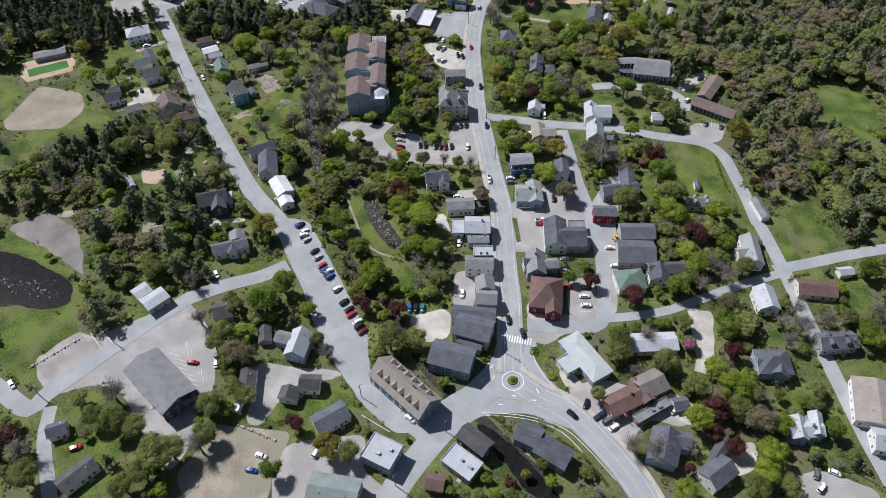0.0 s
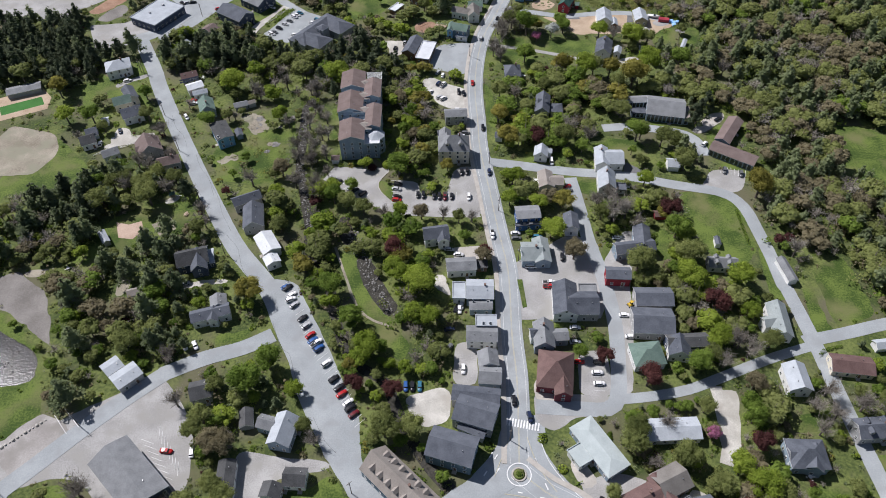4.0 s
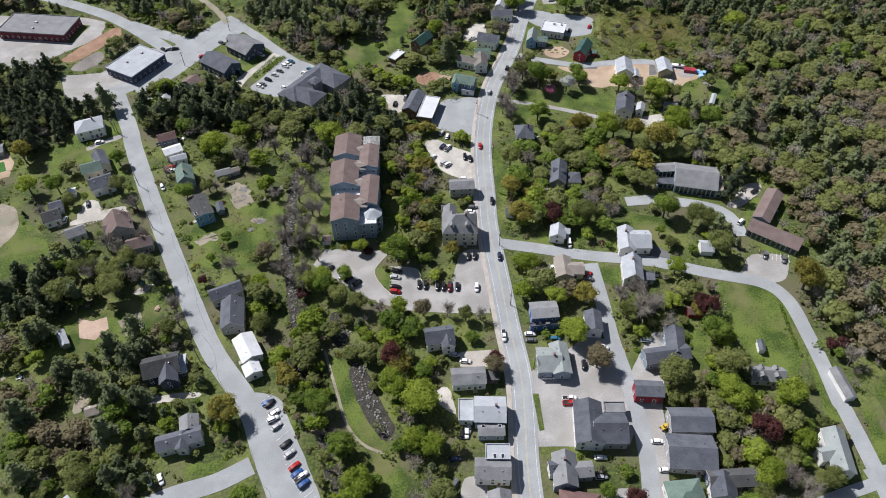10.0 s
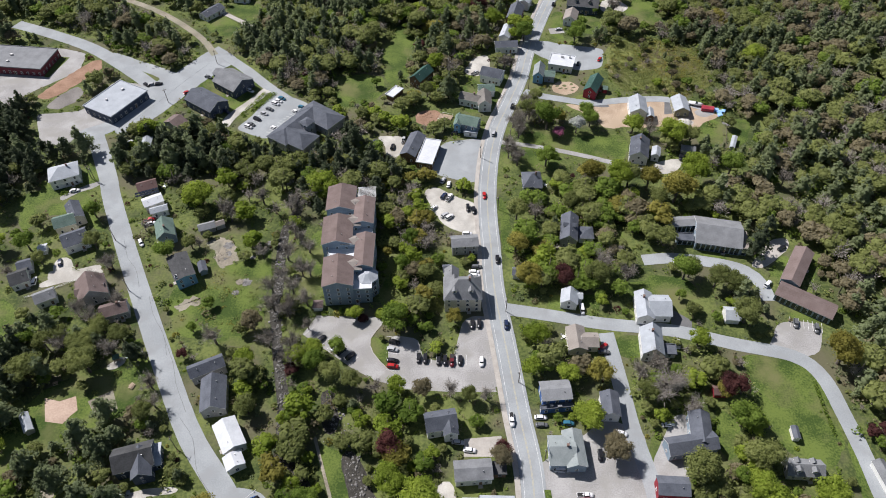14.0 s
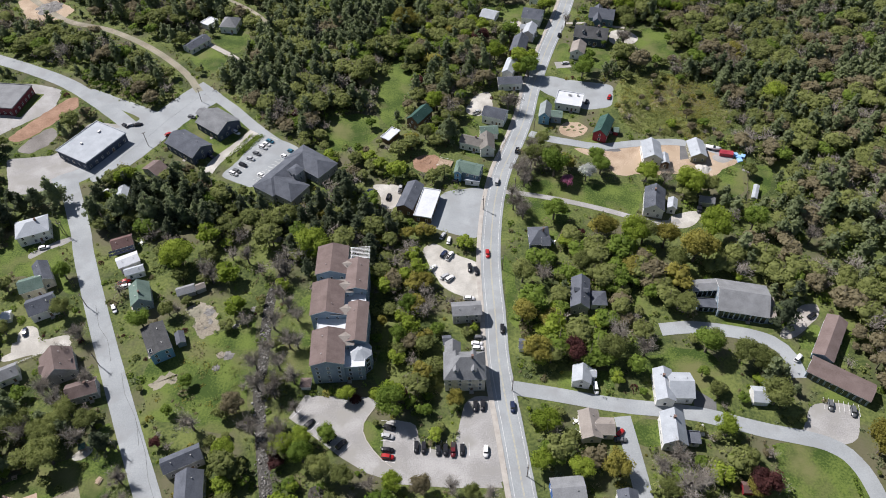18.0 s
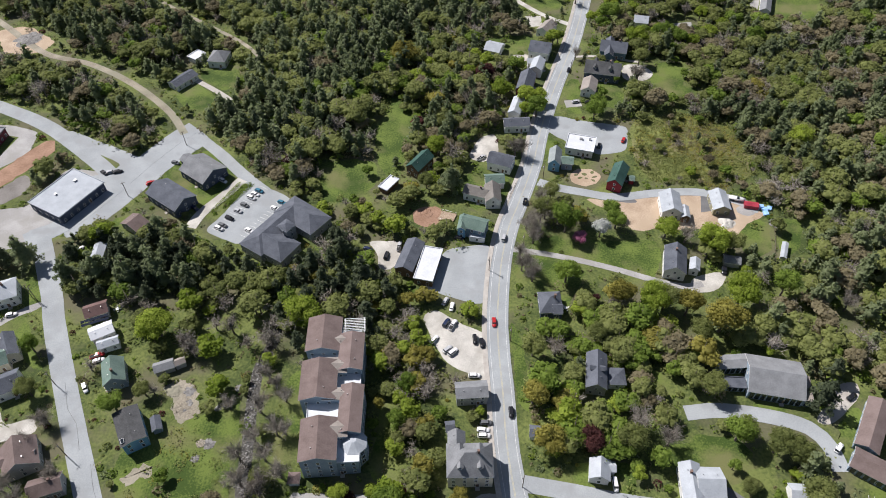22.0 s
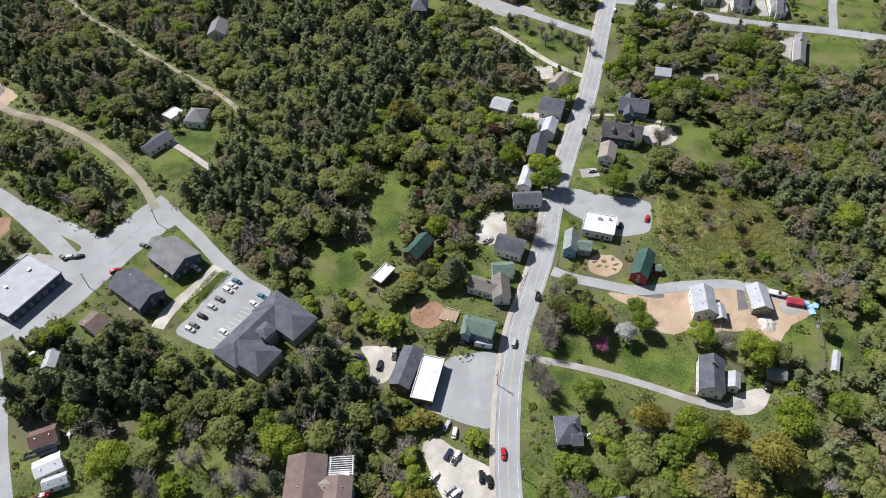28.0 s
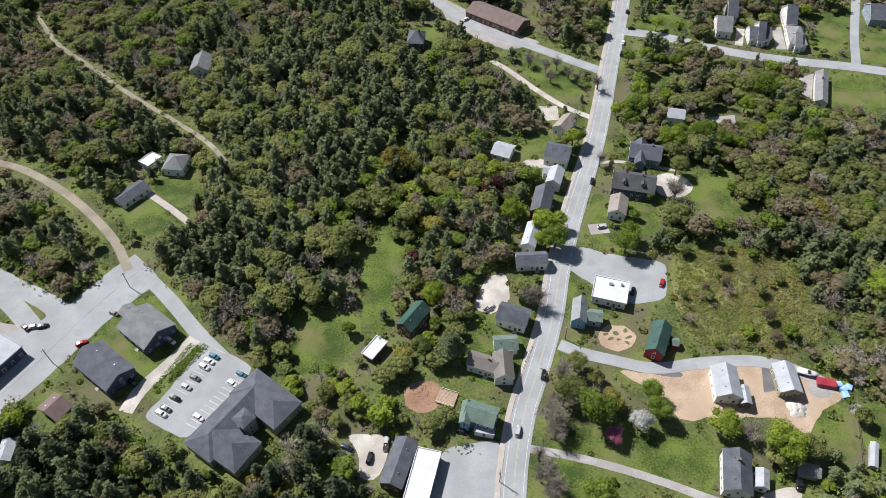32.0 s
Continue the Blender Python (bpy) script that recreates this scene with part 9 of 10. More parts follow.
lone_tree(63.5, 636.8, 5.0, 'bare')
lone_tree(68.8, 628.6, 5.0, 'bare')
lone_tree(57.0, 634.2, 5.0, 'bare')
lone_tree(72.7, 623.2, 5.0, 'bare')
lone_tree(48.1, 639.9, 4.5, 'bare')
lone_tree(74.8, 556.3, 4.5, 'bare')
lone_tree(217.2, 686.6, 5.0, 'bright')
lone_tree(126.6, 676.2, 4.5, 'bright')
lone_tree(158.0, 632.0, 4.5, 'olive')
lone_tree(182.3, 568.9, 5.0, 'bright')
lone_tree(125.9, 594.8, 5.0, 'bare')
lone_tree(140.0, 604.1, 5.5, 'olive')
lone_tree(148.2, 601.5, 5.0, 'bare')

lone_tree(117.8, 189.3, 6.0, 'bare')
lone_tree(107.2, 184.8, 5.5, 'bare')
lone_tree(104.0, 188.0, 4.5, 'olive')
lone_tree(115.3, 193.4, 5.0, 'bare')
lone_tree(124.1, 193.3, 4.0, 'olive')

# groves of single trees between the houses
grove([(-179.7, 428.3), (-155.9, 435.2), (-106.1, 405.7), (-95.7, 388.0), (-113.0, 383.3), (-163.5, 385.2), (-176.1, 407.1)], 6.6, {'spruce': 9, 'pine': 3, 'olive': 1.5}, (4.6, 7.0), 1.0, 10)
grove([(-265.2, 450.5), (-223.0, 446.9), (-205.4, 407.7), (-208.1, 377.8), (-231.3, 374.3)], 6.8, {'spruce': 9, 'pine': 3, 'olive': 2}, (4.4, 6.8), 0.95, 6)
grove([(-217.7, 261.3), (-203.6, 268.5), (-187.9, 284.7), (-169.5, 301.4), (-156.2, 350.4), (-99.4, 253.9), (-83.2, 238.0), (-76.7, 212.8), (-100.5, 193.7), (-157.3, 204.4), (-173.0, 236.1), (-207.7, 236.9)], 8.4, {'pine': 5, 'olive': 2, 'green': 1, 'bud': 0.5, 'bare': 1}, (4.2, 7.0), 0.9)
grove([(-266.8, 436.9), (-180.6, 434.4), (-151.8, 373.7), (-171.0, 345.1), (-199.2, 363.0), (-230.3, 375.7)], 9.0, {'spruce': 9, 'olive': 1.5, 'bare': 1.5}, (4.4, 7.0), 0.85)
grove([(-176.9, 434.3), (-58.1, 430.8), (-54.9, 389.8), (-51.5, 305.9), (-23.7, 286.4), (-6.2, 264.2), (-1.0, 211.3), (3.6, 191.8), (-15.3, 174.2), (-30.8, 163.3), (-45.2, 199.0), (-67.2, 237.7), (-87.6, 266.0), (-117.2, 317.3), (-149.8, 379.7)], 8.9, {'olive': 5, 'green': 1.6, 'bare': 3.0, 'bud': 0.6, 'bright': 3.4, 'gold': 1.4}, (4.2, 7.0), 0.74)
grove([(-30.6, 389.1), (-6.4, 388.5), (0.1, 340.8), (-3.2, 295.1), (-24.0, 295.6), (-28.6, 336.1)], 7.8, {'olive': 5, 'green': 1.6, 'bare': 3.0, 'bud': 0.6, 'bright': 3.4, 'gold': 1.4}, (3.9, 6.2), 0.95)
grove([(31.6, 387.4), (101.8, 373.0), (99.7, 307.1), (68.3, 298.2), (36.3, 308.7), (29.6, 351.3)], 8.1, {'olive': 4.5, 'green': 4, 'bare': 1.8, 'bright': 1.4, 'bud': 0.6, 'red': 0.3, 'pine': 0.8}, (3.6, 6.0), 0.92)
grove([(35.6, 299.0), (116.6, 287.7), (112.6, 245.4), (120.9, 215.8), (141.1, 215.3), (122.0, 160.5), (111.5, 112.7), (78.9, 100.8), (64.3, 151.0), (76.9, 196.7), (69.0, 242.4), (66.4, 284.3), (33.0, 263.3)], 7.4, {'olive': 4.5, 'green': 4, 'bare': 1.8, 'bright': 1.4, 'bud': 0.6, 'red': 0.3, 'pine': 0.8}, (3.9, 6.5), 0.9)
grove([(-152.1, 100.3), (-168.2, 139.9), (-148.0, 125.6), (-137.6, 100.1)], 7.8, {'olive': 4.5, 'green': 4, 'bare': 1.8, 'bright': 1.4, 'bud': 0.6, 'red': 0.3, 'pine': 0.8}, (3.9, 6.0), 0.9)
grove([(-128.3, 149.2), (-93.2, 120.2), (-87.9, 97.4), (-107.1, 97.7)], 9.0, {'olive': 4.5, 'green': 4, 'bare': 1.8, 'bright': 1.4, 'bud': 0.6, 'red': 0.3, 'pine': 0.8}, (3.9, 6.0), 0.5)
grove([(-94.4, 175.6), (-73.4, 175.2), (-65.4, 124.2), (-86.0, 124.6)], 8.4, {'olive': 4.5, 'green': 4, 'bare': 1.8, 'bright': 1.4, 'bud': 0.6, 'red': 0.3, 'pine': 0.8}, (3.4, 5.2), 0.7)
grove([(-2.9, 104.1), (11.6, 102.8), (21.5, 105.7), (23.9, 99.7), (25.9, 90.0), (-4.0, 90.5)], 6, {'olive': 4.5, 'green': 4, 'bare': 1.8, 'bright': 1.4, 'bud': 0.6, 'red': 0.3, 'pine': 0.8}, (2.4, 3.8), 0.8, 8)
grove([(147.4, 189.0), (194.2, 204.1), (170.6, 149.1), (155.8, 149.4)], 10.1, {'olive': 4.5, 'green': 4, 'bare': 1.8, 'bright': 1.4, 'bud': 0.6, 'red': 0.3, 'pine': 0.8}, (3.4, 5.5), 0.5)
grove([(35.5, 369.2), (105.1, 367.9), (100.0, 321.7), (40.4, 310.1), (32.9, 336.2)], 9.2, {'olive': 5, 'green': 3, 'bare': 2.0, 'bright': 2.0, 'gold': 1.4, 'bud': 0.8, 'red': 0.25, 'pine': 0.2}, (4.6, 8.0), 0.9)
grove([(-45.9, 508.5), (-39.4, 556.3), (-6.8, 572.5), (28.3, 599.2), (50.5, 584.7), (55.6, 554.6), (37.9, 507.1), (22.4, 494.4), (14.4, 473.5), (-14.8, 457.4), (-33.2, 468.5)], 8.3, {'olive': 5, 'green': 3, 'bare': 2.0, 'bright': 2.0, 'gold': 1.4, 'bud': 0.8, 'red': 0.25, 'pine': 0.2}, (3.6, 6.4), 0.85, 10)
grove([(176.0, 281.8), (194.9, 285.9), (212.6, 247.2), (195.6, 207.4), (188.9, 214.4), (181.8, 228.8)], 7.5, {'bud': 4, 'bare': 4, 'olive': 2, 'pine': 1.5}, (4.0, 6.5), 0.95)
grove([(24.2, 384.6), (69.4, 383.9), (87.0, 362.4), (72.5, 315.7), (24.7, 310.5), (24.9, 363.3)], 9.2, {'olive': 5, 'green': 3, 'bare': 2.0, 'bright': 2.0, 'gold': 1.4, 'bud': 0.8, 'red': 0.25, 'pine': 0.2}, (4.6, 8.0), 0.9)
grove([(30.4, 446.5), (99.6, 426.5), (98.8, 409.2), (73.5, 399.4), (33.5, 414.1)], 9.0, {'olive': 5, 'green': 3, 'bare': 2.0, 'bright': 2.0, 'gold': 1.4, 'bud': 0.8, 'red': 0.25, 'pine': 0.2}, (2.9, 5.5), 0.5)
grove([(-48.8, 447.5), (-10.3, 452.1), (3.2, 491.6), (41.5, 494.1), (31.2, 456.8), (2.5, 437.0), (-18.0, 427.9), (-45.6, 419.3)], 7.8, {'olive': 5, 'green': 1.6, 'bare': 3.0, 'bud': 0.6, 'bright': 3.4, 'gold': 1.4}, (3.1, 5.5), 0.75)
grove([(-1.2, 585.7), (63.1, 571.2), (47.7, 507.0), (27.2, 494.3), (-1.5, 498.0)], 8.4, {'olive': 5, 'green': 3, 'bare': 2.0, 'bright': 2.0, 'gold': 1.4, 'bud': 0.8, 'red': 0.25, 'pine': 0.2}, (3.4, 6.0), 0.75)
grove([(92.0, 628.1), (193.8, 636.6), (168.6, 577.9), (130.5, 541.4), (95.8, 502.9), (71.6, 503.3)], 8.7, {'green': 5, 'olive': 2, 'bright': 4, 'bare': 1.5}, (3.9, 6.0), 0.6)
grove([(119.4, 673.3), (251.2, 624.6), (294.0, 722.2), (129.8, 726.6)], 10.1, {'olive': 5, 'green': 3, 'bare': 2.0, 'bright': 2.0, 'gold': 1.4, 'bud': 0.8, 'red': 0.25, 'pine': 0.2}, (3.4, 5.7), 0.5)
grove([(-152.1, 100.3), (-215.6, 256.4), (-116.2, 312.3), (120.8, 306.6), (194.2, 204.1), (147.7, 95.8)], 6.0, {'olive': 4.5, 'green': 4, 'bare': 1.8, 'bright': 1.4, 'bud': 0.6, 'red': 0.3, 'pine': 0.8}, (1.9, 3.6), 0.55, 0)
grove([(100.7, 502.8), (118.9, 507.5), (146.3, 494.1), (150.6, 457.8), (130.9, 447.7), (98.0, 452.8), (93.6, 466.8)], 5.3, {'olive': 6, 'green': 2, 'gold': 0.6, 'pine': 1.2, 'bud': 2, 'bare': 2}, (1.5, 3.4), 0.2, 8, True)
scrub([(98.8, 499.6), (118.9, 507.5), (146.3, 494.1), (150.6, 457.8), (130.9, 447.7), (98.0, 452.8), (92.5, 466.8)], 2600)
grove([(-218.3, 528.7), (-184.3, 521.0), (-156.7, 506.9), (-140.8, 487.6), (-149.1, 477.3), (-175.3, 491.2), (-207.4, 504.4)], 4.0, {'green': 3, 'olive': 3, 'pine': 1}, (1.4, 2.8), 0.75, 4)
grove([(-152.1, 100.3), (-215.6, 256.4), (-116.2, 312.3), (120.8, 306.6), (194.2, 204.1), (147.7, 95.8)], 11, {'olive': 4.5, 'green': 4, 'bare': 1.8, 'bright': 1.4, 'bud': 0.6, 'red': 0.3, 'pine': 0.8}, (2.4, 4.4), 0.34, 0, True)
grove([(-200, 330), (200, 300), (200, 640), (-200, 480)], 12, {'olive': 4.5, 'green': 4, 'bare': 1.8, 'bright': 1.4, 'bud': 0.6, 'red': 0.3, 'pine': 0.8}, (2.4, 4.2), 0.3, 0, True)

scrub([(-110.0, 300.0), (-78.0, 292.0), (-74.5, 320.0), (-88.0, 331.0), (-100.0, 326.0)], 90)

# woods
woodland('woodland', [(-144.6, 542.4), (-134.9, 602.5), (-114.8, 638.0), (-73.0, 659.8), (-27.8, 676.8), (-7.3, 635.7), (-12.6, 581.4), (-39.4, 556.3), (-47.5, 525.8), (-54.3, 495.6), (-68.9, 466.3), (-90.0, 465.2), (-116.2, 493.4)], 7.1, {'pine': 10, 'spruce': 2, 'olive': 1.6, 'bare': 0.6}, (5.0, 8.0), 'dense stand of tall green pines')
woodland('woodland', [(-280.2, 683.0), (-295.5, 753.3), (-203.9, 750.7), (-148.8, 661.5), (-134.9, 602.5), (-144.1, 550.2), (-187.8, 559.0), (-246.2, 604.8)], 7.8, {'bud': 3, 'bare': 3, 'olive': 4, 'pine': 2.5}, (4.6, 7.4), 'brown budding broadleaf wood with a few pines')
woodland('woodland', [(118.4, 607.0), (175.7, 582.2), (214.0, 539.9), (172.2, 444.7), (150.7, 455.2), (145.8, 492.5), (120.9, 505.8), (100.3, 523.4)], 7.6, {'olive': 5, 'bud': 2.5, 'bare': 2.5, 'pine': 2.5, 'gold': 0.6}, (4.4, 7.0), 'light brown and olive spring wood behind a meadow')
woodland('woodland', [(-330, 760), (40, 760), (60, 560), (10, 470), (-120, 395), (-330, 520)], 7.7, {'pine': 8, 'olive': 3, 'bud': 1.0, 'bare': 1.4, 'green': 0.8}, (5.0, 7.8), 'dense dark conifer wood mixed with budding broadleaf trees')
woodland('woodland', [(60, 480), (150, 470), (330, 560), (330, 760), (60, 760)], 7.9, {'olive': 4, 'pine': 5.5, 'bud': 2.6, 'bare': 2.6, 'green': 0.8}, (4.8, 7.8), 'mixed spring wood of olive broadleaf trees and pines')
woodland('woodland', [(105, 330), (200, 180), (330, 180), (330, 560), (150, 500), (110, 440)], 7.7, {'olive': 4, 'pine': 6.3, 'bud': 2.7, 'bare': 2.6, 'green': 0.7}, (4.8, 7.8), 'mixed spring wood of olive broadleaf trees and pines')
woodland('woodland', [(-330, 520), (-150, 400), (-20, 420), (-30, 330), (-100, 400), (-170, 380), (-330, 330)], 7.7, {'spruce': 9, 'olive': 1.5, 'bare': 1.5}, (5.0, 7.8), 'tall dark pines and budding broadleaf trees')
woodland('woodland', [(-60, 440), (20, 420), (20, 330), (-60, 320)], 8.0, {'olive': 5, 'green': 1.6, 'bare': 3.0, 'bud': 0.6, 'bright': 3.4, 'gold': 1.4}, (3.6, 5.7), 'young riverside wood in spring leaf')
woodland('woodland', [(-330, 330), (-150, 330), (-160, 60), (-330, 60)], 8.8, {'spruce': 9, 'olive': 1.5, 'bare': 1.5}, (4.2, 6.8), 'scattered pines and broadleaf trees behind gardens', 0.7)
woodland('woodland', [(160, 180), (330, 180), (330, 60), (160, 60)], 9.4, {'olive': 3, 'pine': 4, 'bud': 2.5, 'bare': 2}, (3.9, 6.2), 'broadleaf trees behind gardens', 0.6)

# utility poles and wires
utility_pole(-95.6, 246.0, 70)
utility_pole(-115.0, 282.1, 70)
utility_pole(-132.9, 317.5, 70)
utility_pole(-171.3, 387.5, 70)
utility_pole(-147.3, 346.3, 70)
utility_pole(-169.6, 386.8, 70)
wires([(-95.6, 246.0), (-115.0, 282.1), (-132.9, 317.5), (-171.3, 387.5)])
utility_pole(23.6, 155.6, 80)
utility_pole(33.4, 240.4, 85)
utility_pole(26.7, 271.2, 85)
utility_pole(24.1, 304.3, 85)
utility_pole(24.3, 363.3, 85)
utility_pole(17.8, 399.3, 85)
utility_pole(33.3, 412.0, 80)
utility_pole(46.5, 456.6, 80)
utility_pole(70.6, 542.4, 80)
wires([(33.4, 240.4), (26.7, 271.2), (24.1, 304.3), (24.3, 363.3)])
utility_pole(-130.6, 485.0, 40)
utility_pole(-149.5, 448.3, 40)
utility_pole(-132.7, 163.7, 40)
utility_pole(-153.2, 139.7, 40)
utility_pole(-31.4, 136.9, 40)
utility_pole(0.2, 122.1, 40)
utility_pole(141.0, 104.3, 40)
utility_pole(-17.5, 102.3, 40)
RIVER_B = [(-42.1, 260.2), (-38.1, 251.2), (-33.7, 242.7), (-30.8, 233.1), (-26.7, 223.9), (-20.6, 213.5)]
SPOIL = (-249.9, 586.4)
YARD = [(-96.9, 336.7, 3.2), (-96.2, 342.6, 2.4), (-88.0, 315.9, 1.6), (-84.4, 321.5, 2.2), (-84.0, 335.4, 1.4), (-78.0, 343.7, 1.6)]
tree(27.0, 104.7, 2.6, 'gold', 0.80)
tree(32.7, 107.6, 3.0, 'olive', 0.80)
tree(35.4, 102.0, 2.8, 'bright', 0.80)
tree(32.1, 112.6, 2.4, 'green', 0.80)
tree(21.6, 97.2, 3.0, 'olive', 0.80)
tree(-79.1, 335.0, 4.5, 'bare', 0.80)
tree(-111.7, 341.0, 4.2, 'olive', 0.80)
tree(-113.0, 328.7, 3.0, 'green', 0.80)
utility_pole(-79.7, 336.4, 20)
tree(-208.4, 363.9, 7.0, 'gold', 0.85)
tree(-196.9, 341.0, 6.0, 'bright', 0.85)
tree(-183.4, 341.2, 6.0, 'green', 0.85)
tree(-160.6, 361.2, 5.0, 'green', 0.85)
tree(-146.7, 321.9, 5.0, 'bare', 0.85)
tree(-133.5, 308.5, 5.0, 'bare', 0.85)
tree(-164.0, 290.7, 5.0, 'green', 0.85)
tree(-156.4, 288.7, 5.0, 'olive', 0.85)
tree(-150.9, 291.8, 5.0, 'olive', 0.85)
tree(-143.2, 287.9, 5.0, 'olive', 0.85)
tree(-138.9, 290.1, 5.0, 'olive', 0.85)
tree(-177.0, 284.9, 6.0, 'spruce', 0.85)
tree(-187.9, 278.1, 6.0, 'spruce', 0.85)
tree(-200.3, 269.9, 5.0, 'olive', 0.85)
tree(-208.2, 265.8, 5.0, 'bare', 0.85)
tree(-119.8, 282.4, 5.0, 'spruce', 0.85)
tree(-127.6, 291.7, 5.0, 'olive', 0.85)
tree(-185.6, 325.1, 4.0, 'bare', 0.85)
tree(-174.8, 332.7, 4.0, 'olive', 0.85)
tree(-172.0, 354.7, 4.0, 'bare', 0.85)
tree(114.1, 194.1, 6.0, 'bare', 0.85)
tree(106.6, 194.0, 5.0, 'bright', 0.85)
tree(99.4, 216.0, 5.5, 'bare', 0.85)
tree(123.1, 208.0, 5.0, 'bright', 0.85)
tree(115.6, 175.1, 5.0, 'bud', 0.85)
tree(111.1, 165.5, 5.5, 'green', 0.85)
tree(135.0, 165.5, 5.0, 'bare', 0.85)
tree(127.7, 193.6, 5.0, 'olive', 0.85)
tree(153.1, 240.5, 6.0, 'bare', 0.85)
tree(160.0, 166.4, 5.0, 'olive', 0.85)
tree(165.5, 158.1, 5.0, 'green', 0.85)
tree(-143.1, 329.5, 5.0, 'bare', 0.85)
tree(-133.2, 310.3, 5.0, 'bare', 0.85)
tree(-148.5, 306.6, 5.0, 'bare', 0.85)
tree(-149.0, 318.4, 4.0, 'bare', 0.85)
tree(-136.4, 296.2, 5.0, 'olive', 0.85)
tree(-110.4, 270.3, 5.0, 'bare', 0.85)
tree(-107.3, 262.5, 5.0, 'bare', 0.85)
tree(-109.2, 257.5, 5.0, 'olive', 0.85)
tree(-72.5, 259.5, 5.0, 'olive', 0.85)
tree(-75.8, 270.6, 4.0, 'bare', 0.85)
tree(-66.7, 347.3, 5.5, 'bare', 0.90)
tree(-68.1, 333.4, 6.0, 'bare', 0.90)
tree(-60.7, 324.3, 5.5, 'bare', 0.90)
tree(-63.3, 314.7, 6.0, 'bare', 0.90)
tree(-59.4, 337.7, 5.0, 'bare', 0.90)
tree(-68.1, 321.9, 5.0, 'bare', 0.90)
tree(-56.9, 308.6, 5.5, 'bare', 0.90)
tree(-67.1, 360.8, 6.0, 'bare', 0.90)
tree(-63.3, 302.2, 5.5, 'bare', 0.90)
tree(102.0, 321.4, 6.0, 'olive', 0.85)
tree(98.0, 301.9, 3.5, 'olive', 0.85)
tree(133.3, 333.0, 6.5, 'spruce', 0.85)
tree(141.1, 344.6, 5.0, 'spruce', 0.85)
tree(95.0, 338.7, 5.0, 'bare', 0.85)
tree(95.4, 309.6, 3.0, 'green', 0.85)


marking('asphalt_crack', [(-112.8, 294.7), (-105.3, 280.8), (-102.5, 272.9), (-95.7, 260.4)], 0.05, 'dark_asphalt', z=0.131)
marking('asphalt_crack', [(-97.3, 258.0), (-90.8, 249.8), (-86.4, 237.5), (-79.7, 229.1)], 0.05, 'dark_asphalt', z=0.131)
marking('asphalt_crack', [(-143.8, 347.0), (-138.8, 335.6), (-133.9, 330.0), (-129.3, 319.5)], 0.05, 'dark_asphalt', z=0.131)
marking('asphalt_crack', [(-123.6, 314.3), (-119.3, 304.5), (-112.9, 295.1), (-108.6, 284.1)], 0.05, 'dark_asphalt', z=0.131)
marking('asphalt_crack', [(-47.6, 165.6), (-42.4, 156.1), (-37.9, 151.5)], 0.05, 'dark_asphalt', z=0.131)
marking('asphalt_crack', [(-69.0, 208.7), (-63.6, 196.1), (-60.3, 193.6), (-56.1, 181.9)], 0.05, 'dark_asphalt', z=0.131)

marking('lane_arrow', [(17.1, 151.1), (15.9, 149.1)], 0.22)
marking('lane_arrow', [(19.1, 145.2), (17.9, 143.3)], 0.22)
marking('lane_arrow', [(31.7, 148.9), (32.5, 146.7)], 0.22)
marking('lane_arrow', [(34.4, 139.5), (35.2, 137.2)], 0.22)
marking('lane_arrow', [(25.0, 136.5), (26.4, 136.2)], 0.22)
marking('lane_arrow', [(19.8, 132.9), (21.4, 132.7)], 0.22)
marking('lane_arrow', [(32.2, 134.5), (33.8, 134.3)], 0.22)
marking('lane_arrow', [(18.8, 150.2), (17.7, 148.5)], 0.22)
marking('lane_arrow', [(14.8, 144.2), (13.6, 142.5)], 0.22)

# ---- junction, markings and small things ----
island = thing("traffic_island", 25.8, 142.8, 0.13, 0, "round planted traffic island with a white ring of paint", "traffic island")
part("kerb_ring", loft("kerb_ring", [[(r * math.cos(k * math.pi / 12), r * math.sin(k * math.pi / 12), z) for k in range(24)] for r, z in ((2.7, 0.0), (2.6, 0.25), (2.1, 0.25), (2.0, 0.1))], ["concrete"], cap=False, smooth=False), island)
part("soil", loft("soil", [[(r * math.cos(k * math.pi / 8), r * math.sin(k * math.pi / 8), z) for k in range(16)] for r, z in ((2.2, 0.12), (1.3, 0.4), (0.2, 0.5))], ["lawn"]), island)
part("painted_ring", loft("painted_ring", [[(r * math.cos(k * math.pi / 12), r * math.sin(k * math.pi / 12), z) for k in range(24)] for r, z in ((4.3, 0.02), (4.3, 0.04), (3.95, 0.04), (3.95, 0.02))], ["white_paint"], cap=False, smooth=False), island)
shrub(25.8, 142.8, 1.1)
shrub(27.0, 143.7, 0.8, "leaf_olive")
shrub(-33.6, 301.3, 2.2, 'leaf_red')
shrub(-26.5, 303.3, 2.4, 'leaf_bright')
crossing = tagged(new("crossing", boxes("crossing", [(21.5, 36.5, 158.2, 165.4, -0.05, 0.03)], ["asphalt"])), "pedestrian crossing of broad white bars over the street", "crossing", kind="structure")
stripes(crossing, 28.6, 161.8, -13, 12, 1.05, 3.2, 0.55, z=0.152)


bay_lines(-102.5, 160.5, -92.5, 146.5, 10, 8, 5.0)
bay_lines(-106.0, 157.0, -96.0, 143.5, 70, 7, 5.0)


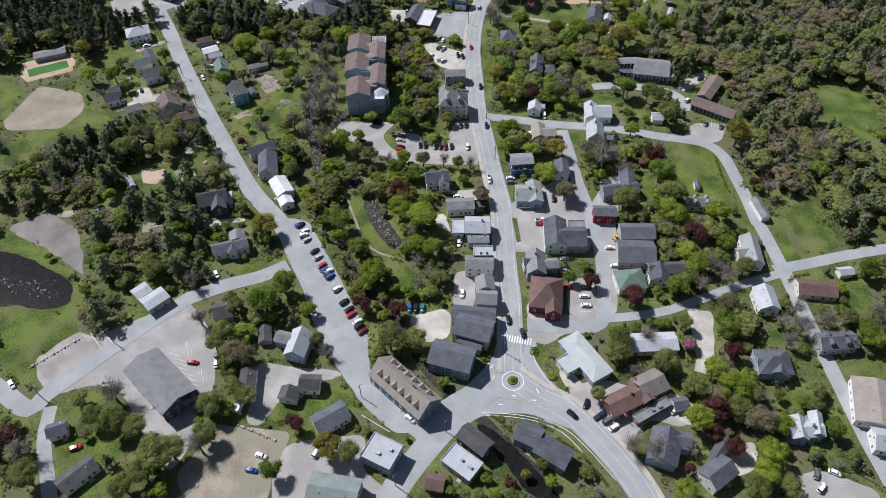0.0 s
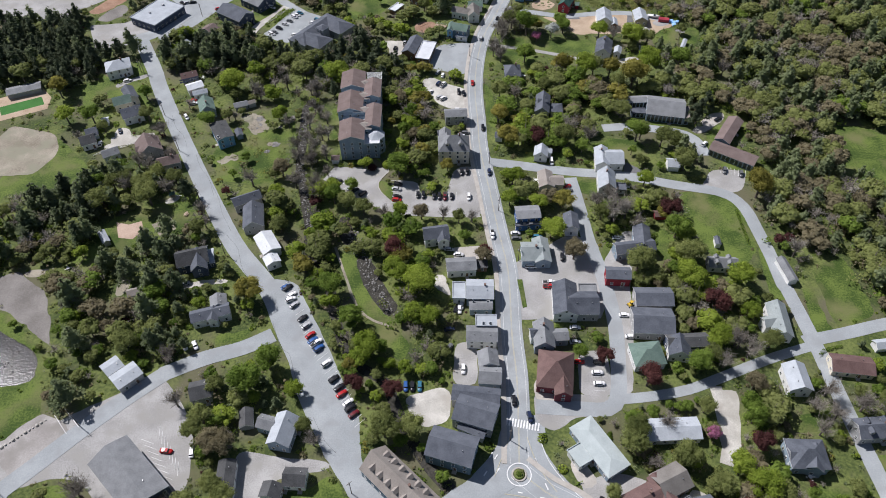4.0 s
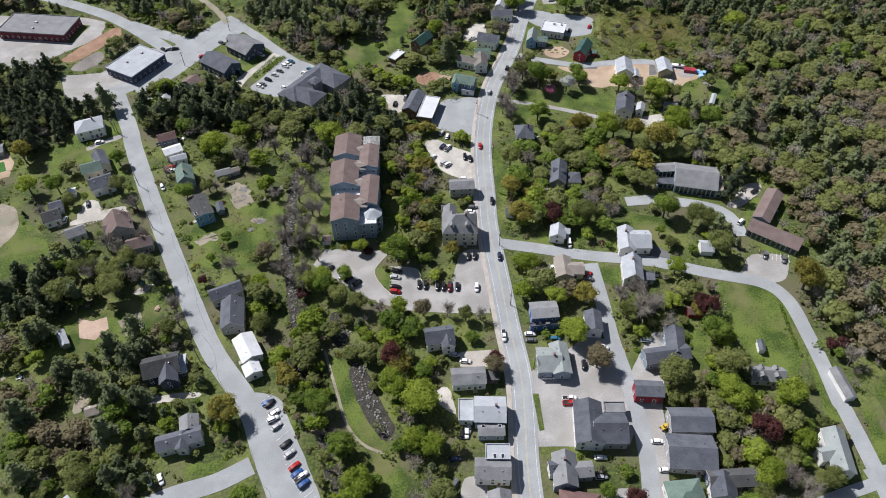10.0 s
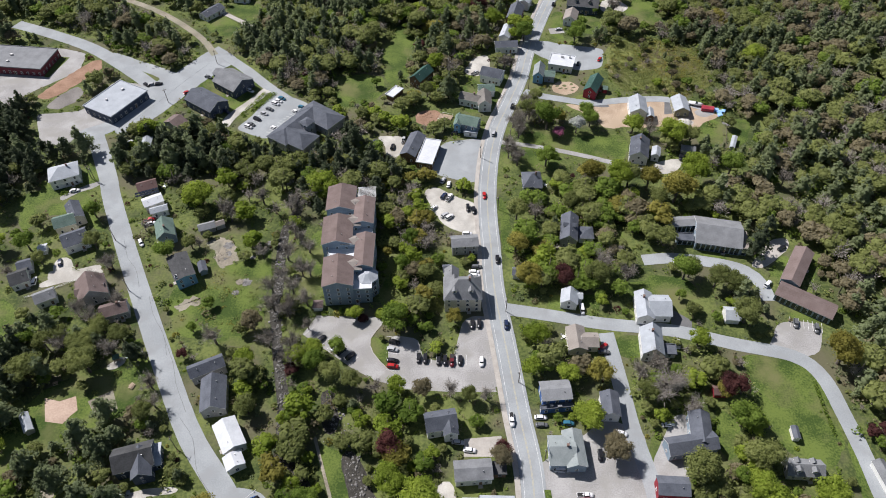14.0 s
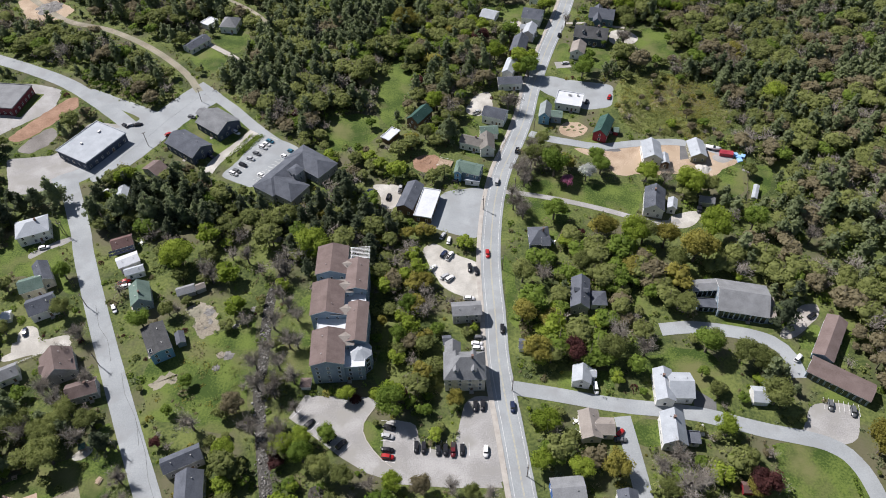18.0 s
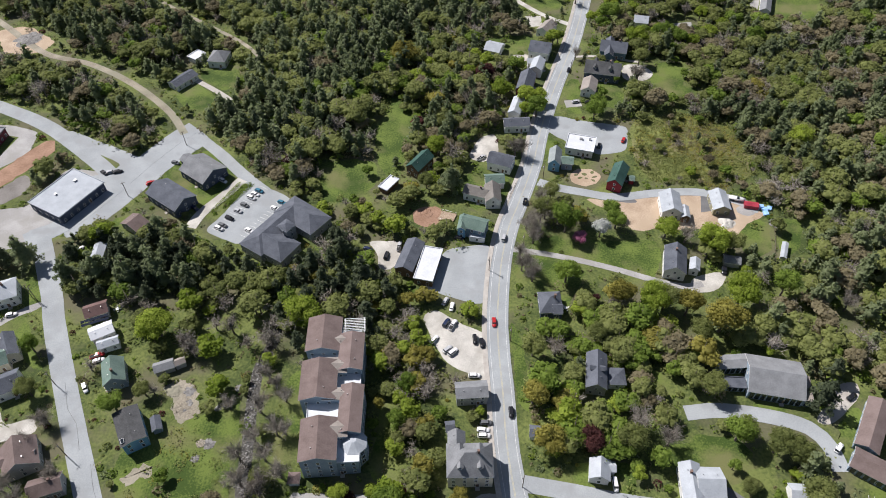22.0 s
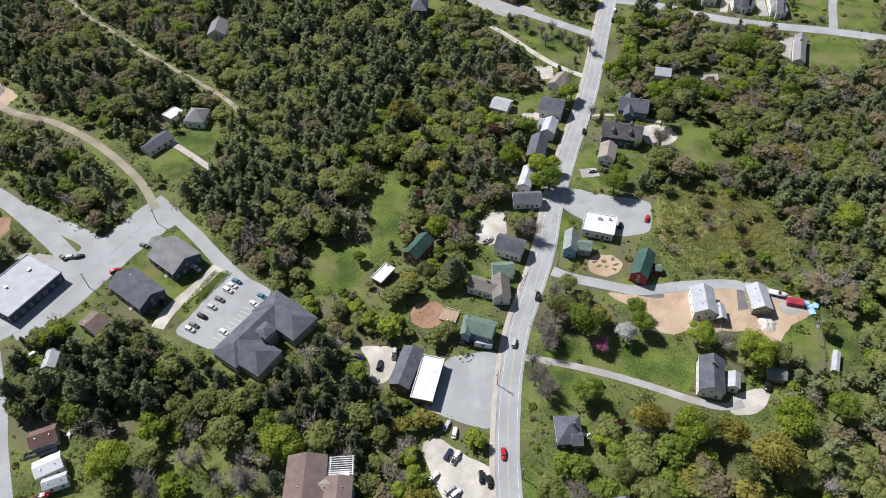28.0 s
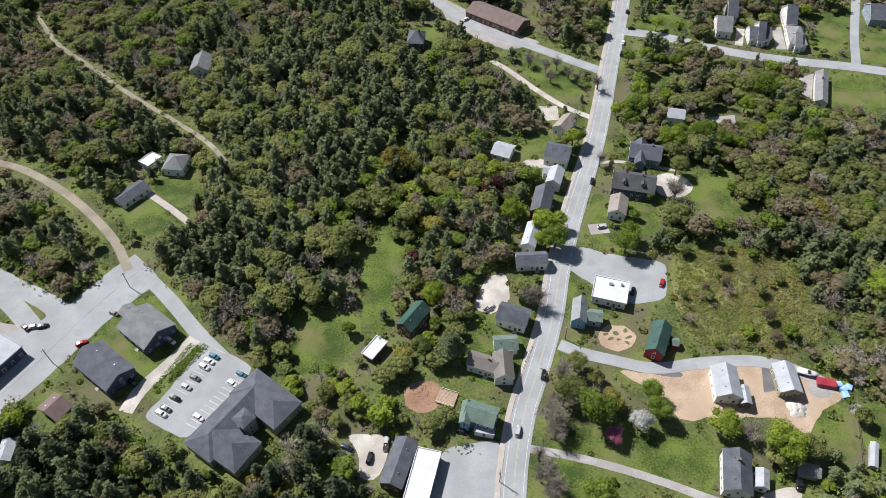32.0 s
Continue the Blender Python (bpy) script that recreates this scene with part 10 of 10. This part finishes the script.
def parasol(x, y, r=1.5, mat="parasol_red"):
    p = thing("parasol", x, y, 0, 0, "red fabric parasol open over a terrace table", "parasol", "terrace parasols")
    part("canopy", cached(("canopy", mat), lambda: loft("canopy", [[(1.5 * f * math.cos(k * math.pi / 4), 1.5 * f * math.sin(k * math.pi / 4), z) for k in range(8)] for f, z in ((1.0, 2.25), (0.98, 2.32), (0.5, 2.62), (0.04, 2.8))], [mat], smooth=False)), p)
    part("post", cached("ppost", lambda: boxes("post", [(-0.03, 0.03, -0.03, 0.03, 0, 2.7), (-0.3, 0.3, -0.3, 0.3, 0, 0.08)], ["metal_grey"])), p)


for q in ((37.2, 179.0), (39.6, 176.9), (41.8, 175.9), (38.6, 181.6)):
    parasol(*q)

boat = thing("motor_boat", 133.8, 439.5, 0, -20, "white motor boat on a trailer beside a garage", "boat")
part("hull", loft("hull", [[(x, -w, z1), (x, -w * 0.75, z0 + 0.2), (x, 0, z0), (x, w * 0.75, z0 + 0.2), (x, w, z1)] for x, w, z0, z1 in ((-3.6, 1.15, 0.7, 1.6), (0, 1.3, 0.55, 1.7), (2.4, 0.95, 0.7, 1.85), (3.9, 0.1, 1.3, 2.0))], ["paint_white"]), boat)
part("windshield", solid("windshield", box_verts(-0.2, 1.0, -0.8, 0.8, 1.6, 2.2, 0.75), BOX_FACES, ["window_glass"]), boat)
part("trailer_frame", boxes("trailer_frame", [(-3.2, 4.6, -0.08, 0.08, 0.4, 0.55), (-1.4, -1.2, -1.1, 1.1, 0.35, 0.5)], ["metal_grey"]), boat)
for s in (-1, 1):
    part("wheel", CACHE["wheel"], boat, pose(-1.3, s * 1.15, 0.33))

tarp = thing("covered_trailer", 139.1, 435.2, 0, -14, "red tarpaulin stretched over a long trailer", "trailer")
part("cover", loft("cover", [[(x, -1.7, 0.3), (x, -1.6, 1.9), (x, 0, 2.4 + d), (x, 1.6, 1.9), (x, 1.7, 0.3)] for x, d in ((-3.1, 0), (-1.1, 0.12), (1.1, 0.0), (3.1, 0.1))], ["roof_crimson"], smooth=False), tarp)

for k, (x, y) in enumerate(((143.6, 435.1), (145.0, 433.0), (146.9, 433.5), (144.5, 430.5))):
    t = thing("covered_stack", x, y, 0, 30 * k, "stack of boards under a pale blue tarpaulin", "tarpaulin", "covered stacks")
    part("cover", loft("cover", [[(u, -1.1, 0), (u, -1.0, 0.9 + 0.1 * k), (u, 0.1, 1.1), (u, 1.0, 0.8), (u, 1.1, 0)] for u in (-1.3, -0.3, 0.6, 1.3)], ["tarp_blue"], smooth=False), t)

trailer = thing("white_trailer", -76.3, 133.6, 0, 75, "white box trailer parked beside a barn", "trailer")
part("box", boxes("box", [(-3.2, 3.2, -1.25, 1.25, 0.7, 3.1), (-3.3, 3.3, -1.3, 1.3, 3.1, 3.2)], ["paint_white"]), trailer)
part("chassis", boxes("chassis", [(-3.0, 4.6, -0.5, 0.5, 0.45, 0.7)], ["metal_grey"]), trailer)
for s in (-1, 1):
    for u in (-1.2, -0.4):
        part("wheel", CACHE["wheel"], trailer, pose(u, s * 1.05, 0.33))

play = thing("play_tower", -127.4, 283.0, 0, 20, "wooden play tower with a teal roof and a slide", "playground")
for sx in (-1, 1):
    for sy in (-1, 1):
        part("post", boxes("post", [(sx - 0.08, sx + 0.08, sy - 0.08, sy + 0.08, 0, 2.8)], ["deck_wood"]), play)
part("platform", boxes("platform", [(-1.05, 1.05, -1.05, 1.05, 1.2, 1.35)], ["deck_wood"]), play)
part("roof", solid("roof", [(-1.3, -1.3, 2.7), (1.3, -1.3, 2.7), (1.3, 1.3, 2.7), (-1.3, 1.3, 2.7), (0, 0, 3.8)], [(0, 1, 4), (1, 2, 4), (2, 3, 4), (3, 0, 4), (3, 2, 1, 0)], ["roof_forest"]), play)
part("slide", loft("slide", [[(x, -0.3, z), (x, 0.3, z), (x, 0.3, z - 0.08), (x, -0.3, z - 0.08)] for x, z in ((1.0, 1.35), (2.2, 0.7), (3.4, 0.15), (3.9, 0.1))], ["paint_white"]), play)


def deck(x, y, angle, w, d, h=0.7, label="pale timber deck behind a house"):
    t = thing("deck", x, y, 0, angle, label, "deck")
    n = int(d / 0.5)
    board = cached(("board", w), lambda: boxes("board", [(-w / 2, w / 2, -0.22, 0.22, h - 0.05, h)], ["deck_wood"]))
    for k in range(n):
        part("board", board, t, pose(0, (k - (n - 1) / 2) * 0.5, 0))
    for sx in (-1, 1):
        for sy in (-1, 1):
            part("post", cached(("dpost", h), lambda: boxes("post", [(-0.07, 0.07, -0.07, 0.07, 0, h + 0.9)], ["trim_white"])), t, pose(sx * (w / 2 - 0.1), sy * (d / 2 - 0.1), 0))
    for sy in (-1, 1):
        part("rail", cached(("drail", w), lambda: boxes("rail", [(-w / 2, w / 2, -0.04, 0.04, h + 0.8, h + 0.9)], ["trim_white"])), t, pose(0, sy * (d / 2 - 0.1), 0))


deck(0.5, 431.0, -20, 7, 6)
deck(-125.0, 345.5, 5, 4, 6)


def heap(name, x, y, r, mat, label, n=60, height=0.35):
    """A low uneven mound with loose pieces lying on it."""
    rng = np.random.default_rng(int(abs(x) * 10))
    rings, seg = 7, 22
    v = [(x, y, height * r)]
    for i in range(1, rings + 1):
        for j in range(seg):
            a, d = 2 * math.pi * j / seg, r * i / rings * (1 + 0.5 * noise.noise(Vector((math.cos(2 * math.pi * j / seg) * 2 + x, math.sin(2 * math.pi * j / seg) * 2, 0))))
            h = height * r * max(0.0, math.cos(i / rings * math.pi / 2)) * (1 + 0.7 * noise.noise(Vector((math.cos(a) * d + x, math.sin(a) * d + y, 3)) * 0.9))
            v.append((x + math.cos(a) * d, y + math.sin(a) * d, h if i < rings else -0.05))
    f = [(0, 1 + j, 1 + (j + 1) % seg) for j in range(seg)]
    for i in range(rings - 1):
        o = 1 + i * seg
        for j in range(seg):
            f += [(o + j, o + seg + j, o + (j + 1) % seg), (o + (j + 1) % seg, o + seg + j, o + seg + (j + 1) % seg)]
    pieces = [(np.array(v), np.array(f))]
    for _ in range(n):
        a, d = rng.uniform(0, 6.28), r * rng.uniform(0, 1) ** 0.6
        pieces.append(blob(np.array((x + math.cos(a) * d, y + math.sin(a) * d, max(0.05, height * r * (1 - d / r)))), rng.uniform(0.08, 0.28), 0.6, rng, 2, 5))
    v, f = join(pieces)
    return tagged(new(name, soup(name, v, f, [mat])), label, "heap", kind="stuff")


heap("brush_heap", -97.7, 336.6, 3.6, "dirt", "pale heap of brush and bare earth on rough grass", 120, 0.16)
heap("brush_heap", -101.5, 344.0, 4, "dirt", "pale heap of brush and bare earth on rough grass", 80, 0.16)
heap("rubble_heap", -87.3, 321.7, 1.7, "dirt", "flat grey heap of rubble on rough grass", 110, 0.12)
heap("gravel_heap", 125.4, 425.1, 3.5, "gravel", "pale gravel heap on a building plot", 120)
heap("earth_heap", -9.0, 434.0, 3.2, "red_soil", "low heap of red earth behind a house", 150, 0.1)
heap("rubble_heap", 147.0, 424.5, 3, "rock", "rubble and boulders at the edge of a lawn", 60, 0.1)


def river_rocks(name, points, width, count, label="grey boulders scattered in a shallow river bed"):
    """Boulders and white water in a shallow river bed."""
    rng = np.random.default_rng(count)
    line = smooth_line(points, 2.0)
    pieces = []
    for _ in range(count):
        p = line[rng.integers(0, len(line))]
        pieces.append(blob(np.array((p.x + rng.normal(0, width * 0.3), p.y + rng.uniform(-1.5, 1.5), 0.05)), 0.1 + 0.6 * rng.uniform() ** 3, 0.5, rng, 2, 5))
    v, f = join(pieces)
    return tagged(new(name, soup(name, v, f, ["rock"])), label, "rocks", kind="stuff")


river_rocks("river_rocks", RIVER_A, 3.6, 620)
river_rocks("river_rocks", RIVER_B, 6.5, 420)
river_rocks("pond_stones", [(-196.0, 198.0), (-180.0, 194.0), (-163.0, 187.0)], 22, 150, "stones and dead reeds in a dark pond")
for k in range(12):
    a = k * 0.52
    shrub(58.5 + 1.5 * math.cos(a), 154 + 0.9 * k - 6, 0.9 + 0.3 * math.sin(a * 3))

solar = thing("solar_panels", -138.8, 371.8, 4.9, 22, "two rows of dark solar panels on a white metal roof", "solar panels")
for k in range(7):
    for j in range(2):
        part("panel", cached("panel", lambda: boxes("panel", [(-0.7, 0.7, -0.5, 0.5, 0.0, 0.06)], ["solar_glass"])), solar, pose((k - 3) * 1.5, -0.4 + j * 1.4, 0.05 + j * 0.42, 22, 0, 0))

turret = thing("glazed_stair_tower", -32.2, 316.5, 0, 0, "glazed round stair tower of the apartment building", "tower")
part("glazing", loft("glazing", [[(4.6 * math.cos(k * math.pi / 4 + 0.39), 4.6 * math.sin(k * math.pi / 4 + 0.39), z) for k in range(8)] for z in (0, 9.5)], ["wall_bluegrey"], smooth=False), turret)
part("glass_roof", loft("glass_roof", [[(r * math.cos(k * math.pi / 4 + 0.39), r * math.sin(k * math.pi / 4 + 0.39), z) for k in range(8)] for r, z in ((4.8, 9.5), (1.0, 11.4))], ["roof_light"], smooth=False), turret)
for k in range(8):
    a = k * math.pi / 4
    for z in (1.0, 4.0, 6.8):
        window(turret, 4.27 * math.cos(a), 4.27 * math.sin(a), z, math.degrees(a) - 90, 1.6, 1.8)

for x, y, r in YARD:
    heap("rubble_heap", x, y, r, "rock", "low pile of pale rubble and brush in a rough yard", 40, 0.12)
heap("spoil_heap", *SPOIL, 9, "rock", "grey heap of builders' rubble at a wood's edge", 160, 0.12)

sign = thing("shop_sign", 63.4, 127.6, 3.2, -52, "red sign board with unreadable white lettering on a restaurant front", "sign")
part("board", boxes("board", [(-3.2, 3.2, -0.06, 0.06, 0.0, 1.3)], ["parasol_red"]), sign)
for k in range(5):
    part("bar", boxes("bar", [(-2.6 + k * 1.1, -1.9 + k * 1.1, -0.1, -0.065, 0.4, 0.9)], ["trim_white"]), sign)


def skylight(x, y, z, angle=0.0, tilt=0.0):
    """A flat framed roof light that lies on a slope."""
    k = thing("skylight", x, y, z, angle, "dark glass skylight set in a roof", "skylight", "skylights")
    part("frame", cached("skyf", lambda: boxes("frame", [(-0.6, 0.6, -0.85, 0.85, -0.9, 0.1)], ["trim_white"])), k, pose(0, 0, 0, tilt))
    part("pane", cached("skyp", lambda: boxes("pane", [(-0.5, 0.5, -0.75, 0.75, 0.105, 0.13)], ["window_glass"])), k, pose(0, 0, 0, tilt))


skylight(16.2, 202.0, 6.72, 0, 0)
skylight(18.9, 201.9, 6.72, 0, 0)
skylight(12.8, 213.7, 4.75, 0, 18)
skylight(18.7, 213.9, 4.75, 0, 18)


def patio_set(x, y, angle=0.0):
    """A garden table with four chairs."""
    k = thing("patio_table", x, y, 0, angle, "white plastic garden table standing on a lawn", "table", "garden tables")
    part("tabletop", cached("ptop", lambda: loft("tabletop", [[(0.75 * math.cos(j * math.pi / 6), 0.75 * math.sin(j * math.pi / 6), z) for j in range(12)] for z in (0.7, 0.74)], ["trim_white"], smooth=False)), k)
    for j in range(4):
        part("leg", cached("pleg", lambda: boxes("leg", [(-0.03, 0.03, -0.03, 0.03, 0, 0.7)], ["trim_white"])), k, pose(0.45 * math.cos(j * 1.571 + 0.785), 0.45 * math.sin(j * 1.571 + 0.785), 0))
    for j in range(4):
        a = j * 1.571 + radians(angle)
        c = thing("garden_chair", x + 1.25 * math.cos(a), y + 1.25 * math.sin(a), 0, math.degrees(a) - 90, "white plastic garden chair drawn up to a table", "chair", "garden chairs")
        part("seat", cached("cseat", lambda: boxes("seat", [(-0.27, 0.27, -0.25, 0.25, 0.4, 0.45)], ["trim_white"])), c)
        part("backrest", cached("cback", lambda: boxes("backrest", [(-0.27, 0.27, 0.21, 0.26, 0.45, 0.9)], ["trim_white"])), c)
        for sx in (-1, 1):
            for sy in (-1, 1):
                part("leg", cached("cleg", lambda: boxes("leg", [(-0.025, 0.025, -0.025, 0.025, 0, 0.4)], ["trim_white"])), c, pose(sx * 0.23, sy * 0.21, 0))


patio_set(-134.2, 381.1, 20)
patio_set(45.7, 287.0, 10)
patio_set(46.0, 291.4, 40)
patio_set(120.7, 154.1, 15)
patio_set(125.0, 140.4, 5)
patio_set(-162.4, 238.9, 30)
patio_set(47.6, 378.5, 25)


def picnic_bench(x, y, angle=0.0):
    k = thing("picnic_table", x, y, 0, angle, "wooden picnic table with fixed benches on grass", "picnic table")
    for u in (-0.3, 0.0, 0.3):
        part("board", cached("pbd", lambda: boxes("board", [(-0.9, 0.9, -0.13, 0.13, 0.72, 0.76)], ["deck_wood"])), k, pose(0, u, 0))
    for u in (-0.75, 0.75):
        part("bench", cached("pbn", lambda: boxes("bench", [(-0.9, 0.9, -0.13, 0.13, 0.42, 0.46)], ["deck_wood"])), k, pose(0, u, 0))
        part("frame", cached("pfr", lambda: boxes("frame", [(-0.04, 0.04, -0.85, 0.85, 0.36, 0.42), (-0.04, 0.04, -0.3, -0.22, 0, 0.72), (-0.04, 0.04, 0.22, 0.3, 0, 0.72)], ["deck_wood"])), k, pose(u * 0.9, 0, 0))


picnic_bench(-159.6, 261.2, 5)
picnic_bench(-147.8, 272.9, 20)
picnic_bench(-118.6, 271.8, 60)
picnic_bench(-118.6, 271.1, 70)
fence([(-159.4, 240.2), (-158.0, 246.9)], 1.3, 'deck_wood')
fence([(-158.2, 239.4), (-156.6, 245.5)], 1.3, 'deck_wood')

digger = thing("mini_excavator", 77.5, 215.0, 0, 25, "small yellow excavator parked beside a workshop", "excavator")
for s in (-1, 1):
    part("track", boxes("track", [(-1.2, 1.2, s * 0.75 - 0.2, s * 0.75 + 0.2, 0.05, 0.6)], ["rubber"]), digger)
part("body", boxes("body", [(-1.1, 0.7, -0.85, 0.85, 0.65, 1.4, 0.95)], ["paint_yellow"]), digger)
part("cab", boxes("cab", [(-0.3, 0.7, -0.5, 0.5, 1.4, 2.5, 0.9)], ["window_glass"]), digger)
part("cab_roof", boxes("cab_roof", [(-0.4, 0.8, -0.58, 0.58, 2.5, 2.6)], ["paint_yellow"]), digger)
part("boom", loft("boom", [[(x, -0.12, z), (x, 0.12, z), (x, 0.12, z + 0.28), (x, -0.12, z + 0.28)] for x, z in ((0.6, 1.1), (1.8, 2.6), (3.0, 2.2), (3.4, 0.9))], ["paint_yellow"], smooth=False), digger)
part("bucket", boxes("bucket", [(3.1, 3.8, -0.35, 0.35, 0.25, 0.95, 0.8)], ["metal_grey"]), digger)

bridge = thing("footbridge", -45.8, 215.0, 0.25, -12.9, "narrow grey timber footbridge over a stream", "bridge")
for k in range(14):
    part("plank", cached("bplank", lambda: boxes("plank", [(-0.2, 0.2, -0.75, 0.75, 0, 0.06)], ["deck_wood"])), bridge, pose((k - 6.5) * 0.44, 0, 0))
for s in (-1, 1):
    part("beam", boxes("beam", [(-3.2, 3.2, -0.08, 0.08, -0.28, 0)], ["pole_wood"]), bridge, pose(0, s * 0.6, 0))
    part("rail", boxes("rail", [(-3.2, 3.2, -0.04, 0.04, 0.9, 1.0)], ["pole_wood"]), bridge, pose(0, s * 0.7, 0))
    for u in (-3.0, -1.0, 1.0, 3.0):
        part("post", cached("bpost", lambda: boxes("post", [(-0.05, 0.05, -0.05, 0.05, 0, 1.0)], ["pole_wood"])), bridge, pose(u, s * 0.7, 0))
car(5.3, 213.6, 85, 'black', 'sedan', 'beside a house', 'parked cars', 0.05)
car(52.4, 196.9, 5, 'silver', 'sedan', 'beside a house', 'parked cars', 0.05)
car(2.5, 195.0, 60, 'grey', 'suv', 'beside a house', 'parked cars', 0.05)
car(2.9, 204.0, 10, 'navy', 'sedan', 'beside a house', 'parked cars', 0.05)
car(-167.6, 333.5, 110, 'navy', 'sedan', 'beside a house', 'parked cars', 0.05)
skylight(-111.9, 319.4, 7.0, 28, 12)
car(-160.6, 414.1, 70, 'white', 'sedan', 'beside a house', 'parked cars', 0.05)
car(-174.7, 323.1, 100, 'white', 'suv', 'beside a house', 'parked cars', 0.05)
car(42.2, 329.6, -5, 'white', 'sedan', 'beside a house', 'parked cars', 0.05)

fence([(-175.6, 314.2), (-165.2, 319.0), (-153.9, 325.3)], 1.1, 'trim_white')
fence([(115.1, 132.5), (118.8, 130.2), (122.3, 128.4), (127.8, 128.1), (131.3, 126.5), (135.6, 126.0)], 1.8, 'pole_wood')
fence([(145.8, 422.7), (143.5, 414.3), (140.6, 405.2), (137.9, 397.5)], 1.2, 'pole_wood')
fence([(-7.9, 446.1), (-4.4, 452.3), (1.3, 460.7)], 1.3, 'pole_wood')
fence([(26.5, 435.8), (30.2, 446.4), (33.2, 453.4)], 1.2, 'trim_white')

pergola = thing("roof_pergola", -35.0, 362.8, 9.4, 3, "white slatted pergola over a roof terrace of the apartments", "pergola")
for sx in (-1, 1):
    for sy in (-1, 0, 1):
        part("post", cached("perpost", lambda: boxes("post", [(-0.12, 0.12, -0.12, 0.12, 0, 2.8)], ["trim_white"])), pergola, pose(sx * 3.6, sy * 2.8, 0))
for sx in (-1, 1):
    part("beam", cached("perbeam", lambda: boxes("beam", [(-0.1, 0.1, -3.3, 3.3, 2.8, 3.0)], ["trim_white"])), pergola, pose(sx * 3.6, 0, 0))
for k in range(9):
    part("slat", cached("perslat", lambda: boxes("slat", [(-4.1, 4.1, -0.09, 0.09, 3.0, 3.15)], ["trim_white"])), pergola, pose(0, (k - 4) * 0.75, 0))
car(70.0, 515.8, 10, 'silver', 'sedan', 'beside a house', 'parked cars', 0.05)
